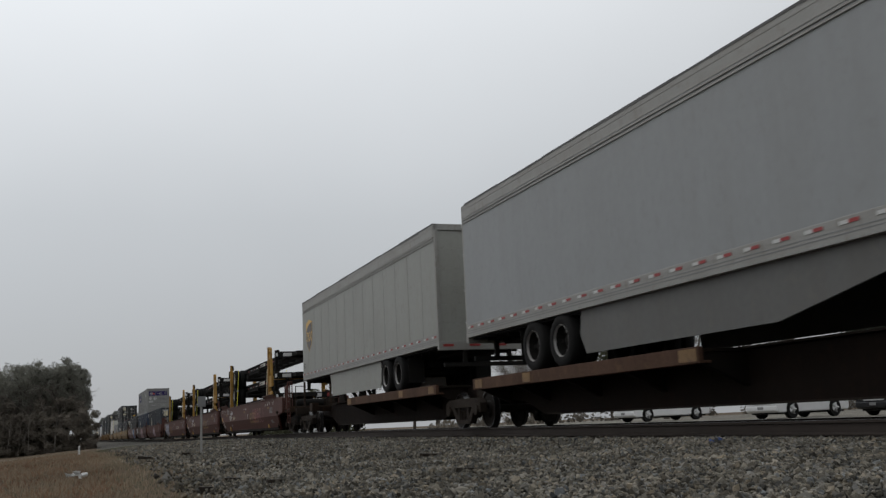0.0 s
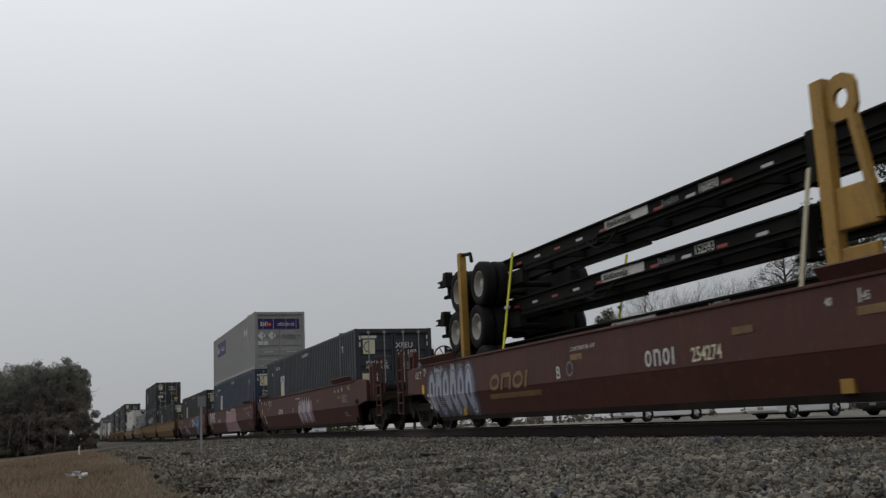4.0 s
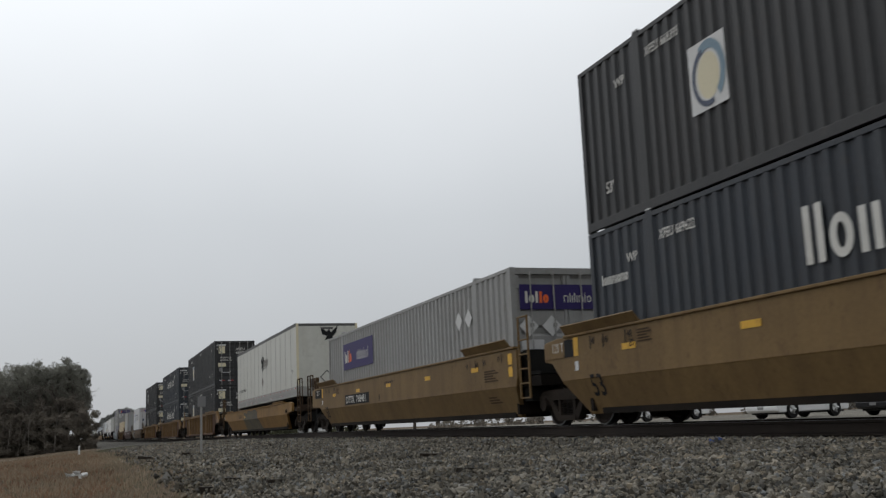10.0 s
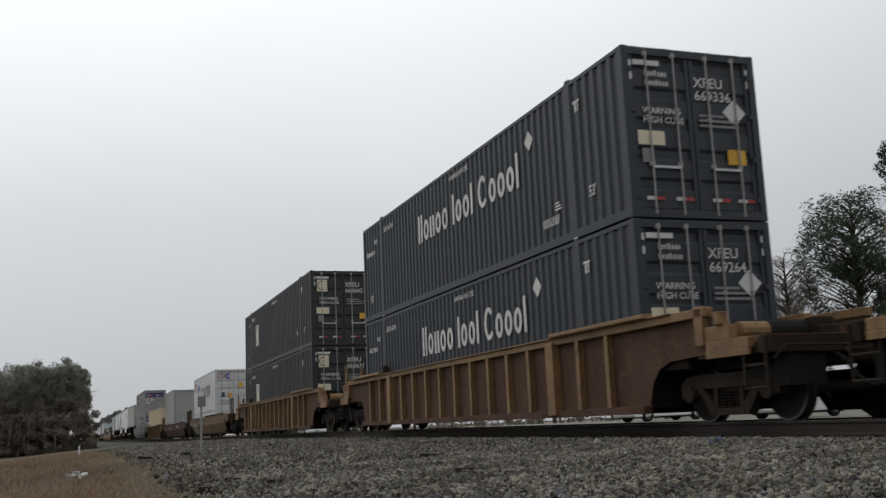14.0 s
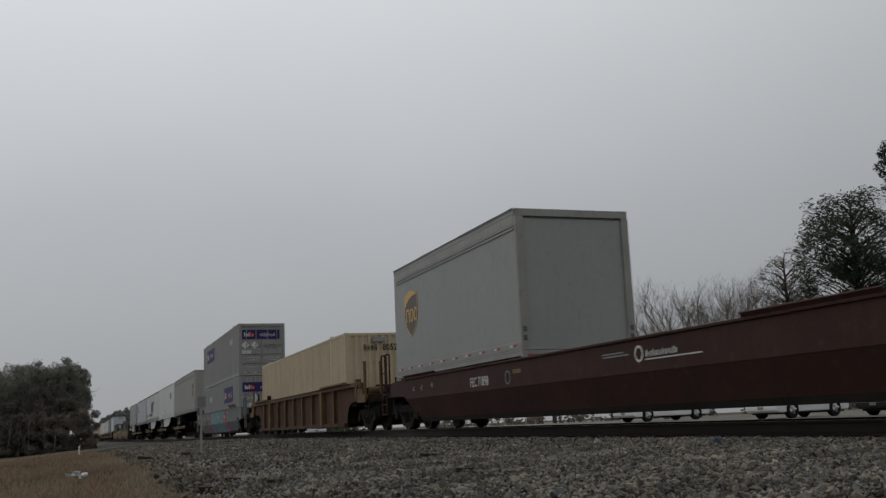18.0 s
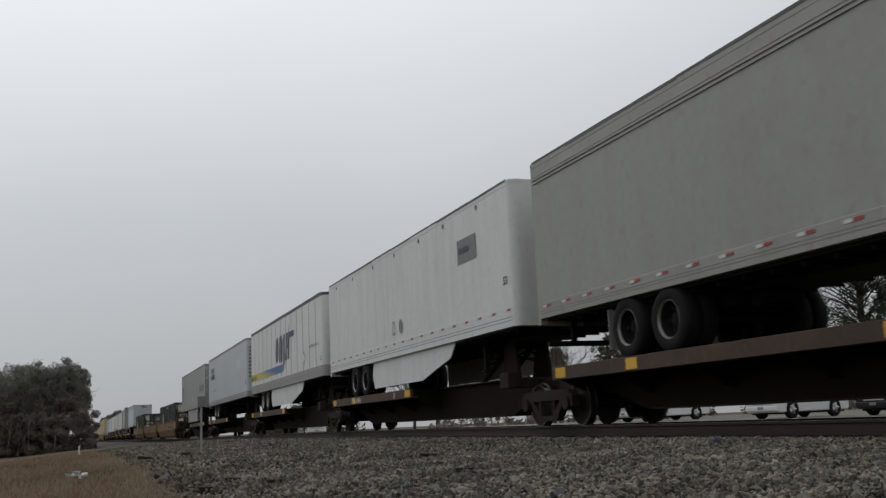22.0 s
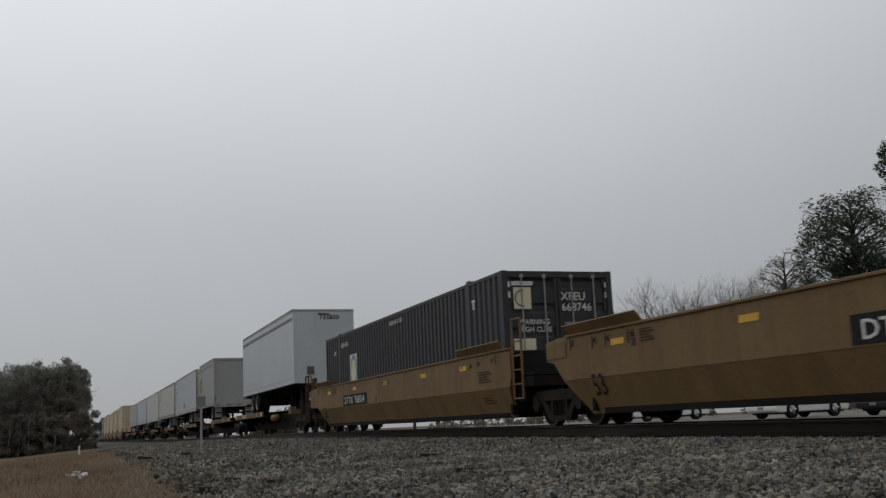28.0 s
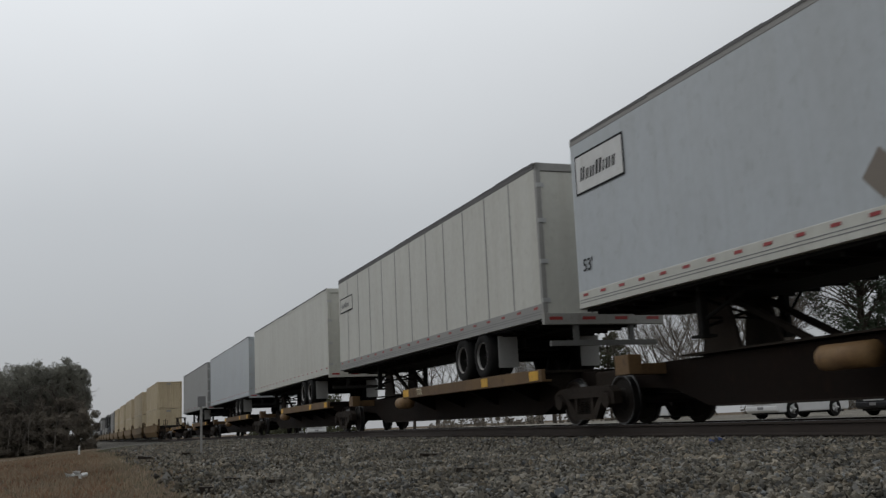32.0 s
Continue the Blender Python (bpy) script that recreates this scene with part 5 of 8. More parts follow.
        if skirt:
            y_a, y_b = min(ys) - 0.72, ly + (0.2 if skirt == "long" else 1.2)
            if skirt == "square":
                y_b = ly + 1.25
            out = [(y_a, z0), (y_a + 0.1, 0.55), (y_a - 0.1, 0.2), (y_b + 0.35, 0.2), (y_b, z0)] if skirt == "square" else [(y_a, z0), (y_a + 0.1, 0.55), (y_a - 0.1, 0.2), (y_b + 2.2, 0.2), (y_b, 0.62), (y_b - 0.4, z0)]
            # unseen far skirt: invented full outline that blocks the sky below the trailer
            square = [(y_a, z0), (y_a - 0.1, 0.2), (y_b - 0.3, 0.2), (y_b - 0.4, z0)]
            for x in (-1.2, 1.16):
                part("side_skirt", s_(Shape().prism(out if x < 0 else square, x, x + 0.03, "x")), skirt_paint or paint, root, "pale aerodynamic side skirt")
    if tape:
        n = max(6, int(length / tape_step))
        for i in range(n):
            y = -hy + length * (i + 0.5) / n
            placed("tape_strip", TAPE_RED_MESH, root, pose(-hx - 0.006, y, z0 + sill - 0.09))
            if dots:
                placed("tape_strip", TAPE_WHITE_MESH, root, pose(-hx - 0.006, y, z0 + sill - 0.09))
    if band:
        for z in (z1 - 0.43, z1 - 0.36):
            part("moulding", s_(Shape().box(-hx - 0.022, -hx + 0.01, -hy + 0.25, hy - 0.1, z, z + 0.03)), RAIL_PALE if band == "pale" else PAINT_GREY, root)
        part("upper_panel", s_(Shape().box(-hx - 0.008, -hx + 0.01, -hy + 0.22, hy - 0.1, z1 - 0.3, z1 - 0.125)), rail, root)
    rq = random.Random(int(centre * 10))
    worn = Shape()      # scuffed roof edge, in lengths that stand unevenly
    y = -hy + r
    while y < hy - 0.3:
        y2 = min(hy - 0.1, y + rq.uniform(0.5, 2.4))
        worn.box(-hx - 0.012, -hx + 0.03, y, y2, z1 - rq.uniform(0.012, 0.045), z1 + rq.uniform(0.008, 0.022))
        y = y2
    part("roof_edge", s_(worn), TRIM_DARK, root, "dark scuffed roof edge")
    # front equipment on the nose
    part("connector_box", s_(Shape().box(-0.75, -0.45, -hy - 0.03, -hy + 0.05, z0 + 0.35, z0 + 0.68)), TRIM_DARK, root)
    part("light_bar", s_(Shape().box(-0.25, 0.25, -hy - 0.02, -hy + 0.02, z1 - 0.24, z1 - 0.16)), TRIM_DARK, root)
    return root


def trailer_marks(root, length=16.15):
    return Marks(root, -1.3, -length / 2 - 0.002, length / 2, -1.295)


def shield(m, face, u, v, w, h, bright):
    """A brown and gold shield."""
    def outline(k):
        cx, cy = u + w / 2, v + h / 2
        pts = [(u, v + h * 0.9), (u + w * 0.5, v + h), (u + w, v + h * 0.9), (u + w, v + h * 0.42), (u + w * 0.86, v + h * 0.2), (u + w * 0.5, v), (u + w * 0.14, v + h * 0.2), (u, v + h * 0.42)]
        return [(cx + (x - cx) * k, cy + (y - cy) * k) for x, y in pts]
    m.poly(face, [outline(1.0)], bright, "emblem", "shield emblem in brown and gold", 0.006)
    m.poly(face, [outline(0.93)], SHIELD_BROWN, "emblem", "", 0.009)
    m.poly(face, [[(u + w * 0.03, v + h * 0.62), (u + w * 0.2, v + h * 0.75), (u + w * 0.5, v + h * 0.85), (u + w * 0.97, v + h * 0.89), (u + w * 0.5, v + h * 0.975), (u + w * 0.03, v + h * 0.885)]], bright, "emblem", "", 0.012)
    m.glyphs(face, u + w * 0.13, v + h * 0.32, h * 0.4, "noo", bright, "emblem", gap=0.07, lift=0.012, wide=0.78, pen=0.13)


# ---- stacked container chassis on racks ----
def chassis(centre, z, label, number, seed, tail_z=0.0, mat=None):
    """A bare 53-foot container chassis: two I-beams, cross members, bolsters, tandem wheels, landing legs. Base: bottom of its beams."""
    root = thing("chassis", label, "chassis", "stacked chassis", centre, z)
    FR = UNDERSIDE
    for x in (-0.58, 0.48):
        part("main_beam", Shape().prism([(x - 0.02, 0.075), (x + 0.13, 0.075), (x + 0.13, 0.1), (x + 0.07, 0.105), (x + 0.07, 0.28), (x + 0.13, 0.285), (x + 0.13, 0.315), (x - 0.02, 0.315), (x - 0.02, 0.285), (x + 0.04, 0.28), (x + 0.04, 0.105), (x - 0.02, 0.1)], -7.2, 7.6, "y").box(x + 0.04, x + 0.07, -6.9, 0.9, 0.0, 0.08).box(x - 0.02, x + 0.13, -6.9, 0.9, -0.02, 0.004), FR, root, "black steel beam with white and red markings")
    for i in range(9):
        y = -6.4 + i * 1.65
        part("cross_member", Shape().box(-0.54, 0.54, y - 0.04, y + 0.04, 0.12, 0.24), FR, root)
    for y in (-7.3, 7.5):
        part("bolster", Shape().box(-1.25, 1.25, y - 0.12, y + 0.12, 0.02, 0.3), FR, root, bevel=0.01)
        part("twist_lock", Shape().box(-1.24, -1.06, y - 0.1, y + 0.1, 0.3, 0.37).box(1.06, 1.24, y - 0.1, y + 0.1, 0.3, 0.37), STEEL_BOGIE, root)
    for x, w, mt in ((-0.9, 0.4, TAPE_WHITE), (0.3, 0.2, YELLOW), (0.6, 0.25, TAPE_WHITE), (-1.24, 0.1, TAPE_WHITE), (1.1, 0.1, PAINT_RED)):
        part("bolster_plate", Shape().box(x, x + w, -7.43, -7.422, 0.08, 0.24), mt, root)
    part("gooseneck", Shape().box(-0.45, 0.45, -8.3, -7.2, 0.08, 0.26), FR, root)
    for y in (5.25, 6.6):
        tyre_pair(root, 1.25, y, -0.22, RIM_WHITE)
    part("bogie_frame", Shape().box(-0.66, -0.5, 4.2, 7.3, -0.32, -0.02).box(0.5, 0.66, 4.2, 7.3, -0.32, -0.02), FR, root)
    part("tail_frame", Shape().box(-1.1, 1.1, 7.6, 7.7, -0.25, 0.28).tube((-1.1, 7.7, 0.2), (-1.1, 7.85, 0.2), 0.05, n=8).tube((-1.1, 7.7, -0.2), (-1.1, 7.85, -0.2), 0.05, n=8), FR, root)
    for x in (-0.8, 0.8):
        part("landing_leg", Shape().box(x - 0.07, x + 0.07, -5.3, -5.16, -0.42, 0.25).box(x - 0.15, x + 0.15, -5.38, -5.08, -0.45, -0.41).box(min(x, 0.5 * x), max(x, 0.5 * x), -5.28, -5.18, 0.1, 0.22), FR, root)
    for x in (-0.62, 0.5):
        slot = Shape().box(x, x + 0.05, 0.9, 4.2, 0.03, 0.076).box(x, x + 0.05, 0.9, 4.2, -0.08, -0.035)
        for i in range(26):
            slot.box(x, x + 0.05, 0.9 + 0.13 * i, 0.955 + 0.13 * i, -0.035, 0.03)
        part("slider_rail", slot, FR, root, "black slider rail with a row of square holes")
    for x in (-1.12, 0.98):
        part("tail_stub", Shape().box(x, x + 0.14, 7.65, 8.35, 0.1, 0.13).box(x, x + 0.14, 7.65, 8.35, 0.22, 0.25).box(x + 0.05, x + 0.09, 7.65, 8.33, 0.13, 0.22), FR, root)
    loop = Shape()
    loop.sweep([(-0.62, 0.1 + 1.3 * q / 8, 0.07 - 1.0 * q / 8 * (1 - q / 8)) for q in range(9)], 0.016, 5)
    part("air_line", loop, RUBBER, root, "drooping black air line")
    m = Marks(root, -0.545, -8, 7.6)
    m.text("side", 9.9, 0.12, 0.15, number, PAINT_WHITE, squeeze=0.85)
    m.rect("side", 6.9, 0.11, 1.5, 0.165, PAINT_WHITE, "plate", "white notice plate")
    m.bars("side", 7.0, 0.135, 0.11, [0.6, 0.6, 0.6, 0.5, 0.9, 0.9, 0.5, 0.5, 0.5], PAINT_BLACK, "small_print", lift=0.012)
    m.bars("side", 8.85, 0.13, 0.12, [0.4, 0.4, 0.8, 0.4, 0.4, 0.4], PAINT_GREY)
    for i in range(11):
        m.rect("side", 2.9 + i * 0.95, 0.115, 0.26, 0.05, TAPE_WHITE if i % 2 else PAINT_RED, "tape_strip")
    return root


def rack(offset, big, label):
    """A yellow steel rack that holds stacked chassis in the well. Base: the well's floor."""
    root = thing("chassis_rack", label, "rack", "racks on the cars", offset, 0.3)
    top = 3.7
    for sgn in (-1, 1):
        def s_(q):
            return q if sgn < 0 else turned(q)
        if big:
            part("rack_post", s_(Shape().box(-1.34, -1.2, 0.12, 0.34, 0.0, top)), RACK_YELLOW, root, bevel=0.01)
            ring = Shape()
            k = 14
            cy, cz, rr = -0.12, top - 0.32, 0.12
            outer = [(0.14, top - 0.02), (-0.12, top - 0.06), (-0.34, top - 0.28), (-0.34, top - 0.5), (-0.05, top - 0.56), (0.14, top - 0.56)]
            pts = [(cy + rr * math.cos(2 * math.pi * i / k), cz + rr * math.sin(2 * math.pi * i / k)) for i in range(k)]
            big_pts = []
            for y, z in pts:
                d = math.hypot(y - cy, z - cz)
                big_pts.append((max(-0.36, min(0.16, cy + (y - cy) / d * 0.3)), max(top - 0.58, min(top - 0.03, cz + (z - cz) / d * 0.3))))
            for i in range(k):
                j = (i + 1) % k
                ring.prism([pts[i], pts[j], big_pts[j], big_pts[i]], -1.3, -1.24, "x")
            part("gusset_plate", s_(ring), RACK_YELLOW, root, "yellow plate with a round hole")
            part("rack_arm", s_(Shape().prism([(-0.3, top - 0.5), (-0.2, top - 0.5), (-0.45, 1.9), (-0.55, 1.9)], -1.32, -1.22, "x")), RACK_YELLOW, root)
            part("rack_plate", s_(Shape().box(-1.31, -1.23, -0.5, 0.15, 1.85, 2.35).box(-1.31, -1.23, -0.45, 0.15, 1.2, 1.65)), RACK_YELLOW, root, bevel=0.02)
        else:
            part("rack_post", s_(Shape().box(-1.36, -1.2, -0.08, 0.1, 0.0, top)), RACK_YELLOW, root, bevel=0.01)
            part("rack_hook", s_(Shape().tube((-1.28, -0.05, top - 0.05), (-1.28, -0.55, top - 0.1), 0.04, n=6).tube((-1.28, -0.55, top - 0.1), (-1.28, -0.62, top - 0.3), 0.04, n=6)), STEEL_DARK, root)
    part("rack_crossbar", Shape().box(-1.2, 1.2, 0.15, 0.3, 1.3, 1.45).box(-1.2, 1.2, 0.15, 0.3, 2.2, 2.35) if big else Shape().box(-1.2, 1.2, -0.06, 0.06, 1.2, 1.32), RACK_YELLOW, root)
    return root


# ---- ground, ballast and track ----
def smooth01(a):
    a = np.clip(a, 0, 1)
    return a * a * (3 - 2 * a)


def ground_height(x, y):
    """Height of the ground: ballast shoulder by the track, a shallow ditch on the camera's side, level lot beyond the track."""
    x, y = np.asarray(x, float), np.asarray(y, float)
    sag = -0.0048 * np.maximum(y, 0) * smooth01(y / 100.0)
    sag = sag * (1 - smooth01((x - 12.0) / 4.0) * (1 - smooth01((y - 60.0) / 60.0)))
    z = -0.24 - 0.17 * smooth01((8.0 - x) / 8.0) - 0.55 * smooth01((0.5 - x) / 9.0)
    z = np.where(x > 11.0, -0.24 - 0.13 * smooth01((x - 11.0) / 3.0), z)
    z = z - 0.3 * smooth01((y - 25) / 60.0) * smooth01((6.0 - x) / 6.0)
    return z + sag


def ripple(x, y, amount, size):
    return amount * np.array([noise.noise((a / size, b / size, 0.3)) for a, b in zip(x.ravel(), y.ravel())]).reshape(x.shape)


def sheet(name, xs, ys, lift, mat, label, bump=0.0, size=0.6):
    gx, gy = np.meshgrid(np.array(xs, float), np.array(ys, float))
    gz = ground_height(gx, gy) + lift
    if bump:
        gz = gz + ripple(gx, gy, bump, size) + ripple(gx, gy, bump * 1.3, size * 6) - 0.13 * smooth01((3.6 - gx) / 3.4)
    nx = len(xs)
    verts = np.stack([gx, gy, gz], -1).reshape(-1, 3).tolist()
    faces = [(j * nx + i, j * nx + i + 1, (j + 1) * nx + i + 1, (j + 1) * nx + i) for j in range(len(ys) - 1) for i in range(nx - 1)]
    me = bpy.data.meshes.new(name)
    me.from_pydata(verts, [], faces)
    me.materials.append(mat)
    return tagged(new(name, me), label, name.replace("_", " "), kind="structure")


def mixed_ground(name, a, b, scale, c=None, rough=0.95, bump=0.6, bump_scale=40, island=False, cells=0.0):
    """Loose ground: two or three tones in patches, with grain."""
    m = bpy.data.materials.new(name)
    m.use_nodes = True
    n, l = m.node_tree.nodes, m.node_tree.links
    p = n["Principled BSDF"]
    p.inputs["Roughness"].default_value = rough
    p.inputs["Specular IOR Level"].default_value = 0.15
    co = n.new("ShaderNodeTexCoord")
    t1, t2 = n.new("ShaderNodeTexNoise"), n.new("ShaderNodeTexNoise")
    t1.inputs["Scale"].default_value, t1.inputs["Detail"].default_value = scale, 8
    t2.inputs["Scale"].default_value, t2.inputs["Detail"].default_value = bump_scale, 5
    for t in (t1, t2):
        l.new(co.outputs["Object"], t.inputs["Vector"])
    ramp = n.new("ShaderNodeValToRGB")
    ramp.color_ramp.elements[0].position, ramp.color_ramp.elements[0].color = 0.36, (*a, 1)
    ramp.color_ramp.elements[1].position, ramp.color_ramp.elements[1].color = 0.64, (*b, 1)
    if c:
        q = ramp.color_ramp.elements.new(0.5)
        q.color = (*c, 1)
    l.new(t1.outputs["Fac"], ramp.inputs["Fac"])
    out = ramp.outputs["Color"]
    grain = n.new("ShaderNodeMapRange")
    grain.inputs["From Min"].default_value, grain.inputs["From Max"].default_value = 0.3, 0.7
    grain.inputs["To Min"].default_value, grain.inputs["To Max"].default_value = 0.55, 1.4
    if island:
        hues = n.new("ShaderNodeValToRGB")
        hues.color_ramp.elements[0].color, hues.color_ramp.elements[1].color = (0.85, 0.95, 1.1, 1), (1.0, 0.98, 0.92, 1)
        for at_, tint in ((0.3, (1.14, 1.0, 0.82, 1)), (0.5, (0.95, 0.97, 1.0, 1)), (0.72, (1.06, 0.99, 0.88, 1))):
            hues.color_ramp.elements.new(at_).color = tint
        shift = n.new("ShaderNodeMath")
        shift.operation = "FRACT"
        scaled = n.new("ShaderNodeMath")
        scaled.operation = "MULTIPLY"
        scaled.inputs[1].default_value = 7.31
        tinted = n.new("ShaderNodeMixRGB")
        tinted.blend_type = "MULTIPLY"
        tinted.inputs["Fac"].default_value = 1
        geo = n.new("ShaderNodeNewGeometry")
        l.new(geo.outputs["Random Per Island"], scaled.inputs[0])
        l.new(scaled.outputs[0], shift.inputs[0])
        l.new(shift.outputs[0], hues.inputs["Fac"])
        l.new(out, tinted.inputs["Color1"])
        l.new(hues.outputs["Color"], tinted.inputs["Color2"])
        out = tinted.outputs["Color"]
        l.new(geo.outputs["Random Per Island"], grain.inputs["Value"])
        grain.inputs["From Min"].default_value, grain.inputs["From Max"].default_value = 0.0, 1.0
        grain.inputs["To Min"].default_value, grain.inputs["To Max"].default_value = 0.35, 1.95
    elif cells:
        vor = n.new("ShaderNodeTexVoronoi")
        vor.inputs["Scale"].default_value = cells
        l.new(co.outputs["Object"], vor.inputs["Vector"])
        sepc = n.new("ShaderNodeSeparateColor")
        l.new(vor.outputs["Color"], sepc.inputs[0])
        l.new(sepc.outputs[0], grain.inputs["Value"])
        grain.inputs["From Min"].default_value, grain.inputs["From Max"].default_value = 0.0, 1.0
    else:
        l.new(t2.outputs["Fac"], grain.inputs["Value"])
    mul = n.new("ShaderNodeMixRGB")
    mul.blend_type = "MULTIPLY"
    mul.inputs["Fac"].default_value = 1
    l.new(out, mul.inputs["Color1"])
    l.new(grain.outputs["Result"], mul.inputs["Color2"])
    l.new(mul.outputs["Color"], p.inputs["Base Color"])
    bp = n.new("ShaderNodeBump")
    bp.inputs["Strength"].default_value = bump
    bp.inputs["Distance"].default_value = 0.05
    if cells:
        l.new(vor.outputs["Distance"], bp.inputs["Height"])
        bp.invert = True
    else:
        l.new(t2.outputs["Fac"], bp.inputs["Height"])
    l.new(bp.outputs["Normal"], p.inputs["Normal"])
    return m


BALLAST = mixed_ground("crushed_grey_ballast", (0.066, 0.062, 0.054), (0.132, 0.125, 0.11), 0.5, bump=1.0, cells=32)
STONE = mixed_ground("crushed_grey_stone", (0.085, 0.081, 0.071), (0.168, 0.16, 0.142), 1.2, bump=0.3, bump_scale=90, island=True)
DRY_GRASS = mixed_ground("dry_brown_grass_and_red_dirt", (0.065, 0.052, 0.034), (0.13, 0.102, 0.066), 0.5, (0.1, 0.068, 0.043), bump=1.0, bump_scale=14)
LOT = mixed_ground("pale_worn_asphalt", (0.15, 0.14, 0.118), (0.22, 0.205, 0.175), 0.25, bump=0.2, bump_scale=80)

far = [-2500, -900, -300, -120, -60, -30, -20] + [-14 + i for i in range(33)] + [24, 40, 80, 160, 400, 900, 2500]
farther = [-2500, -900, -300, -100, -40, -15, -5] + [2 * i for i in range(22)] + [46, 50, 55, 60, 65, 70, 75, 80, 86, 92, 100, 120, 160, 220, 320, 500, 900, 2500]
sheet("ground", far, farther, -0.09, DRY_GRASS, "brown winter grass and bare dirt beside a railway")
bx = [-0.6 + 0.2 * i for i in range(13)] + [2 + 0.25 * i for i in range(46)] + [14.0]
by = [-40, -20, -8, -2] + [0.3 * i for i in range(60)] + [18 + i for i in range(30)] + [50 + 6 * i for i in range(15)] + [160, 240, 400, 900]
sheet("ballast_bed", bx, by, -0.012, BALLAST, "bed of crushed grey stone ballast", 0.035, 0.35)
tagged(bpy.data.objects["ballast_bed"], category="ballast")
lot = sheet("parking_lot", [16, 24, 40, 70, 130], [-60, 0, 15, 30, 50, 80, 130, 260], 0.01, LOT, "pale worn asphalt lot beside the tracks")


def stones(count, x_rng, y_rng, size, seed, name, fine=False):
    """Loose stones scattered on the ballast, all in one mesh."""
    rng = np.random.default_rng(seed)
    x = rng.uniform(*x_rng, count)
    y = rng.uniform(*y_rng, count)
    keep = (x < y * 1.08 + 0.4) & (x > 0.7 + rng.gamma(1.5, 1.05, count) + 0.008 * y)
    x, y = x[keep], y[keep]
    n = len(x)
    g = (1 + 5 ** 0.5) / 2
    if fine:      # a broken chip with twelve corners
        ico = np.array([(-1, g, 0), (1, g, 0), (-1, -g, 0), (1, -g, 0), (0, -1, g), (0, 1, g), (0, -1, -g), (0, 1, -g), (g, 0, -1), (g, 0, 1), (-g, 0, -1), (-g, 0, 1)]) / 1.9
        tri = np.array([(0, 11, 5), (0, 5, 1), (0, 1, 7), (0, 7, 10), (0, 10, 11), (1, 5, 9), (5, 11, 4), (11, 10, 2), (10, 7, 6), (7, 1, 8), (3, 9, 4), (3, 4, 2), (3, 2, 6), (3, 6, 8), (3, 8, 9), (4, 9, 5), (2, 4, 11), (6, 2, 10), (8, 6, 7), (9, 8, 1)])
    else:         # a sharp chip with six corners
        ico = np.array([(1, 0, 0), (-1, 0, 0), (0, 1, 0), (0, -1, 0), (0, 0, 1), (0, 0, -1)]) * 1.15
        tri = np.array([(0, 2, 4), (2, 1, 4), (1, 3, 4), (3, 0, 4), (2, 0, 5), (1, 2, 5), (3, 1, 5), (0, 3, 5)])
    k = len(ico)
    s = size * rng.lognormal(0, 0.3, (n, 1, 1)) * rng.uniform(0.75, 1.25, (n, 1, 3))
    v = (ico[None] + rng.uniform(-0.42, 0.42, (n, k, 3))) * s
    a, b = rng.uniform(0, 6.28, n), rng.uniform(0, 6.28, n)
    ca, sa, cb, sb = np.cos(a), np.sin(a), np.cos(b), np.sin(b)
    vx, vy, vz = v[..., 0].copy(), v[..., 1].copy(), v[..., 2].copy()
    vy, vz = vy * cb[:, None] - vz * sb[:, None], vy * sb[:, None] + vz * cb[:, None]
    vx, vy = vx * ca[:, None] - vy * sa[:, None], vx * sa[:, None] + vy * ca[:, None]
    z = ground_height(x, y) + rng.uniform(0.0, 0.042, n)
    v = np.stack([vx + x[:, None], vy + y[:, None], vz + z[:, None]], -1).reshape(-1, 3)
    f = (tri[None] + (np.arange(n) * k)[:, None, None]).reshape(-1, 3)
    me = bpy.data.meshes.new(name)
    me.from_pydata(v.tolist(), [], f.tolist())
    me.materials.append(STONE)
    return tagged(new(name, me), "loose crushed grey ballast stones", "stones", kind="stuff")


stones(40000, (1.2, 8.4), (4.5, 9.0), 0.0155, 3, "ballast_stones", True)
stones(52000, (0.2, 8.4), (8.8, 13.0), 0.016, 5, "ballast_stones")
stones(7000, (0.2, 8.4), (2.5, 16.0), 0.021, 6, "ballast_stones")
stones(40000, (0.2, 8.4), (13.0, 36.0), 0.02, 4, "ballast_stones")
stones(14000, (1.0, 8.4), (36.0, 75.0), 0.03, 7, "ballast_stones")

track = tagged(new("track"), "railway track with worn steel rails on dark timber ties", "track", kind="structure")
for x in (TRACK_X - 0.755, TRACK_X + 0.755):
    prof = [(-0.075, -0.185), (0.075, -0.185), (0.075, -0.17), (0.012, -0.15), (0.01, -0.045), (0.036, -0.035), (0.036, -0.002), (-0.036, -0.002), (-0.036, -0.035), (-0.01, -0.045), (-0.012, -0.15), (-0.075, -0.17)]
    runs = [-60, 0] + list(range(10, 200, 6)) + list(range(200, 901, 50))
    for name, outline, mt in (("rail", prof, RAIL), ("rail_head", [(-0.03, -0.002), (0.03, -0.002), (0.03, 0.0), (-0.03, 0.0)], RAIL_HEAD)):
        q, k = Shape(), len(outline)
        for y in runs:
            q.v += [(x + a + line_at(y)[0], y, b + line_at(y)[1]) for a, b in outline]
        q.f = [(i * k + j, (i + 1) * k + j, (i + 1) * k + (j + 1) % k, i * k + (j + 1) % k) for i in range(len(runs) - 1) for j in range(k)]
        part(name, q, mt, track)
tie_mesh = None
rnd = random.Random(5)
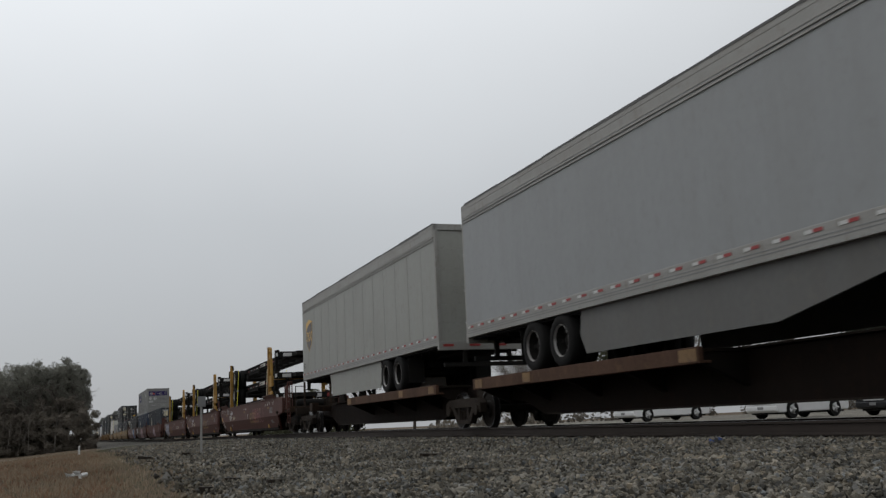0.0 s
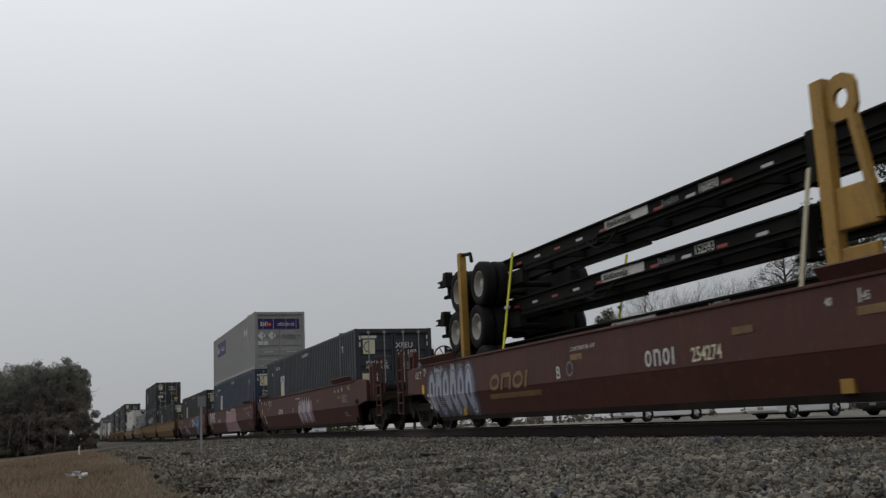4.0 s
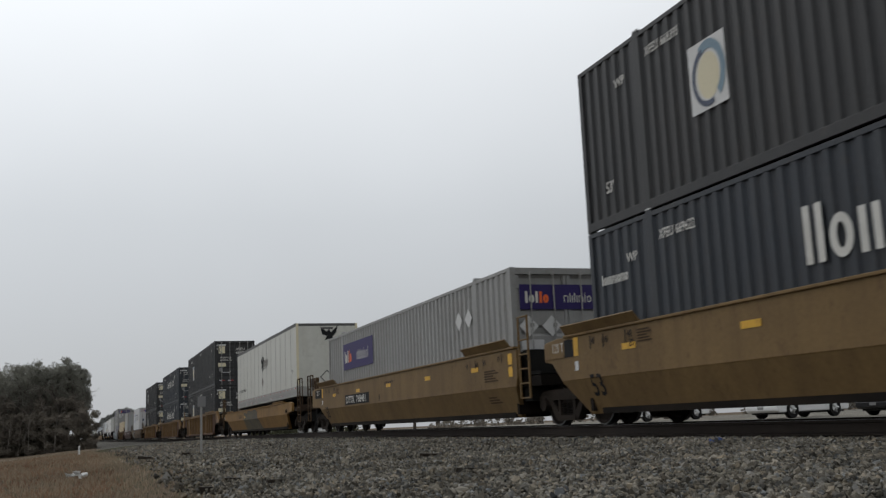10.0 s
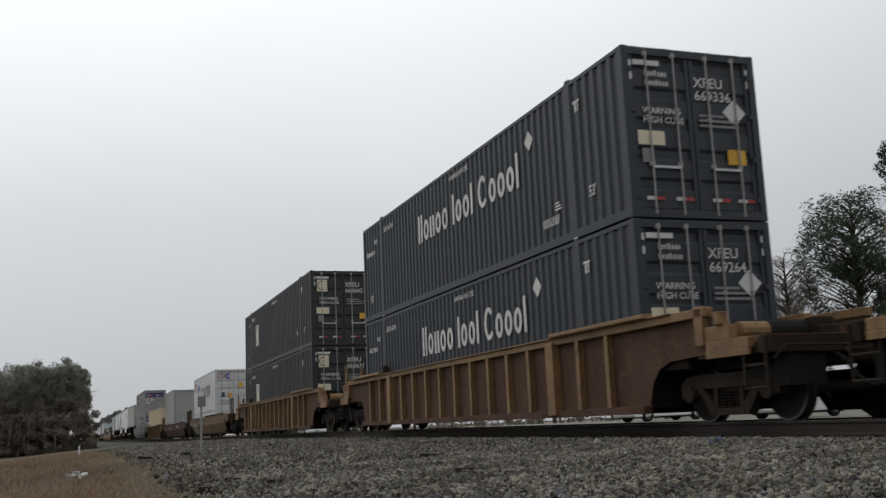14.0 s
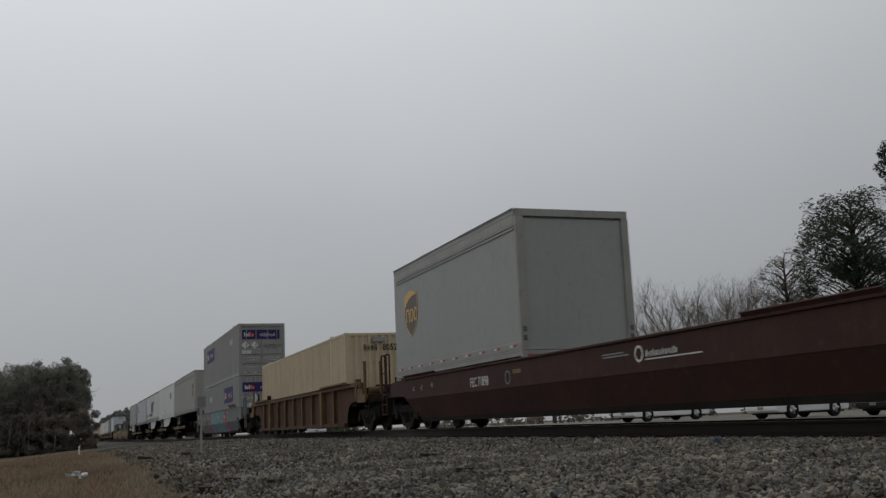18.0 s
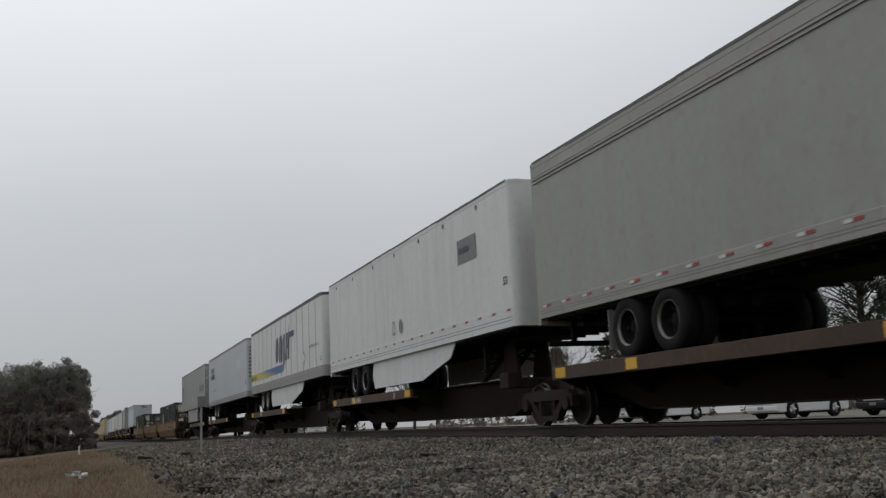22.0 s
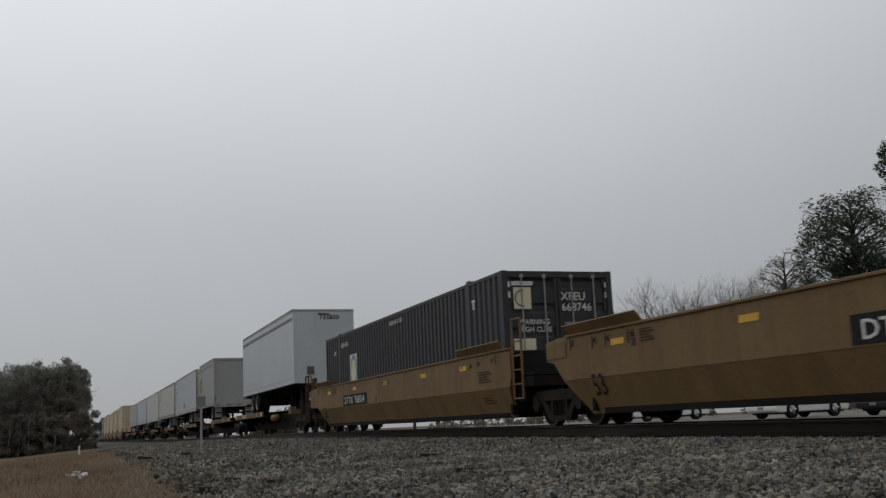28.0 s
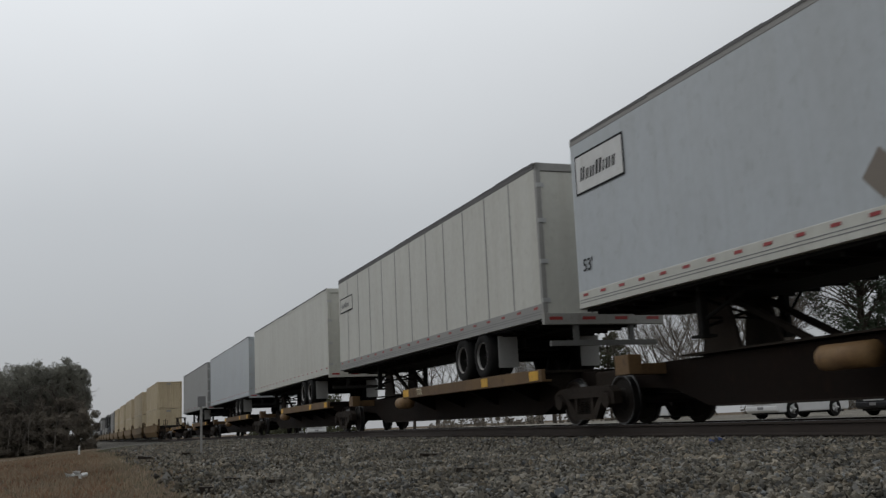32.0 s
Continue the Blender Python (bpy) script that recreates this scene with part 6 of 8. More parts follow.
for i in range(120):
    if tie_mesh is None:
        tie_mesh = part("tie", Shape().box(-1.3, 1.3, -0.11, 0.11, -0.36, -0.19), TIE, track, bevel=0.0)
        tie_mesh.matrix_basis = pose(TRACK_X, 2.0, 0)
        continue
    o = new("tie", tie_mesh.data)
    o.parent = track
    o.matrix_basis = pose(TRACK_X + rnd.uniform(-0.04, 0.04) + line_at(2.0 + 0.53 * i)[0], 2.0 + 0.53 * i, rnd.uniform(-0.01, 0.0) + line_at(2.0 + 0.53 * i)[1], 0, 0, rnd.uniform(-1, 1))
far_ties = Shape()
for i in range(360):
    dx, dz = line_at(65.6 + 0.53 * i)
    far_ties.box(TRACK_X - 1.3 + dx, TRACK_X + 1.3 + dx, 65.6 + 0.53 * i, 65.82 + 0.53 * i, -0.36 + dz, -0.19 + dz)
tagged(part("tie_row", far_ties, TIE, track), kind="stuff")


# ---- trees ----
def branch_tree(s, rnd, base, direction, length, radius, depth, tips, spread=0.6, n=6, lift=0.15):
    """Grows a limb and its boughs into the shape s; collects the tips."""
    p, d = Vector(base), Vector(direction).normalized()
    seg = 3 if depth > 1 else 2
    for k in range(seg):
        q = p + d * (length / seg)
        r0, r1 = radius * (1 - 0.45 * k / seg), radius * (1 - 0.45 * (k + 1) / seg)
        s.tube(p, q, r0, r1, n=n if depth > 1 else 3, caps=False)
        p = q
        if depth > 0 and k > 0 or depth > 0 and seg == 2:
            for _ in range(rnd.choice([1, 2, 2])):
                side = Vector((rnd.uniform(-1, 1), rnd.uniform(-1, 1), rnd.uniform(-0.3, 0.55)))
                nd = (d * (1 - spread) + side.normalized() * spread).normalized()
                branch_tree(s, rnd, p, nd, length * rnd.uniform(0.5, 0.75), r1 * 0.6, depth - 1, tips, spread, n, lift)
        d = (d + Vector((rnd.uniform(-0.42, 0.42), rnd.uniform(-0.42, 0.42), lift * 0.6))).normalized()
    if depth > 0:
        branch_tree(s, rnd, p, d, length * 0.6, radius * 0.5, depth - 1, tips, spread, n, lift)
    else:
        tips.append(p)


def bare_tree(x, y, height, seed, label="bare winter tree with fine grey branches"):
    depth = 4 if y < 90 else 3
    rnd = random.Random(seed)
    z = float(ground_height(x, y))
    root = tagged(new("tree"), label, "tree", "trees beyond the lot")
    root.matrix_basis = pose(x, y, z - 0.1)
    s, tips = Shape(), []
    trunk = Shape().tube((0, 0, 0), (0.05, 0, height * 0.28), height * 0.022, height * 0.016, n=8)
    part("trunk", trunk, BARK, root)
    for k in range(8):
        a = 2 * math.pi * k / 8 + rnd.uniform(-0.4, 0.4)
        branch_tree(s, rnd, (0.05, 0, height * rnd.uniform(0.2, 0.28)), (math.cos(a) * 1.1, math.sin(a) * 1.1, 1.0), height * 0.3, height * (0.009 if depth > 3 else 0.011), depth, tips, 0.5, 3)
    part("crown", s, TWIG, root)
    return root


def leaf_cloud(clumps, rnd, per, leaf, flat=0.8):
    """Many small leaf sprays round the clumps (centre, radius), as separate little faces."""
    s = Shape()
    for c, r in clumps:
        for _ in range(per):
            d = Vector((rnd.gauss(0, 1), rnd.gauss(0, 1), rnd.gauss(0, flat)))
            p = Vector(c) + d.normalized() * r * rnd.uniform(0.35, 1.0)
            u = Vector((rnd.gauss(0, 1), rnd.gauss(0, 1), rnd.gauss(0, 1))).normalized() * leaf * rnd.uniform(0.6, 1.4)
            w = u.orthogonal().normalized() * leaf * rnd.uniform(0.3, 0.7)
            s.add([p - u * 0.5, p + w * 0.5, p + u * 0.6, p - w * 0.5], [(0, 1, 2, 3)])
    return s


def pine_tree(x, y, height, seed, crown0=0.35, width=0.22, mat=PINE, per=130, leaf=0.5, group="trees beyond the lot", label="tall dark pine with a loose irregular crown", clump=15):
    rnd = random.Random(seed)
    z = float(ground_height(x, y))
    root = tagged(new("tree"), label, "tree", group)
    root.matrix_basis = pose(x, y, z - 0.1)
    trunk = Shape().tube((0, 0, 0), (rnd.uniform(-.2, .2), 0, height * 0.55), height * 0.016, height * 0.011, n=8, caps=False).tube((0.0, 0, height * 0.54), (rnd.uniform(-.3, .3), 0.1, height * 0.95), height * 0.011, height * 0.003, n=7)
    part("trunk", trunk, BARK, root)
    limbs, clumps = Shape(), []
    for i in range(clump):
        t = crown0 + (1 - crown0) * (i + rnd.uniform(0, 0.8)) / clump
        shape = math.sin(math.pi * min(1, 0.18 + 0.8 * (t - crown0) / (1 - crown0))) ** 0.7
        a = i * 2.4 + rnd.uniform(-0.5, 0.5)
        d = height * width * shape * rnd.uniform(0.45, 1.05)
        tip = (d * math.cos(a), d * math.sin(a), height * t + d * 0.2)
        limbs.tube((0, 0, height * t - d * 0.15), tip, height * 0.005, height * 0.0015, n=5, caps=False)
        clumps.append((tip, height * rnd.uniform(0.05, 0.085)))
        clumps.append((tuple(0.6 * c for c in tip[:2]) + (tip[2] + rnd.uniform(-.02, .04) * height,), height * rnd.uniform(0.045, 0.075)))
    part("limbs", limbs, BARK, root)
    part("crown", leaf_cloud(clumps, rnd, per, leaf), mat, root)
    return root


def broad_pine(x, y, height, radius, low, seed, per=170, leaf=0.25, count=170, mat=None, group="trees beyond the lot", label="big dark pine with a wide rounded crown", fat=1.0):
    """A pine with a wide, round, clumpy crown on forking limbs."""
    rnd = random.Random(seed)
    root = tagged(new("tree"), label, "tree", group)
    root.matrix_basis = pose(x, y, float(ground_height(x, y)) - 0.1)
    mid = (low + height) / 2
    trunk = Shape().tube((0, 0, 0), (0.15, 0, low), height * 0.022, height * 0.017, n=10, caps=False).tube((0.15, 0, low - 0.05), (0.28, 0.05, mid), height * 0.017, height * 0.011, n=8, caps=False).tube((0.28, 0.05, mid - 0.05), (0.35, 0.1, height * 0.95), height * 0.011, height * 0.003, n=7, caps=False)
    part("trunk", trunk, BARK, root)
    limbs, clumps = Shape(), []
    for i in range(count):
        z = 1 - 2 * (i + 0.5) / count
        a = i * 2.39996 + rnd.uniform(-0.3, 0.3)
        k = rnd.uniform(0.7, 1.0) if rnd.random() < 0.8 else rnd.uniform(0.15, 0.5)
        if z < -0.3 and rnd.random() < 0.45:
            continue
        q = math.sqrt(max(0.0, 1 - z * z)) * radius * k
        tip = Vector((q * math.cos(a), q * math.sin(a), mid + z * k * (height - low) / 2))
        zf = max(low * 0.7, min(height * 0.93, tip.z - q * rnd.uniform(0.35, 0.9)))
        fork = Vector((0.15 + 0.2 * zf / height, 0.08 * zf / height, zf))
        knee = fork.lerp(tip, 0.5) + Vector((rnd.uniform(-0.1, 0.1) * radius, rnd.uniform(-0.1, 0.1) * radius, 0.06 * radius))
        limbs.tube(fork, knee, height * 0.004, height * 0.0026, n=5, caps=False).tube(knee, tip, height * 0.0026, height * 0.0009, n=4, caps=False)
        clumps.append((tip, radius * fat * rnd.uniform(0.13, 0.22)))
    part("limb_fork", limbs, BARK, root)
    part("crown", leaf_cloud(clumps, rnd, per, leaf, 0.85), mat or PINE, root)
    return root


# ---- the train, front to rear ----
# trailers on flat spine cars at the head
c = spine_car(13.2, False, "grimy brown spine car carrying a trailer", edge=CAR_RUST)
t = trailer(BLUE_GREY_TRAILER, "dull blue-grey van trailer with a long side skirt", 13.18, skirt="long", skirt_paint=SKIRT_GREY, doors="swing", slide=3.5, band="pale", tape_step=0.58, rail=RAIL_PALE)
c = spine_car(31.0, True, "grimy brown spine car carrying a trailer", far_end=True, edge=CAR_RUST)
t = trailer(GREEN_GREY_TRAILER, "grey-green van trailer with brown shield emblem and side skirt", 31.25, front_near=False, skirt="square", doors="roll", seams=14, slide=3.5, tape_step=0.6, band="pale", rail=RAIL_PALE)
m = trailer_marks(t)
shield(m, "side", 0.85, 2.0, 1.08, 1.25, SHIELD_GOLD)
m.text("side", 0.35, 1.42, 0.2, "53", PAINT_BLACK)

# oxide brown three-well car with stacked chassis
for i, (o, ch) in enumerate(((52.7, "A"), (72.5, "C"), (92.3, "B"))):
    c = well_car(CAR_BROWN, "oxide brown well car with faded lettering and graffiti", o, near_end=i == 0, far_end=i == 2)
    m = well_marks(c)
    last = i == 2
    side_codes(m, PAINT_WHITE, "")
    m.text("side", 7.6 if last else 9.35, 0.85, 0.22, ch, PAINT_WHITE)
    m.glyphs("side", 10.68 if last else 3.03, 0.86, 0.25, "OnO|", PAINT_WHITE, gap=0.25, low=1.0, wide=0.75, pen=0.2)
    m.text("side", 11.92 if last else 4.32, 0.86, 0.2, "254274", CREAM_LOGO, squeeze=0.85)
    e0 = 4.3 if last else 10.0
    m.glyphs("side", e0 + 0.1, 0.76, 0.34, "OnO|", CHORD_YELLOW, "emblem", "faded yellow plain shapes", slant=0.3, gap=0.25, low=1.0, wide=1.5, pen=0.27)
    m.poly("side", [[(e0, 0.6), (e0 + 2.5, 0.6), (e0 + 2.57, 0.7), (e0 + 0.04, 0.7)]], CHORD_YELLOW, "emblem")
    m.disc("side", 8.15 if last else 8.7, 1.0, 0.13, PAINT_GREY, "emblem", inner=0.1)
    if last:
        for j in range(6):
            u, r_ = 0.72 + 0.5 * j, 0.5 + 0.05 * (j % 2)
            m.disc("side", u, 0.86, r_ + 0.08, GRAF_SLATE, "graffiti", "dark slate shadow of a spray-painted bubble", rx=0.66, lift=0.004 + 0.0003 * j)
        for j in range(6):
            u, r_ = 0.72 + 0.5 * j, 0.5 + 0.05 * (j % 2)
            m.disc("side", u, 0.88, r_, GRAF_LILAC, "graffiti", "pale lilac spray-painted bubble", rx=0.5, lift=0.007 + 0.0003 * j)
            m.disc("side", u, 0.98 - 0.12 * (j % 2), 0.17, GRAF_SLATE, "graffiti", "", rx=0.42, lift=0.0105)
        m.stroke([[(0.72 + 0.5 * j + 0.24 * math.cos(k * 0.5), 0.88 + 0.48 * math.sin(k * 0.5)) for k in range(14)] for j in range(6)], GRAF_SLATE, 0.028, label="dark spray-painted outline")
    if not last:
        m.poly("side", [[(3.3, 1.18), (3.42, 1.34), (3.5, 1.22), (3.64, 1.38), (3.76, 1.24), (3.95, 1.42), (4.02, 1.26), (4.2, 1.36), (4.15, 1.18), (3.7, 1.14)], [(3.5, 0.62), (3.62, 0.66), (3.72, 0.36)]], GRAF_WHITE, "graffiti", "white spray-painted crown and smear")
    if i == 0:
        m.stroke([[(11.3 + 0.16 * k, 1.0 + 0.28 * math.sin(k * 1.7)) for k in range(12)], [(11.5, 1.2), (11.3, 0.7), (11.8, 0.6), (12.1, 0.9), (11.7, 1.25)]], PAINT_RED, 0.03, label="red spray-painted scrawl")
        m.stroke([[(11.0 + 0.1 * k + 0.3 * math.cos(k * 0.9), 0.92 + 0.34 * math.sin(k * 0.9)) for k in range(30)]], GRAF_PINK, 0.035, label="dull pink spray-painted loops")
    m.rect("side", -0.05, 0.88, 0.17, 0.22, YELLOW, "plate", "yellow reflector plate")
    for u in (1.7, 8.19, 12.9, 15.2):
        m.rect("side", u, 1.14, 0.44, 0.1, CHORD_YELLOW, "plate", "dirty yellow reflector plate")
    if i == 1:
        q = random.Random(8)
        m.stroke([[(10.0 + 0.55 * j + q.uniform(-.2, .2), q.uniform(0.95, 1.4)), (10.2 + 0.55 * j, q.uniform(0.6, 1.2)), (10.5 + 0.55 * j, q.uniform(0.9, 1.35)), (10.3 + 0.55 * j, q.uniform(0.35, 0.8))] for j in range(6)], DIAMOND_BROWN, 0.025, label="thin pale spray-painted scrawl")
        m.stroke([[(14.9, 1.3), (15.3, 1.35), (15.2, 1.15), (15.0, 1.1)], [(14.4, 1.1), (14.7, 1.32)]], CHORD_YELLOW, 0.07, label="yellow spray-painted scrawl")
    rack(o - 6.1, True, "yellow steel chassis rack with round holes")
    rack(o + 6.25, False, "slim yellow steel chassis rack post")
    for k, (z, num) in enumerate(((1.57, "148213"), (2.5, "152593" if i else "140552"), (3.43, "160890" if i else "137710"))):
        chassis(o + (0.1 if k != 1 else 0.35), z - 0.05, "black container chassis stacked on others in a rack", num, i * 3 + k)
    strap = thing("ratchet_strap", "white webbing strap by the chassis rack", "strap", "straps on the racks", o - 5.25, 0.0)
    part("webbing", Shape().prism([(-0.03, 1.58), (0.03, 1.58), (-0.32, 3.0), (-0.38, 3.0)], -1.33, -1.31, "x"), CREAM_LOGO, strap)
    for x in (-1.33, 1.31):
        strap = thing("ratchet_strap", "bright yellow webbing strap over stacked chassis", "strap", "straps on the racks", o + 4.0, 0.0)
        part("webbing", Shape().prism([(-0.04, 1.58), (0.04, 1.58), (-0.7, 3.5), (-0.78, 3.5)], x, x + 0.02, "x"), STRAP, strap)
        part("buckle", Shape().box(x - 0.03, x + 0.03, -0.42, -0.26, 2.4, 2.46), ALUMINIUM, strap)

# oxide brown three-well car with dark containers
for i, o in enumerate((116.4, 136.2, 156.1)):
    c = well_car(CAR_BROWN, "oxide brown well car with spray-painted graffiti", o, near_end=i == 0, far_end=i == 2)
    m = well_marks(c)
    side_codes(m, CREAM_LOGO, "ACB"[i], big=0.82)
    m.text("side", 4.52, 0.85, 0.18, "FEC 55416", PAINT_WHITE, squeeze=0.85)
    m.rect("side", -0.75, 1.22, 0.4, 0.26, CAR_ORANGE, "plate", "faded orange panel")
    m.rect("side", 0.3, 0.92, 0.16, 0.24, YELLOW, "plate", "yellow reflector plate")
    for u in (1.75, 8.55, 11.9, 15.1):
        m.rect("side", u, 1.08, 0.44, 0.1, CAR_ORANGE, "plate", "faded orange reflector plate")
    if i == 1:
        m.stroke([[(0.55, 1.5), (0.75, 0.95)], [(0.55, 1.48), (0.95, 1.42), (0.7, 1.2)], [(1.1, 1.0), (1.25, 1.45), (1.45, 0.95)], [(1.15, 1.2), (1.4, 1.18)], [(1.65, 0.95), (1.75, 1.5), (1.95, 1.2), (2.15, 1.5), (2.25, 0.95)],
                  [(2.9, 1.45), (2.55, 1.4), (2.6, 1.2), (2.9, 1.1), (2.85, 0.95), (2.5, 0.95)]], GRAF_WHITE, 0.13, label="fat white spray-painted scrawl")
        m.poly("side", [[(7.6, 0.25), (8.2, 1.45), (9.3, 1.3), (10.4, 1.5), (11.6, 1.4), (12.3, 0.3)]], GRAF_PINK, "graffiti", "large dusty pink spray-painted block", 0.007)
        m.stroke([[(7.6, 0.26), (8.2, 1.45), (9.3, 1.3), (10.4, 1.5), (11.6, 1.4), (12.3, 0.3), (7.6, 0.26)], [(8.5, 0.35), (8.8, 1.2), (9.2, 0.4)], [(9.6, 0.4), (9.7, 1.25), (10.2, 0.9), (9.7, 0.75)], [(10.7, 0.4), (10.8, 1.3)], [(11.3, 1.2), (11.1, 0.7), (11.7, 0.4)]], GRAF_WHITE, 0.05, label="white spray-painted outline")
    elif i == 2:
        m.stroke([[(4.75, 0.4), (4.95, 0.78), (5.2, 0.7), (4.9, 0.58)], [(5.2, 0.4), (5.45, 0.78), (5.6, 0.4)], [(5.7, 0.4), (5.8, 0.76), (6.0, 0.55), (6.15, 0.78), (6.25, 0.4)], [(6.9, 0.78), (6.5, 0.74), (6.6, 0.56), (6.95, 0.5), (6.6, 0.38), (7.35, 0.42)]], GRAF_WHITE, 0.075, label="white spray-painted scrawl")
        m.stroke([[(9.85, 0.9), (9.78, 1.35), (10.1, 1.32), (9.85, 1.15), (10.15, 1.0), (9.85, 0.88)], [(10.25, 0.88), (10.42, 1.35), (10.58, 0.88)], [(10.7, 0.9), (10.78, 1.38), (10.95, 1.08), (11.1, 1.42), (11.16, 0.92)], [(11.7, 1.4), (11.42, 1.42), (11.32, 1.0), (11.75, 0.98)]], GRAF_WHITE, 0.1, label="fat white spray-painted scrawl")
        blue = [(11.86, 0.27), (12.0, 0.6), (12.28, 0.9), (12.05, 1.0), (12.1, 1.48), (13.95, 1.5), (14.2, 1.1), (14.0, 0.82), (14.3, 0.62), (14.5, 0.27)]
        m.poly("side", [blue], GRAF_BLUE, "graffiti", "blue spray-painted block lettering", 0.007)
        m.stroke([blue + blue[:1]] + [[(12.25 + 0.33 * j, 1.46), (12.38 + 0.3 * j, 0.98), (12.34 + 0.3 * j, 0.75), (12.15 + 0.42 * j, 0.29)] for j in range(1, 5)] + [[(12.4, 0.93), (13.6, 1.0)]], GRAF_WHITE, 0.045, label="white spray-painted outline")
    else:
        for j in range(6):
            m.disc("side", 8.9 + 0.42 * j, 0.8, 0.42, GRAF_PINK if j % 2 else GRAF_LILAC, "graffiti", "pale pink spray-painted bubble", rx=0.55, lift=0.005 + 0.0004 * j)
        m.stroke([[(9.0 + 0.4 * j, 0.85), (9.1 + 0.4 * j, 1.3), (9.25 + 0.4 * j, 0.9)] for j in range(5)], GRAF_WHITE, 0.06, label="white spray-painted scrawl")
b = container(BOX_NAVY, "dark blue-grey 53-foot container with ribbed walls", 116.4, 0.35)
dark_box_marks(b, "669102", "moon")
b = container(BOX_BLUE, "navy blue 53-foot container in a well", 136.1, 0.35)
dark_box_marks(b, "669595", "moon")
b = container(BOX_GREY, "light grey 53-foot container stacked on a blue one", 136.1, 3.26)
purple_marks(b)
b = container(BOX_BLACK, "near-black 53-foot container with ribbed walls", 156.25, 0.35)
dark_box_marks(b, "668352", "moon")

# tan three-well car
for i, o in enumerate((180.1, 199.9, 219.5)):
    c = well_car(CAR_TAN, "weathered tan well car", o, near_end=i == 0, far_end=i == 2)
    m = well_marks(c)
    side_codes(m, PAINT_BLACK, "BCA"[i], tag=END_TAN, load="", big=0.82)
    m.rect("side", -0.72, 1.2, 1.05, 0.3, PAINT_BLACK, "plate", "dark load plate")
    m.text("side", -0.5, 1.31, 0.16, "125 T", PAINT_WHITE, squeeze=0.85, lift=0.012)
    m.rect("side", 0.34, 1.2, 0.17, 0.32, YELLOW, "plate", "yellow reflector plate")
    m.rect("side", 0.36, 0.95, 0.13, 0.16, TAPE_WHITE, "plate", "white plate")
    if i == 2:
        m.rect("side", 3.68, 0.85, 2.9, 0.31, PAINT_BLACK, "plate", "dark number plate")
        m.text("side", 3.82, 0.9, 0.22, "DTTX  768481", PAINT_WHITE, squeeze=1.27, lift=0.012)
    for u, v in ((2.0, 1.18), (5.1, 1.2), (8.4, 1.2), (11.8, 1.2), (15.0, 1.2)):
        m.rect("side", u, v, 0.42, 0.1, YELLOW, "plate", "yellow reflector plate")
    m.rect("side", 17.05, 1.24, 0.2, 0.22, YELLOW, "plate", "yellow reflector plate")
    m.rect("side", 17.05, 1.0, 0.2, 0.2, YELLOW, "plate", "yellow reflector plate")
b = container(BOX_BLACK, "near-black 53-foot container with ribbed walls", 180.15, 0.35)
dark_box_marks(b, "668085", "moon")
b = container(BOX_NAVY, "dark blue-grey 53-foot container with tall white letter bars", 199.9, 0.35)
dark_box_marks(b, "669622", "name")
b = container(BOX_BLACK, "near-black 53-foot container stacked on another", 199.9, 3.26)
dark_box_marks(b, "668395", "moon")
b = container(BOX_GREY, "light grey 53-foot container with purple sign panels", 219.5, 0.35)
purple_marks(b)

# orange-tan single well car with a white trailer
c = well_car(CAR_ORANGE, "faded orange-tan well car with dark graffiti", 243.4, near_end=True, far_end=True, top=1.27)
m = well_marks(c)
m.text("side", 4.47, 0.9, 0.17, "FEC 70634", PAINT_BLACK, squeeze=0.9)
q = random.Random(12)
zeb = [(6.2, 0.24), (6.15, 0.8), (6.3, 1.15), (7.2, 1.05), (7.6, 1.2), (8.6, 1.15), (9.4, 1.2), (10.2, 1.14), (10.3, 0.85), (10.7, 0.5), (11.3, 0.24)]
m.poly("side", [zeb], GRAF_OLIVE, "graffiti", "dull grey-olive spray-painted block", 0.005)
for j in range(9):
    x0, bend = 6.5 + 0.46 * j, q.uniform(-0.3, 0.3)
    m.stroke([[(x0 + bend * math.sin(k * 0.9) + 0.07 * k, 1.1 - 0.1 * k) for k in range(9)]], GRAF_DARK, q.uniform(0.03, 0.07), label="dark spray-painted stroke")
m.stroke([zeb], GRAF_DARK, 0.04, label="dark spray-painted outline")
m.rect("side", 6.32, 0.88, 0.36, 0.1, YELLOW, "plate", "yellow reflector plate")
m.rect("side", -1.15, 0.95, 0.14, 0.2, TAPE_WHITE, "plate", "white plate")
t = trailer(CREAM_TRAILER, "off-white van trailer with black bird emblem, sunk in a well car", 241.3, length=16.1, base=0.47, seams=14, low=True, body=(1.0, 3.95), cap=TRIM_DARK, rail=RAIL_PALE, round_nose=False, sill=0.4)
m = trailer_marks(t, 16.1)
m.glyphs("side", 8.42, 2.7, 0.32, "nn|On", SHIELD_BROWN, "emblem", "dark brown plain shapes", gap=0.13, slant=0.12, low=1.0, wide=0.72, pen=0.2)
m.bars("side", 8.5, 2.6, 0.07, [0.6] * 16, PAINT_GREY, gap=0.2)
m.poly("side", [[(7.72, 2.98), (7.8, 3.1), (7.95, 3.12), (8.02, 3.3), (8.12, 3.18), (8.16, 3.0), (8.3, 3.14), (8.52, 3.24), (8.46, 3.0), (8.38, 2.86), (8.3, 2.74), (8.38, 2.6), (8.28, 2.52), (8.2, 2.62), (8.14, 2.46), (8.06, 2.5), (8.1, 2.68), (7.98, 2.72), (7.88, 2.62), (7.84, 2.74), (7.94, 2.86), (7.84, 2.92)]], PAINT_BLACK, "emblem", "black bird emblem")
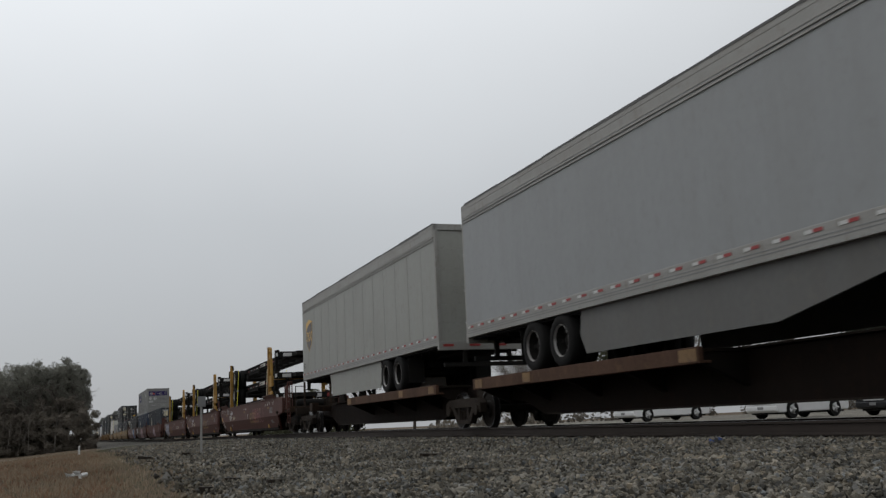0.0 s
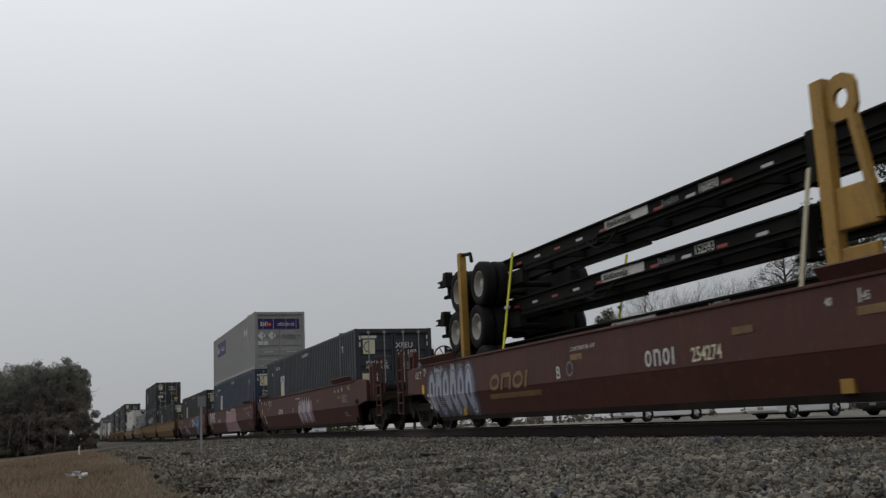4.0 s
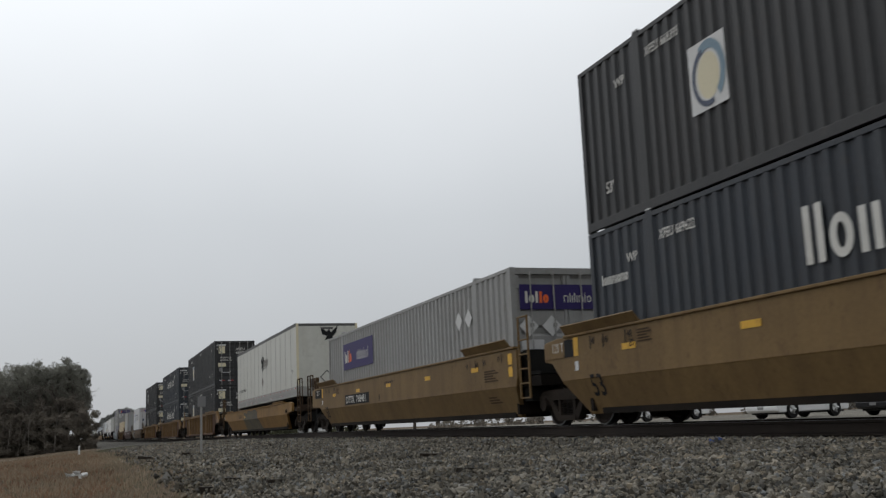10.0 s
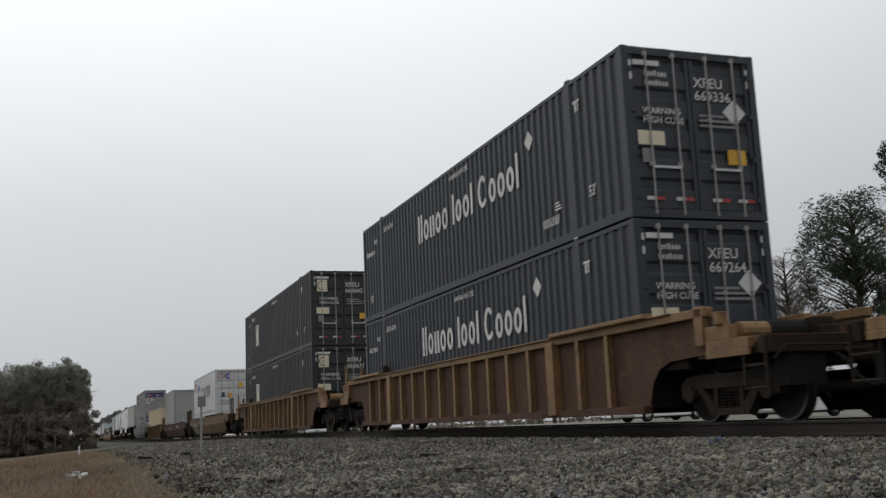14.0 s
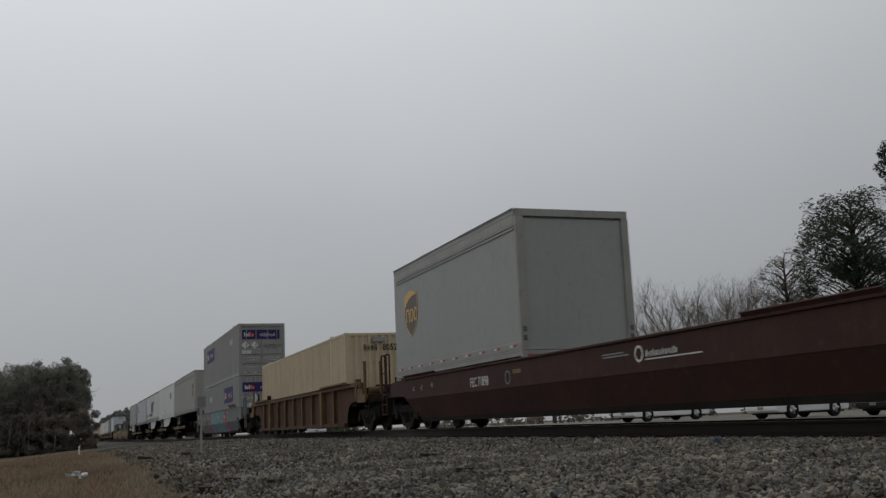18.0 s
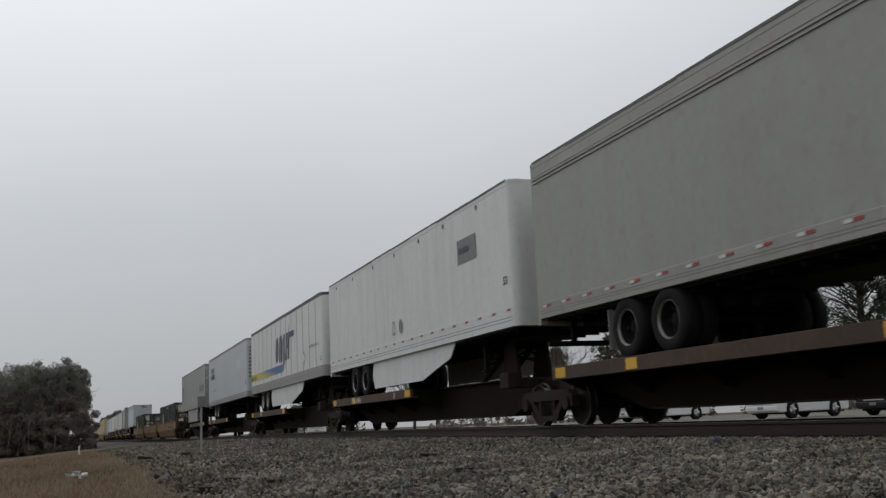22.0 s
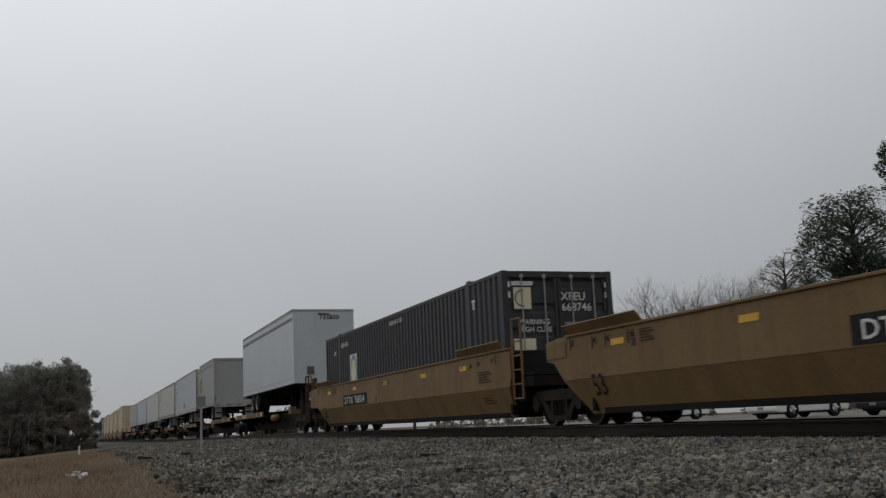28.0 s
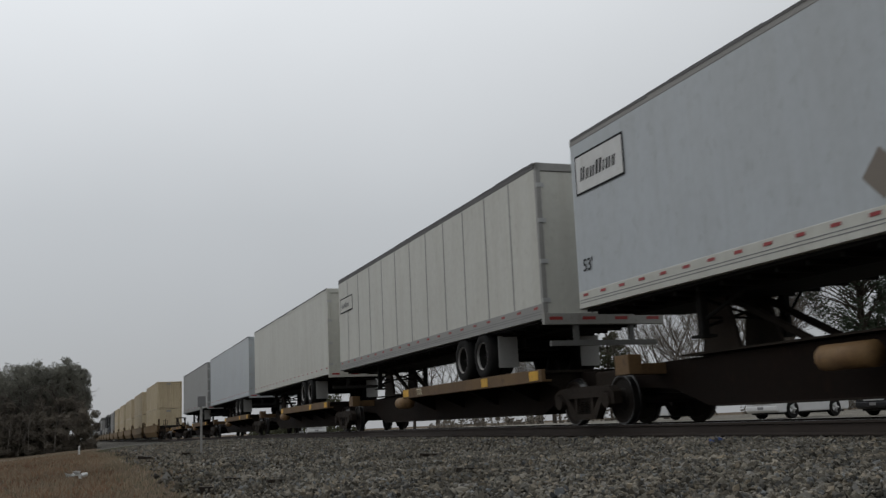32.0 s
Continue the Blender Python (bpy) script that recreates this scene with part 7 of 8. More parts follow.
m.poly("end", [[(1.02 + (x - 0.75) * 0.66, 3.12 + (y - 2.78) * 0.72) for x, y in ((0.75, 3.75), (1.15, 3.45), (1.3, 3.62), (1.42, 3.42), (1.85, 3.8), (1.75, 3.4), (1.5, 3.15), (1.75, 2.8), (1.55, 2.78), (1.3, 3.05), (1.0, 2.95), (1.15, 3.2), (0.85, 3.3))]], PAINT_BLACK, "emblem", "black bird emblem")
m.diamond("side", 8.1, 2.0, 0.25, TRIM_DARK)
m.diamond("side", 8.1, 2.0, 0.2, DIAMOND_BROWN, "placard", lift=0.012)
m.diamond("end", 1.25, 1.75, 0.3, TRIM_DARK)
m.diamond("end", 1.25, 1.75, 0.24, CREAM_TRAILER, "placard", lift=0.012)
m.text("side", 0.68, 1.8, 0.13, "OUR DRIVERS MAKE THE DIFFERENCE!", PAINT_BLACK, squeeze=0.75)
m.text("side", 15.2, 1.95, 0.16, "53'", PAINT_BLACK)
for u in (3.2, 4.6, 6.0, 10.2, 12.6):
    m.rect("side", u, 1.1, 0.2, 0.05, TAPE_WHITE, "tape_strip", lift=0.01)
    m.rect("side", u + 0.2, 1.1, 0.2, 0.05, PAINT_RED, "tape_strip", lift=0.01)
m.rect("end", 0.0, 1.45, 0.1, 2.5, CREAM_LOGO, "corner_strip", "beige corner strip")
m.rect("end", 2.49, 1.45, 0.1, 2.5, CREAM_LOGO, "corner_strip")

# three rusty ribbed well cars with stacked dark containers
for i, o in enumerate((267.3, 291.2, 315.1)):
    c = well_car(CAR_RUST, "rusty ribbed well car with yellow-brown posts", o, near_end=True, far_end=True, ribbed=True, tone=CHORD_YELLOW)
    for lvl in (0, 1):
        name = i == 1
        b = container((BOX_NAVY, BOX_BLACK)[(i + 1) % 2] if not name else BOX_NAVY, "dark 53-foot container with tall white letter bars" if name else "dark 53-foot container with a cream square emblem", o, 0.35 + 2.91 * lvl)
        dark_box_marks(b, ("668149", "668977", "669264", "669336", "668631", "668642")[i * 2 + lvl], "name" if name else "moon")

# olive-tan well car with a white reefer container
c = well_car(CAR_OLIVE, "patched olive-tan and brown well car", 338.9, near_end=True, far_end=True, top=1.32)
m = well_marks(c)
m.rect("side", 4.56, 0.87, 2.02, 0.36, PAINT_BLACK, "plate", "dark number plate")
m.text("side", 4.66, 0.95, 0.2, "FEC 71541", PAINT_WHITE, squeeze=0.85, lift=0.012)
bub = [(0.75, 0.95), (0.85, 1.18), (1.5, 1.1), (2.2, 1.2), (2.9, 1.12), (3.4, 1.24), (3.75, 1.0), (3.6, 0.75), (3.9, 0.4), (3.6, 0.3), (1.15, 0.3), (0.95, 0.5)]
m.poly("side", [bub], GRAF_MOSS, "graffiti", "dull grey-green spray-painted bubble block", 0.007)
for j in range(5):
    m.disc("side", 1.35 + 0.5 * j, 0.74, 0.36, TRIM_GREY if j % 2 else GRAF_OLIVE, "graffiti", "grey-green spray-painted bubble", rx=0.42, lift=0.009 + 0.0003 * j)
m.stroke([bub + bub[:1], [(1.4, 1.1), (1.6, 0.35)], [(1.9, 1.1), (2.1, 0.7), (1.9, 0.35)], [(2.5, 1.1), (2.3, 0.75), (2.6, 0.35)], [(2.9, 1.05), (3.2, 0.6), (3.0, 0.35)]], GRAF_DARK, 0.035, label="dark spray-painted outline")
m.rect("side", 7.2, 0.92, 0.2, 0.07, TAPE_WHITE, "plate")
m.rect("side", -0.85, 0.96, 0.35, 0.18, TRIM_GREY, "plate")
m.rect("side", 6.65, 0.88, 0.45, 0.1, CHORD_YELLOW, "plate")
m.stroke([[(8.2, 0.45), (8.35, 0.98), (8.55, 0.5), (8.6, 0.95)], [(8.75, 0.6), (8.95, 0.72), (8.8, 0.9), (8.72, 0.6), (8.95, 0.5)], [(9.1, 0.95), (8.95, 0.7), (9.2, 0.5), (9.35, 0.85), (9.1, 0.95)], [(9.45, 0.95), (9.75, 0.45)], [(9.75, 0.98), (9.4, 0.5)], [(9.9, 0.9), (10.1, 0.6), (10.0, 0.42)]], DIAMOND_BROWN, 0.026, label="thin pale scrawl")
b = container(WHITE_REEFER, "clean white 40-foot reefer container with blue emblem", 342.5, 1.45, length=12.192, smooth_side=True, width=2.438)
m = box_marks(b, 12.192, 2.438)
m.glyphs("side", 0.74, 1.95, 0.58, "Cn|", PAINT_RED, "emblem", "red plain shapes", low=1.0, pen=0.14)
m.disc("side", 3.25, 1.62, 0.74, BLUE_LOGO, "emblem", "round blue emblem", rx=0.92, a0=40, a1=318, inner=0.3)
m.poly("side", [[(2.75, 1.3), (3.2, 1.62), (2.75, 1.98), (2.86, 1.62)]], WHITE_REEFER, "emblem", "white arrow in the emblem", 0.012)
m.glyphs("side", 4.55, 1.3, 0.76, "COOn||O", PAINT_SLATE, "emblem", "dark grey plain shapes", gap=0.29, wide=0.94, pen=0.2, low=1.0)
m.poly("side", [[(10.55, 2.1), (10.83, 2.1), (10.69, 2.32)]], YELLOW, "plate")
m.rect("side", 10.8, 1.05, 0.28, 0.22, YELLOW, "plate")
m.glyphs("end", 0.15, 2.33, 0.28, "Cn|", PAINT_RED, "emblem", low=1.0, pen=0.14)
m.disc("end", 0.85, 2.45, 0.17, BLUE_LOGO, "emblem", a0=35, a1=330, inner=0.07)
for u, v, w, h, mt in ((0.4, 1.1, 0.22, 0.3, PAINT_NAVY), (0.85, 1.1, 0.26, 0.25, YELLOW), (1.5, 1.7, 0.3, 0.32, YELLOW)):
    m.rect("end", u, v, w, h, mt, "plate")

# brown well car with a short grey trailer body
c = well_car(CAR_BROWN_OLD, "dark oxide brown well car", 362.6, near_end=True, far_end=True, top=1.32)
m = well_marks(c)
m.text("side", 4.85, 0.9, 0.2, "FEC 71898", PAINT_WHITE, squeeze=0.85)
m.disc("side", 6.95, 1.0, 0.14, PAINT_GREY, "emblem", inner=0.11)
m.disc("side", 12.06, 1.08, 0.13, PAINT_WHITE, "emblem", inner=0.09)
m.bars("side", 12.26, 1.02, 0.1, [0.5, 0.3, 0.5, 0.3, 0.5, 0.4, 0.5, 0.4, 0.5, 0.4, 0.5, 0.5, 0.3], PAINT_WHITE)
m.rect("side", 12.24, 0.97, 1.5, 0.02, PAINT_WHITE, "lettering")
m.words("side", [(0.75, 0.98, 0.12, "45"), (1.4, 0.98, 0.12, "45"), (2.2, 1.02, 0.12, "40")], TRIM_GREY)
m.lines("side", 10.9, 1.08, 0.85, 0.09, 2, PAINT_GREY)
m.rect("side", 7.2, 1.06, 0.4, 0.08, CHORD_YELLOW, "plate")
t = trailer(GREY_TRAILER, "short grey pup trailer with brown shield emblem and roll door", 368.4, length=8.5, front_near=False, base=0.3, doors="plain", low=True, body=(1.1, 4.1), round_nose=False, band="pale", rail=RAIL_PALE)
m = trailer_marks(t, 8.5)
shield(m, "side", 0.95, 2.12, 1.07, 1.25, SHIELD_GOLD)

# ribbed well car with a cream container
c = well_car(CAR_RUST, "rusty ribbed well car", 386.4, near_end=True, far_end=True, ribbed=True, top=1.48, step=1.72, tone=CHORD_DULL)
b = container(BOX_CREAM, "cream 53-foot container with ribbed end wall", 386.5, 0.35, doors=False)
m = box_marks(b, ribs=True)
part("vent_box", Shape().box(-0.35, 0.1, -8.13, -8.06, 2.58, 2.74), TRIM_GREY, b, "small grey box on the end wall", bevel=0.01)
m.bars("end", 0.65, 2.3, 0.2, [0.4, 0.35, 0.4, 0.4], PAINT_BLACK, gap=0.25)
m.text("end", 1.3, 2.3, 0.22, "805224", PAINT_BLACK, squeeze=0.85)

# grey well car with stacked grey containers
c = well_car(CAR_GREY, "grey well car with teal and magenta graffiti", 410.2, near_end=True, far_end=True)
m = well_marks(c)
m.text("side", 3.41, 0.88, 0.2, "AOK 73621", PAINT_BLACK, squeeze=0.95)
m.poly("side", [[(4.2, 0.24), (4.5, 0.45), (5.4, 0.6), (5.6, 0.95), (5.75, 1.5), (6.6, 1.5), (6.6, 0.24)], [(12.3, 0.24), (12.3, 1.5), (12.98, 1.52), (13.12, 0.85), (13.5, 0.5), (14.1, 0.55), (14.5, 0.3), (14.4, 0.24)]], GRAF_MAGENTA, "graffiti", "magenta spray-painted ground with pale dots", 0.007)
q = random.Random(5)
m.dots([(5.7 + q.uniform(0, 0.5), q.uniform(0.3, 1.45), q.uniform(0.03, 0.075)) for _ in range(16)] + [(12.45 + q.uniform(0, 0.5), q.uniform(0.3, 1.45), q.uniform(0.03, 0.075)) for _ in range(18)] + [(4.6 + q.uniform(0, 0.9), q.uniform(0.28, 0.45), 0.04) for _ in range(6)] + [(13.2 + q.uniform(0, 0.9), q.uniform(0.28, 0.45), 0.045) for _ in range(6)], GRAF_PALE, label="pale pink spray-painted dots", lift=0.010)
m.poly("side", [[(6.35, 0.24), (6.35, 0.7), (6.2, 1.5), (8.2, 1.54), (9.6, 1.5), (11.0, 1.54), (12.2, 1.5), (12.45, 1.1), (12.3, 0.7), (12.55, 0.24)]], GRAF_TEAL, "graffiti", "big teal spray-painted block lettering", 0.011)
m.poly("side", [[(6.75, 1.12), (7.05, 1.14), (7.05, 1.32), (6.78, 1.3)], [(6.75, 0.55), (7.1, 0.6), (7.05, 0.85), (6.8, 0.85)], [(7.45, 0.24), (7.85, 0.24), (7.9, 0.85)], [(8.35, 0.24), (8.75, 0.24), (8.55, 0.75)], [(8.0, 1.2), (8.35, 1.22), (8.3, 1.5), (8.05, 1.5)],
                [(9.1, 0.95), (9.4, 1.3), (9.5, 0.95)], [(9.75, 0.75), (10.5, 0.8), (10.3, 0.95), (9.8, 0.92)], [(10.7, 1.54), (10.95, 0.98), (11.1, 1.0), (11.0, 1.54)], [(11.35, 0.95), (11.65, 0.95), (11.6, 1.1), (11.4, 1.1)], [(10.4, 0.24), (11.0, 0.24), (10.7, 0.55)], [(11.6, 0.6), (11.9, 1.45), (12.0, 0.9)]], GRAF_MAGENTA, "graffiti", "magenta gaps between letters", 0.015)
m.stroke([[(6.35, 0.3), (6.38, 0.7), (6.22, 1.5)], [(7.4, 0.3), (7.5, 1.0)], [(8.9, 0.28), (8.95, 0.7), (9.1, 0.95)], [(9.4, 0.28), (9.7, 0.6), (10.6, 0.7)], [(10.5, 1.5), (10.6, 1.05)], [(12.1, 1.45), (12.3, 0.8), (12.5, 0.3)], [(6.4, 0.25), (12.5, 0.25)]], GRAF_DARK, 0.035, label="dark spray-painted outline", lift=0.019)
m.stroke([[(4.2, 1.2), (4.35, 1.45), (4.45, 1.2), (4.6, 1.45), (4.75, 1.22), (4.9, 1.42)], [(13.4, 1.25), (13.6, 1.45), (13.75, 1.25), (13.9, 1.5)], [(13.6, 1.2), (13.75, 1.02), (13.9, 1.2), (14.05, 1.0)]], GRAF_LIME, 0.045, label="pale yellow-green scrawl")
for u, v in ((2.3, 1.16), (4.75, 1.14), (9.55, 1.16), (12.5, 1.08)):
    m.rect("side", u, v, 0.42, 0.11, YELLOW, "plate", "yellow reflector plate", 0.022)
m.rect("side", -1.15, 1.3, 0.5, 0.2, YELLOW, "plate", "yellow reflector plate")
b = container(BOX_GREY, "light grey 53-foot container with purple sign panels", 410.2, 0.35, doors=False)
purple_marks(b, far_panel=False, near_panel=True, ribs=True)
b = container(BOX_GREY, "light grey 53-foot container stacked on another", 410.2, 3.26)
purple_marks(b)

# five spine cars with trailers
for i, (o, wn_) in enumerate(((431.8, False), (449.1, False), (466.5, False), (484.0, False), (502.0, True))):
    c = spine_car(o, wn_, "grimy spine car with yellow-marked deck edges", near_end=i == 0, far_end=i == 4, edge=CAR_DECK, words=((), ((2.6, "TTAX 653982"), (7.2, "53")), (), (), ())[i])
t = trailer(GREEN_GREY_TRAILER, "grey-green van trailer with brown shield emblem", 431.95, rim=RIM_STEEL, rail=RAIL_PALE, band="pale")
m = trailer_marks(t)
shield(m, "side", 14.1, 1.98, 1.12, 1.3, SHIELD_GOLD)
m.text("side", 15.72, 1.58, 0.16, "53", PAINT_BLACK)
m.text("end", 1.0, 3.62, 0.2, "642630", PAINT_BLACK, squeeze=0.85)
t = trailer(WHITE_TRAILER, "white van trailer with grey sign and side skirt", 449.15, skirt="short", sill=0.42)
m = trailer_marks(t)
m.rect("side", 13.0, 2.7, 1.18, 0.56, PAINT_GREY, "sign_panel", "grey sign panel")
m.bars("side", 13.1, 2.92, 0.16, [0.5, 0.5, 0.5, 0.4, 0.45, 0.45], PAINT_NAVY, "emblem", gap=0.25, slant=0.1, lift=0.012)
for u in (7.75, 8.4):
    m.disc("side", u, 1.76, 0.2, PAINT_GREY, "emblem", inner=0.16 if u < 8 else 0.0, rx=0.8)
m.text("side", 15.6, 1.86, 0.17, "53", PAINT_BLACK)
for u in (1.2, 3.4, 5.8, 8.0, 10.2, 12.1, 14.3):
    m.disc("side", u, 3.8, 0.06, TRIM_DARK, "marker_lamp", "small dark marker lamp")
t = trailer(WHITE_TRAILER, "white van trailer with blue letter bars and yellow stripe", 466.4, skirt="short", seams=14, slim=False, cap=TRIM_DARK, rail=TRIM_GREY, sill=0.4, rim=RIM_WHITE)
m = trailer_marks(t)
m.glyphs("side", 6.75, 2.05, 1.12, "On|||", PAINT_NAVY, "emblem", "dark blue slanted plain shapes", gap=0.2, slant=0.16, low=1.0, wide=0.62, pen=0.25)
m.glyphs("side", 6.78, 2.03, 1.16, "On|||", TRIM_GREY, "emblem", "", gap=0.165, slant=0.16, low=1.0, wide=0.62, pen=0.27, lift=0.005)
for u, w_ in ((9.25, 0.75), (10.0, 0.9)):
    m.poly("side", [[(u, 2.93), (u + w_, 2.93), (u + w_ + 0.04, 3.17), (u + 0.04, 3.17)]], PAINT_NAVY, "emblem", "", 0.009)
m.poly("side", [[(9.25, 2.5), (9.8, 2.5), (9.84, 2.7), (9.29, 2.7)]], PAINT_NAVY, "emblem", "", 0.009)
m.poly("side", [[(8.2, 1.6), (8.6, 1.62), (9.6, 2.6), (10.15, 3.6), (9.4, 2.7)]], PAINT_GREY, "emblem", "grey lightning slash", 0.012)
# one long stripe that is printed from yellow into blue, in slanting bands
SHADES = 9
for k in range(SHADES):
    f = k / (SHADES - 1)
    shade = [a + (b - a) * f for a, b in zip((0.5, 0.42, 0.08), (0.05, 0.12, 0.3))]
    vinyl = material("yellow_to_blue_stripe_vinyl", tuple(shade), 0.5, 0, 0.1, 3)
    u0, u1 = (2.0 + 0.3 * k, 2.0 + 0.3 * (k + 1))
    b0, b1 = (3.9 + 0.5 * k, 3.9 + 0.5 * (k + 1))
    if k == 0:
        u0, b0 = 0.1, 0.1
    if k == SHADES - 1:
        u1, b1 = 8.6, 8.4
    m.poly("side", [[(b0, 1.58), (b1, 1.58), (u1, 1.92), (u0, 1.92)]], vinyl, "emblem", "stripe blending from yellow to blue")
m.text("side", 0.25, 1.65, 0.2, "Best In Class", PAINT_BLACK, squeeze=0.95, lift=0.012)
m.diamond("side", 12.87, 1.85, 0.28, TRIM_DARK)
m.diamond("side", 12.87, 1.85, 0.23, WHITE_TRAILER, "placard", lift=0.012)
m.bars("side", 13.85, 2.15, 0.13, [0.5] * 14, PAINT_GREY, gap=0.4)
m.text("side", 15.7, 1.55, 0.16, "53", PAINT_BLACK)
t = trailer(BLUE_WHITE_TRAILER, "bluish-white van trailer with dark letter bars", 484.0, rim=RIM_WHITE, tape=False, rail=TRIM_GREY)
m = trailer_marks(t)
m.glyphs("side", 1.25, 3.03, 0.34, "n=|OO", PAINT_NAVY, "emblem", "dark blue slanted plain shapes", gap=0.18, slant=0.12, low=1.0, wide=0.85, pen=0.26)
m.glyphs("side", 1.25, 2.62, 0.34, "|On||=O", PAINT_NAVY, "emblem", "dark blue slanted plain shapes", gap=0.18, slant=0.12, low=1.0, wide=0.75, pen=0.26)
for i in range(8):
    m.rect("side", 1.6 + 1.75 * i, 1.33, 0.16, 0.045, PAINT_RED, "tape_strip")
    if i % 3 != 1:
        m.rect("side", 1.95 + 1.75 * i, 1.34, 0.14, 0.045, PAINT_RED if i % 2 else TAPE_WHITE, "tape_strip")
m.text("side", 2.3, 1.85, 0.11, "AIR-RIDE EQUIPPED", PAINT_GREY, slant=0.15)
m.text("side", 15.6, 1.6, 0.28, "53", PAINT_NAVY, squeeze=0.7)
m.rect("side", 12.6, 2.6, 1.45, 0.5, WHITE_REEFER, "patch", "pale repair patch")
m.glyphs("end", 1.0, 2.9, 0.36, "n=|OO", PAINT_NAVY, "emblem", gap=0.16, slant=0.1, low=1.0, pen=0.26)
m.glyphs("end", 1.0, 2.45, 0.36, "|On||=", PAINT_NAVY, "emblem", gap=0.16, slant=0.1, low=1.0, pen=0.26)
for i in range(9):
    m.rect("end", 0.1, 1.95 + 0.19 * i, 0.13, 0.11, PAINT_GREY, "small_print")
t = trailer(GREY_TRAILER, "grey van trailer with side skirt and faded sign patches", 502.3, front_near=False, skirt="square", seams=14, slide=3.2, body=(1.14, 4.01), cap=TRIM_GREY, rail=RAIL_PALE)
m = trailer_marks(t)
m.rect("side", 0.9, 1.9, 1.1, 1.22, PATCH_GREY, "sign_panel", "faded blue-grey sign patch", 0.004)
m.glyphs("side", 0.95, 2.9, 0.26, "||oioo", PAINT_NAVY, "emblem", "dark blue slanted plain shapes", gap=0.2, slant=0.15, pen=0.2)
m.poly("side", [[(1.45, 3.22), (1.75, 3.3), (2.0, 3.3), (2.0, 3.26), (1.75, 3.25)]], PAINT_RED, "emblem", "red swoosh")
m.text("side", 0.2, 1.68, 0.16, "53", PAINT_BLACK)
m.rect("side", 12.8, 2.2, 2.6, 0.5, PATCH_GREY, "sign_panel", "faded blue-grey sign patch", 0.004)
m.disc("side", 8.2, 1.8, 0.2, PAINT_GREY, "emblem", inner=0.16, rx=0.8)
m.disc("side", 8.65, 1.84, 0.22, TAPE_WHITE, "emblem", rx=0.8)

# tan three-well car, middle well empty
for i, o in enumerate((524.2, 544.0, 564.0)):
    c = well_car(CAR_TAN, "weathered tan well car" if i != 1 else "weathered tan well car, empty", o, near_end=i == 0, far_end=i == 2)
    m = well_marks(c)
    side_codes(m, PAINT_BLACK, "ACB"[i], tag=END_TAN, load="", big=0.8)
    at_ = (10.75, 7.0, 3.8)[i]
    m.rect("side", at_, 0.82, 2.9, 0.34, PAINT_BLACK, "plate", "dark number plate")
    m.text("side", at_ + 0.15, 0.88, 0.22, "DTTX  768514", PAINT_WHITE, squeeze=1.27, lift=0.012)
    for u in (1.6, 5.0, 8.4, 11.8, 14.6):
        m.rect("side", u, 1.28, 0.42, 0.1, YELLOW, "plate", "yellow reflector plate")
    if i == 0:
        m.rect("side", 18.15, 1.26, 0.4, 0.22, YELLOW, "plate", "yellow reflector plate")
        m.rect("side", 18.2, 0.96, 0.4, 0.24, TRIM_GREY, "plate", "grey notice plate")
b = container(BOX_BLACK, "near-black 53-foot container with ribbed walls", 524.2, 0.35)
dark_box_marks(b, "668563", "moon")
b = container(BOX_BLACK, "near-black 53-foot container with ribbed walls", 564.1, 0.35)
dark_box_marks(b, "668746", "moon")

# spine cars with trailers
J = ((586.4, False), (604.0, True), (621.6, True), (639.2, True), (656.8, True), (674.6, True), (692.4, True), (710.0, True))
for i, (o, wn_) in enumerate(J):
    c = spine_car(o, wn_, "grimy spine car with worn yellow-brown deck edges", near_end=i == 0, far_end=i == 7, edge=CHORD_DULL, words=(((2.5, "TTAX 653341"), (7.1, "53")), ((1.2, "TTX"), (6.0, "53")), (), ((1.2, "TTX"),), (), (), (), ())[i], size=0.16)
t = trailer(BLUE_WHITE_TRAILER, "bluish-white 45-foot van trailer", 584.75, length=13.6, round_nose=False, band=True, slide=3.05, cap=TRIM_GREY, tape_step=0.6)
m = trailer_marks(t, 13.6)
m.text("end", 1.1, 3.6, 0.2, "733800", PAINT_BLACK)
t = trailer(GREY_TRAILER, "short grey pup trailer with shield emblem and roll door", 607.8, length=8.05, front_near=False, doors="plain", axles=1, round_nose=False, band="pale", rail=RAIL_PALE)
m = trailer_marks(t, 8.05)
shield(m, "side", 0.56, 1.98, 1.05, 1.27, SHIELD_GREEN)
t = trailer(BLUE_WHITE_TRAILER, "bluish-white van trailer with framed sign", 622.0, front_near=False, dots=False, tape_step=0.6, rail=CREAM_TRAILER, cap=TRIM_GREY, rear_sill=CAR_BROWN_OLD, bumper=CAR_BROWN_OLD)
m = trailer_marks(t)
part("corner_strip", Shape().box(-1.303, -1.22, -8.085, -8.06, 1.0, 3.9).box(-1.304, -1.296, -8.085, -7.99, 1.0, 3.9), CHORD_YELLOW, t, "rust-stained corner post")
m.diamond("end", 0.72, 1.62, 0.27, TRIM_DARK, "placard", "dark grey diamond placard")
m.diamond("end", 1.62, 1.62, 0.27, TRIM_DARK, "placard", "dark grey diamond placard")
m.bars("end", 0.75, 3.1, 0.17, [0.6, 0.5, 0.5, 0.8, 0.3, 0.5], PAINT_BLACK, "emblem", slant=0.2)
m.rect("side", 0.3, 2.95, 1.7, 0.72, PAINT_BLACK, "sign_panel", "white sign in a dark frame")
m.rect("side", 0.34, 2.99, 1.62, 0.64, WHITE_TRAILER, "sign_panel", lift=0.009)
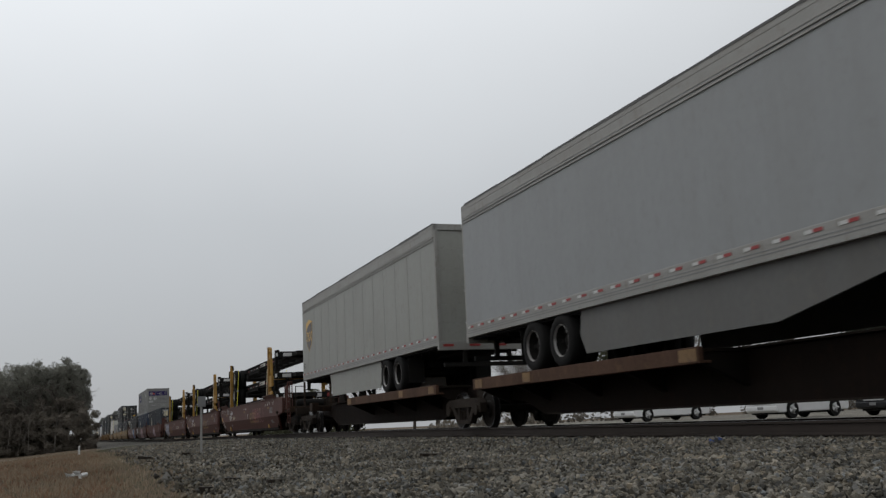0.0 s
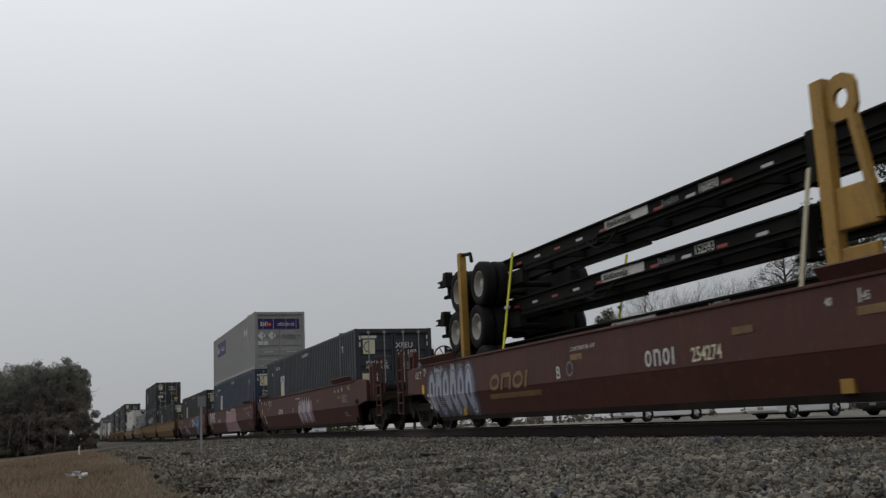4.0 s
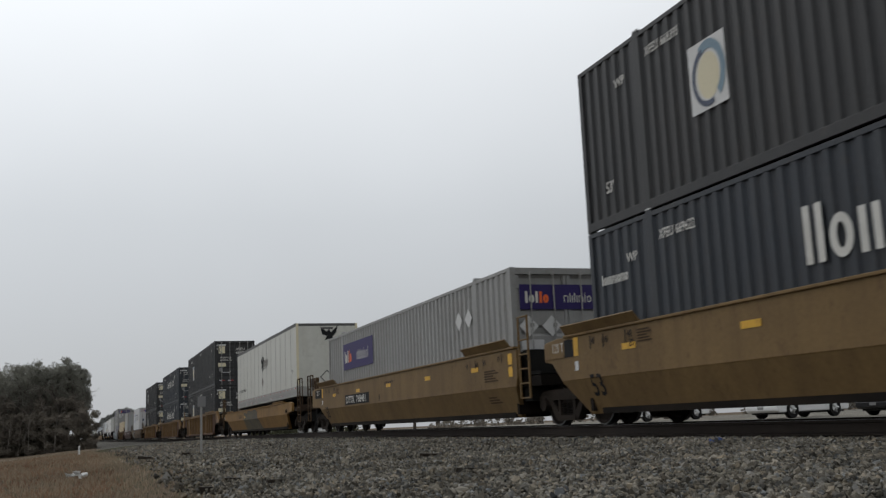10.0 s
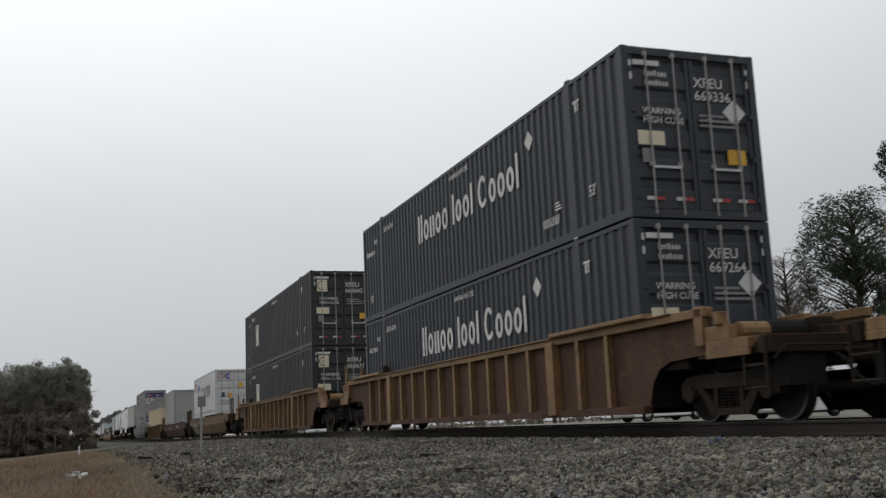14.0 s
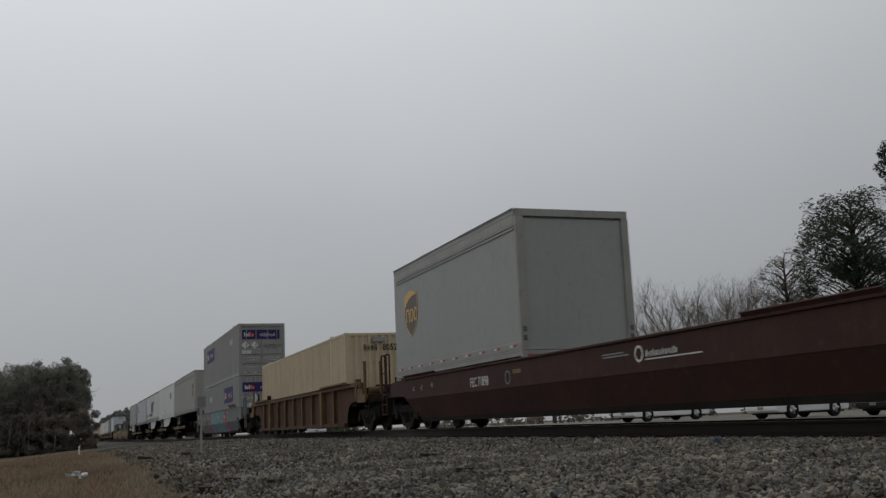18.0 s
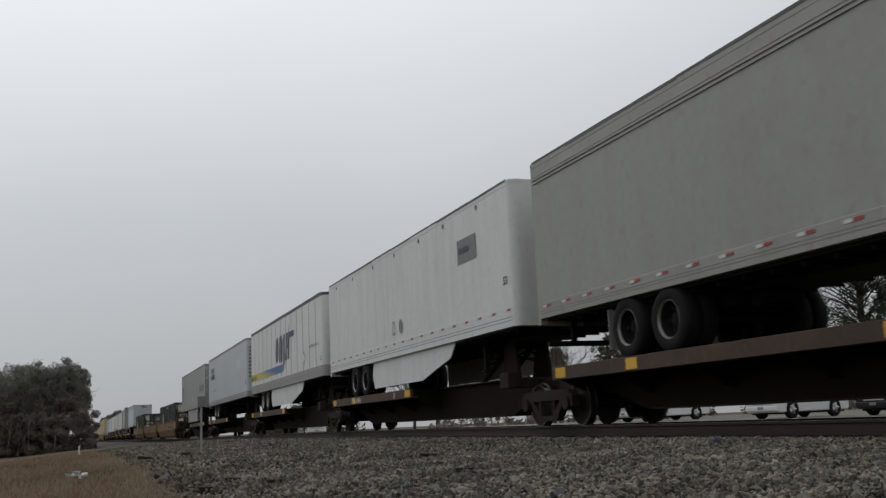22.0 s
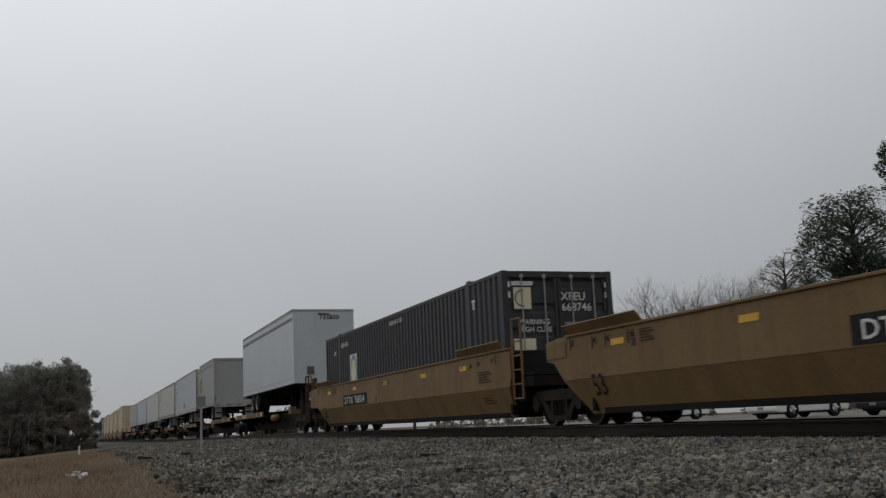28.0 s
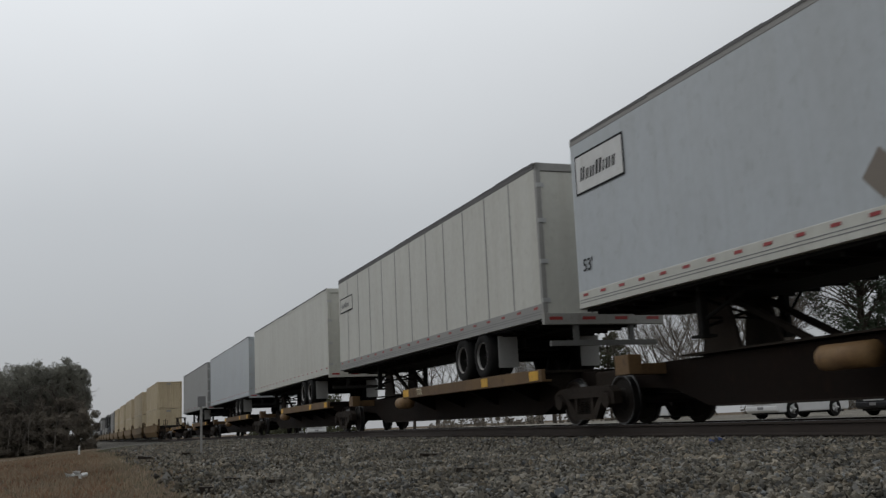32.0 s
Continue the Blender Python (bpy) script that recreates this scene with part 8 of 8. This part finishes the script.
m.bars("side", 0.48, 3.18, 0.24, [0.6, 0.4, 0.6, 0.8, 0.2, 0.6, 0.4], PAINT_BLACK, "emblem", slant=0.2, lift=0.013)
m.text("side", 0.37, 1.6, 0.22, "53'", PAINT_BLACK)
m.diamond("side", 7.4, 1.62, 0.3, DIAMOND_BROWN, "placard", "brown diamond placard")
m.diamond("side", 8.0, 1.62, 0.3, DIAMOND_BROWN, "placard", "brown diamond placard")
t = trailer(CREAM_TRAILER, "off-white van trailer with dark panel joints", 639.5, front_near=False, seams=12, slim=True, cap=TRIM_DARK, dots=False, rail=TRIM_GREY, bumper=SKIRT_GREY, rear_sill=RAIL_PALE)
m = trailer_marks(t)
m.rect("side", 0.4, 2.85, 1.6, 0.5, PAINT_BLACK, "sign_panel", "white sign in a dark frame")
m.rect("side", 0.44, 2.89, 1.52, 0.42, CREAM_TRAILER, "sign_panel", lift=0.009)
m.bars("side", 0.6, 3.0, 0.18, [0.6, 0.4, 0.6, 0.8, 0.2, 0.6, 0.4], PAINT_GREY, "emblem", slant=0.2, lift=0.013)
for o, mt, lb in ((657.2, CREAM_TRAILER, "off-white van trailer with aluminium rails"), (675.0, BLUE_WHITE_TRAILER, "bluish-white van trailer with aluminium rails"), (692.6, GREY_TRAILER, "dull grey van trailer with aluminium rails")):
    trailer(mt, lb, o, front_near=False)

# far rear of the train: cream stacks, then grey boxes
o = 735.6
for i in range(5):
    well_car(CAR_TAN, "weathered tan well car far back", o, near_end=True, far_end=True, plain=True)
    container(BOX_CREAM, "cream 53-foot container with ribbed end wall", o, 0.35, doors=False)
    container(BOX_CREAM, "cream 53-foot container stacked on another", o, 3.26, doors=False)
    o += 23.9
for i in range(9):
    well_car(CAR_TAN, "weathered tan well car", o, near_end=True, far_end=True, plain=True)
    container((BOX_GREY, BOX_NAVY, BOX_GREY)[i % 3], "53-foot container far back in the train", o, 0.35)
    if i % 2 == 0:
        container((BOX_GREY, BOX_BLACK)[i % 4 // 2], "53-foot container stacked on another", o, 3.26)
    o += 23.9


# ---- trees ----
def thicket(name, label, rows, seed, mat, leaf=0.45, per=60):
    """A far belt of scrub and woods as one mass of leaf sprays: rows of (x, y, height, radius)."""
    rnd = random.Random(seed)
    clumps = []
    for x, y, h, r in rows:
        z = float(ground_height(x, y))
        for _ in range(int(6 + h)):
            clumps.append(((x + rnd.uniform(-r, r), y + rnd.uniform(-r, r), z + h * rnd.random() ** 1.3), r * rnd.uniform(0.25, 0.45)))
    me = part(name, leaf_cloud(clumps, rnd, per, leaf), mat, None)
    return tagged(me, label, "scrub", kind="stuff")


rnd = random.Random(11)
# clump left of the track, its haze put into the paled leaf colours
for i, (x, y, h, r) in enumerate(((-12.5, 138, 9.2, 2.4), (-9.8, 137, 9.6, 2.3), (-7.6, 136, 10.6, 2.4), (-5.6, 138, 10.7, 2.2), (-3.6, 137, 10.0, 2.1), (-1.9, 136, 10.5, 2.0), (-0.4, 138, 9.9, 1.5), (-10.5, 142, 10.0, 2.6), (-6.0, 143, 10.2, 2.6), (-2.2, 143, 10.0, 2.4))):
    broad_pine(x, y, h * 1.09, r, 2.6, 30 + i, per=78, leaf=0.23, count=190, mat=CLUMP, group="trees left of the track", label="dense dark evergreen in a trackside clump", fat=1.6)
for i, (x, y, h) in enumerate(((-5.0, 135, 11.4), (-3.2, 135.5, 11.0), (-9.0, 136, 10.4), (-7.2, 134, 9.0))):
    bare_tree(x, y, h, 130 + i)
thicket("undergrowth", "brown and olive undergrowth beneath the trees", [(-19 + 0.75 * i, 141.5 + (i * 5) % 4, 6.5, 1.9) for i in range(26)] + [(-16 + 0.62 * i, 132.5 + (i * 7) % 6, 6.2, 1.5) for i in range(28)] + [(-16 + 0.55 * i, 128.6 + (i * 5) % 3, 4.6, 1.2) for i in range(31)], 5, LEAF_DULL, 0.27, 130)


def saplings(count, x_rng, y_rng, tall, seed):
    """A stand of thin upright stems with side twigs, too many to count."""
    rnd = random.Random(seed)
    s = Shape()
    for _ in range(count):
        x, y = rnd.uniform(*x_rng), rnd.uniform(*y_rng)
        z, h = float(ground_height(x, y)) - 0.1, rnd.uniform(*tall)
        top = Vector((x + rnd.uniform(-0.5, 0.5), y + rnd.uniform(-0.5, 0.5), z + h))
        foot = Vector((x, y, z))
        s.tube(foot, top, rnd.uniform(0.02, 0.05), 0.008, n=3, caps=False)
        for k in range(7):
            a = foot.lerp(top, rnd.uniform(0.25, 0.95))
            s.tube(a, a + Vector((rnd.uniform(-0.7, 0.7), rnd.uniform(-0.7, 0.7), rnd.uniform(0.4, 1.2))), 0.018, 0.006, n=3, caps=False)
    return tagged(part("saplings", s, SAPLING, None), "thin bare grey-brown saplings under the trees", "saplings", kind="stuff")


saplings(36, (-16, 0.5), (127.5, 131), (3.0, 6.5), 21)
# far woods down the line; a pale wood colour stands for the mist
for i, (x, y, h, r) in enumerate(((7.4, 450, 8.6, 3.0), (10.6, 455, 10.8, 3.2), (14.2, 450, 13.0, 3.4), (17.3, 448, 13.9, 3.6), (20.5, 452, 13.3, 3.4), (24.0, 450, 11.6, 3.4), (28, 452, 10.6, 3.6))):
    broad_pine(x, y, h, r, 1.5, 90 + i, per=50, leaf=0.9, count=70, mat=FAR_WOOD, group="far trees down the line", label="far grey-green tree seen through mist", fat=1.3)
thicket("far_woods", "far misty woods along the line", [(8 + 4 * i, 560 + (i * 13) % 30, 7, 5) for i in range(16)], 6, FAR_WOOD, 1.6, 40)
# beyond the lot
broad_pine(56.6, 62.0, 17.3, 4.5, 5.0, 50, count=210, leaf=0.25, per=140, fat=1.15)
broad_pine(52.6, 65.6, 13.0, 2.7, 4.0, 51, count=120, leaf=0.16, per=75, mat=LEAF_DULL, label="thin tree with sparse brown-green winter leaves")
broad_pine(60.2, 58.4, 21.0, 2.9, 16.0, 52, count=70)
broad_pine(60.5, 60.5, 12.0, 3.2, 3.0, 53, count=60, leaf=0.3, mat=PINE)
for i, (x, y, h) in enumerate(((43.3, 65, 12.0), (41.8, 67, 10.0), (46.5, 70, 10.2), (51.0, 67, 12.9), (49.2, 66, 11.2), (47.9, 99, 11.2), (46.2, 99.5, 9.4), (58.5, 125, 13.6), (49.5, 141.6, 14.6), (46.0, 142, 11.0), (47.5, 104, 9.0), (38.0, 150, 9.5), (60, 96, 11))):
    bare_tree(x, y, h * 1.08, 70 + i)
for i, (x, y, h) in enumerate(((55.5, 100, 12.0), (58.5, 104, 10.0), (53.0, 108, 9.0))):
    pine_tree(x, y, h, 160 + i, crown0=0.2, width=0.18, mat=PINE_DULL, per=90, leaf=0.4, clump=16, label="slender dull green pine")
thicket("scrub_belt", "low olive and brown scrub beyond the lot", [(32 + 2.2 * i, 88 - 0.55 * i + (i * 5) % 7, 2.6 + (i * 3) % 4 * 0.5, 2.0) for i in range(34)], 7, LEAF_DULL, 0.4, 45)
thicket("scrub_belt", "low olive scrub along the far side of the line", [(26 + 1.2 * i, 110 + 9 * i, 4.4, 3.0) for i in range(34)], 8, PINE_DULL, 0.6, 40)


pole = tagged(new("utility_pole"), "slim weathered wooden utility pole with a short crossarm", "pole")
pole.matrix_basis = pose(44.6, 111.4, float(ground_height(44.6, 111.4)) - 0.1)
part("shaft", Shape().tube((0, 0, 0), (0.05, 0, 12.8), 0.17, 0.11, n=8), BARK, pole)
part("crossarm", Shape().box(-0.9, 0.3, -0.06, 0.06, 12.3, 12.45), BARK, pole)
part("insulator", Shape().tube((-0.8, 0, 12.45), (-0.8, 0, 12.7), 0.05, n=6), TRIM_GREY, pole)


# ---- parked vehicles on the lot ----
def parked_car(x, y, heading, paint, label, roof=1.75, length=4.9, pickup=False):
    """A parked car: body shell, glass, bumper, lamps, wheels. Its front looks along -x before turning."""
    z = float(ground_height(x, y)) + 0.01
    root = tagged(new("car"), label, "car", "parked cars")
    root.matrix_basis = pose(x, y, z, 0, 0, heading)
    hl = length / 2
    lower = [(-hl, 0.34), (-hl + 0.1, 0.27), (hl - 0.08, 0.29), (hl, 0.45), (hl - 0.02, 1.0), (hl - 0.15, 1.08), (-hl + 1.5, 1.08), (-hl + 0.35, 0.98), (-hl + 0.02, 0.82)]
    part("body", Shape().prism(lower, -0.92, 0.92, "y"), paint, root, bevel=0.06)
    back = hl - 0.3 if not pickup else 0.45
    cabin = [(-hl + 1.45, 1.05), (-hl + 2.15, roof - 0.04), (-hl + 2.5, roof), (back - 0.35, roof), (back, 1.05)]
    part("cabin", Shape().prism(cabin, -0.82, 0.82, "y"), paint, root, bevel=0.05)
    glass = [(-hl + 1.75, 1.1), (-hl + 2.25, roof - 0.12), (back - 0.42, roof - 0.12), (back - 0.18, 1.1)]
    for a, b in ((-0.835, -0.815), (0.815, 0.835)):
        part("side_window", Shape().prism(glass, a, b, "y"), CAR_GLASS, root)
    part("windscreen", Shape().prism([(-hl + 1.47, 1.1), (-hl + 1.44, 1.1), (-hl + 2.1, roof - 0.06), (-hl + 2.14, roof - 0.06)], -0.72, 0.72, "y"), CAR_GLASS, root)
    part("bumper", Shape().box(-hl - 0.06, -hl + 0.12, -0.88, 0.88, 0.36, 0.56), paint, root, bevel=0.03)
    part("grille", Shape().box(-hl - 0.02, -hl + 0.06, -0.5, 0.5, 0.62, 0.82), ALUMINIUM, root)
    part("number_plate", Shape().box(-hl - 0.075, -hl - 0.06, -0.16, 0.16, 0.42, 0.54), PAINT_GREY, root)
    for yy in (-0.75, 0.5):
        part("headlight", Shape().box(-hl - 0.02, -hl + 0.1, yy, yy + 0.25, 0.66, 0.82), TAPE_WHITE, root, bevel=0.02)
    part("underbody", Shape().box(-hl + 0.2, hl - 0.2, -0.75, 0.75, 0.2, 0.34), UNDERSIDE, root)
    for xx in (-hl + 0.95, hl - 1.05):
        for sg in (-1, 1):
            t = Shape()
            ring = Shape().lathe([(0, 0.2), (-0.01, 0.22), (-0.01, 0.38), (0.02, 0.4), (0.2, 0.4), (0.22, 0.37), (0.22, 0.2)], (0, 0, 0), 22)
            t.v, t.f = [(yv, xv * 1.0, zv) for xv, yv, zv in ring.v], [q[::-1] for q in ring.f]
            if sg > 0:
                t.v, t.f = [(a, -b, c) for a, b, c in t.v], [q[::-1] for q in t.f]
            wh = part("wheel", Shape().add([(a + xx, b + sg * 0.94, c + 0.4) for a, b, c in t.v], t.f), RUBBER, root)
            rim = Shape()
            for k in range(5):
                an = 2 * math.pi * k / 5
                rim.tube((xx, sg * 0.93, 0.4), (xx + 0.23 * math.cos(an), sg * 0.94, 0.4 + 0.23 * math.sin(an)), 0.05, 0.035, n=5)
            rim.tube((xx, sg * 0.82, 0.4), (xx, sg * 0.87, 0.4), 0.22, n=16)
            part("rim", rim, RIM_CAR, wh)
    return root


parked_car(31.15, 50.35, 10, CAR_WHITE, "white pickup parked on the lot", roof=1.8, length=5.6, pickup=True)
parked_car(30.9, 38.35, 12, CAR_WHITE, "white van parked on the lot", roof=1.9)
parked_car(33.0, 33.6, 8, CAR_BLACK, "dark grey car parked on the lot", roof=1.7)
parked_car(37.2, 29.4, 4, CAR_WHITE, "white car parked on the lot", roof=1.6)
for i, (x, y, hd) in enumerate(((22.0, 100, 80), (25.0, 118, 84))):
    parked_car(x, y, hd, (CAR_WHITE, CAR_SILVER)[i], "pale car parked farther along the lot", roof=1.6)

# ---- small things beside the track ----
post = tagged(new("trackside_sign"), "small grey sign seen from behind on a thin rusty post", "sign")
post.matrix_basis = pose(2.71, 25.0, float(ground_height(2.71, 25.0)) - 0.05)
part("post", Shape().box(-0.025, 0.025, -0.02, 0.02, 0, 1.4), TRIM_GREY, post)
part("sign_plate", Shape().box(-0.09, 0.1, -0.035, -0.022, 1.2, 1.45), PAINT_GREY, post, "dull grey sign plate", bevel=0.004)
wp = tagged(new("marker_post"), "short white plastic marker post in the grass", "post")
wp.matrix_basis = pose(-0.08, 46.6, float(ground_height(-0.08, 46.6)) - 0.12)
part("stake", Shape().tube((0, 0, 0), (0, 0, 0.46), 0.045, 0.04, n=8), TAPE_WHITE, wp)
part("cap", Shape().tube((0, 0, 0.46), (0, 0, 0.5), 0.05, 0.03, n=8), TAPE_WHITE, wp)
for i, (x, y, rz, ln) in enumerate(((3.65, 9.46, 18, 0.34), (4.9, 27.9, 76, 1.2), (1.55, 24.6, 70, 2.0), (2.5, 25.6, 72, 1.5), (1.16, 10.2, 66, 0.38), (1.88, 10.55, 64, 0.42), (1.6, 11.6, 50, 0.3), (4.6, 13.4, 30, 0.5))):
    tb = tagged(new("broken_timber"), "dark weathered piece of broken timber on the ballast", "timber", "timber scraps")
    tb.matrix_basis = pose(x, y, float(ground_height(x, y)) + 0.025, 4, 3, rz)
    part("wood", Shape().prism([(-ln / 2, -0.03), (ln / 2 - 0.06, -0.035), (ln / 2, 0.0), (ln / 2 - 0.04, 0.03), (-ln / 2 + 0.05, 0.04), (-ln / 2 - 0.03, 0.01)], -0.03, 0.035, "z"), TIE, tb)
lt = tagged(new("litter"), "crumpled white plastic litter in the grass", "litter")
lt.matrix_basis = pose(-0.12, 17.5, float(ground_height(-0.12, 17.5)) - 0.03)
rl = random.Random(4)
crumple = Shape()
pts = [(rl.uniform(-0.14, 0.14), rl.uniform(-0.12, 0.12), rl.uniform(0.0, 0.11)) for _ in range(26)]
for i in range(24):
    crumple.add([pts[i], pts[(i + 1) % 26], pts[(i + 2) % 26]], [(0, 1, 2)])
part("bag", crumple, TAPE_WHITE, lt)
part("bottle", Shape().tube((0.12, -0.5, 0.03), (0.2, -0.3, 0.05), 0.04, 0.035, n=10), TAPE_WHITE, lt)


def grass(count, seed, mat, near, far_, edge, spread, tall, label, sink=0.1, reach=0.0):
    """Leaning blades of grass on the dirt beside the ballast; edge is where they begin, spread how far they run towards -x."""
    rng = np.random.default_rng(seed)
    y = near + (far_ - near) * rng.random(count) ** 1.7
    x = edge + reach * y - rng.gamma(1.6, spread, count)
    clump = np.array([noise.noise((a * 0.9, b * 0.5, seed)) for a, b in zip(x, y)])
    keep = clump > rng.uniform(-0.55, 0.35, count)
    x, y, count = x[keep], y[keep], int(keep.sum())
    z = ground_height(x, y) - sink
    h = rng.uniform(*tall, count) * (1 + y / 80)
    a = rng.uniform(0, 6.28, count)
    wd = 0.003 + 0.00028 * y
    lean = rng.normal(0, 0.45, (count, 2)) * h[:, None]
    v = np.empty((count, 5, 3))
    for k, (up, out, w) in enumerate(((0, 0, -1), (0, 0, 1), (0.6, 0.35, 0.8), (0.6, 0.35, -0.8), (1.0, 1.0, 0))):
        v[:, k] = np.stack([x + w * np.cos(a) * wd + lean[:, 0] * out, y + w * np.sin(a) * wd + lean[:, 1] * out, z + h * up], -1)
    q = np.arange(count)[:, None] * 5
    faces = np.concatenate([q + np.array([[0, 1, 2]]), q + np.array([[0, 2, 3]]), q + np.array([[3, 2, 4]])]).tolist()
    me = bpy.data.meshes.new("dry_grass")
    me.from_pydata(v.reshape(-1, 3).tolist(), [], faces)
    me.materials.append(mat)
    return tagged(new("dry_grass", me), label, "grass", kind="stuff")


grass(42000, 9, GRASS_BLADE, 8, 95, 1.0, 1.5, (0.03, 0.11), "low dry straw-brown grass beside the ballast")
grass(24000, 10, GRASS_RED, 8, 60, 0.6, 1.4, (0.03, 0.1), "low red-brown dead grass beside the ballast")
grass(20000, 11, GRASS_GREEN, 9, 95, 3.0, 1.3, (0.02, 0.07), "dull green weeds at the ballast's edge", 0.08, 0.015)
grass(16000, 12, GRASS_BLADE, 9, 60, 4.4, 1.2, (0.025, 0.07), "sparse dry weeds among the ballast stones", 0.03, 0.02)

sandy = Shape()
spots = [(0.35 + (0.75 + 0.18 * math.sin(k * 2.3)) * math.cos(k * 0.3927), 30.5 + (5.2 + 1.0 * math.cos(k * 1.7)) * math.sin(k * 0.3927)) for k in range(16)]
sandy.add([(x, y, float(ground_height(x, y)) - 0.078) for x, y in [(0.35, 30.5)] + spots], [(0, 1 + k, 1 + (k + 1) % 16) for k in range(16)])
tagged(part("dirt_patch", sandy, SAND, None), "bare pale sandy dirt in the grass", "dirt", kind="structure")
scrap = tagged(new("litter"), "torn blue plastic scrap on the ballast", "litter")
scrap.matrix_basis = pose(7.4, 10.75, float(ground_height(7.4, 10.75)) + 0.03, 0, 0, 30)
rl = random.Random(14)
torn = Shape()
for k in range(12):
    c0 = Vector((rl.uniform(-0.16, 0.16), rl.uniform(-0.05, 0.05), rl.uniform(0.0, 0.03)))
    torn.add([c0, c0 + Vector((rl.uniform(0.03, 0.08), rl.uniform(-0.03, 0.03), rl.uniform(-0.01, 0.03))), c0 + Vector((rl.uniform(-0.02, 0.04), rl.uniform(0.02, 0.05), rl.uniform(0.01, 0.05)))], [(0, 1, 2)])
part("plastic_sheet", torn, BLUE_SCRAP, scrap)


# ---- keyed things ----
def motions():
    for ob, offset, height in MOVING:
        rows = []
        for t in range(33):
            y = offset - RUN[t]
            (xa, za), (x0, z0), (xb, zb) = line_at(y - 6.0), line_at(y), line_at(y + 6.0)
            rows.append((t, pose(TRACK_X + x0, y, height + z0, math.degrees(math.atan2(zb - za, 12.0)), 0, math.degrees(math.atan2(xa - xb, 12.0)))))
        walk(ob, rows)


motions()
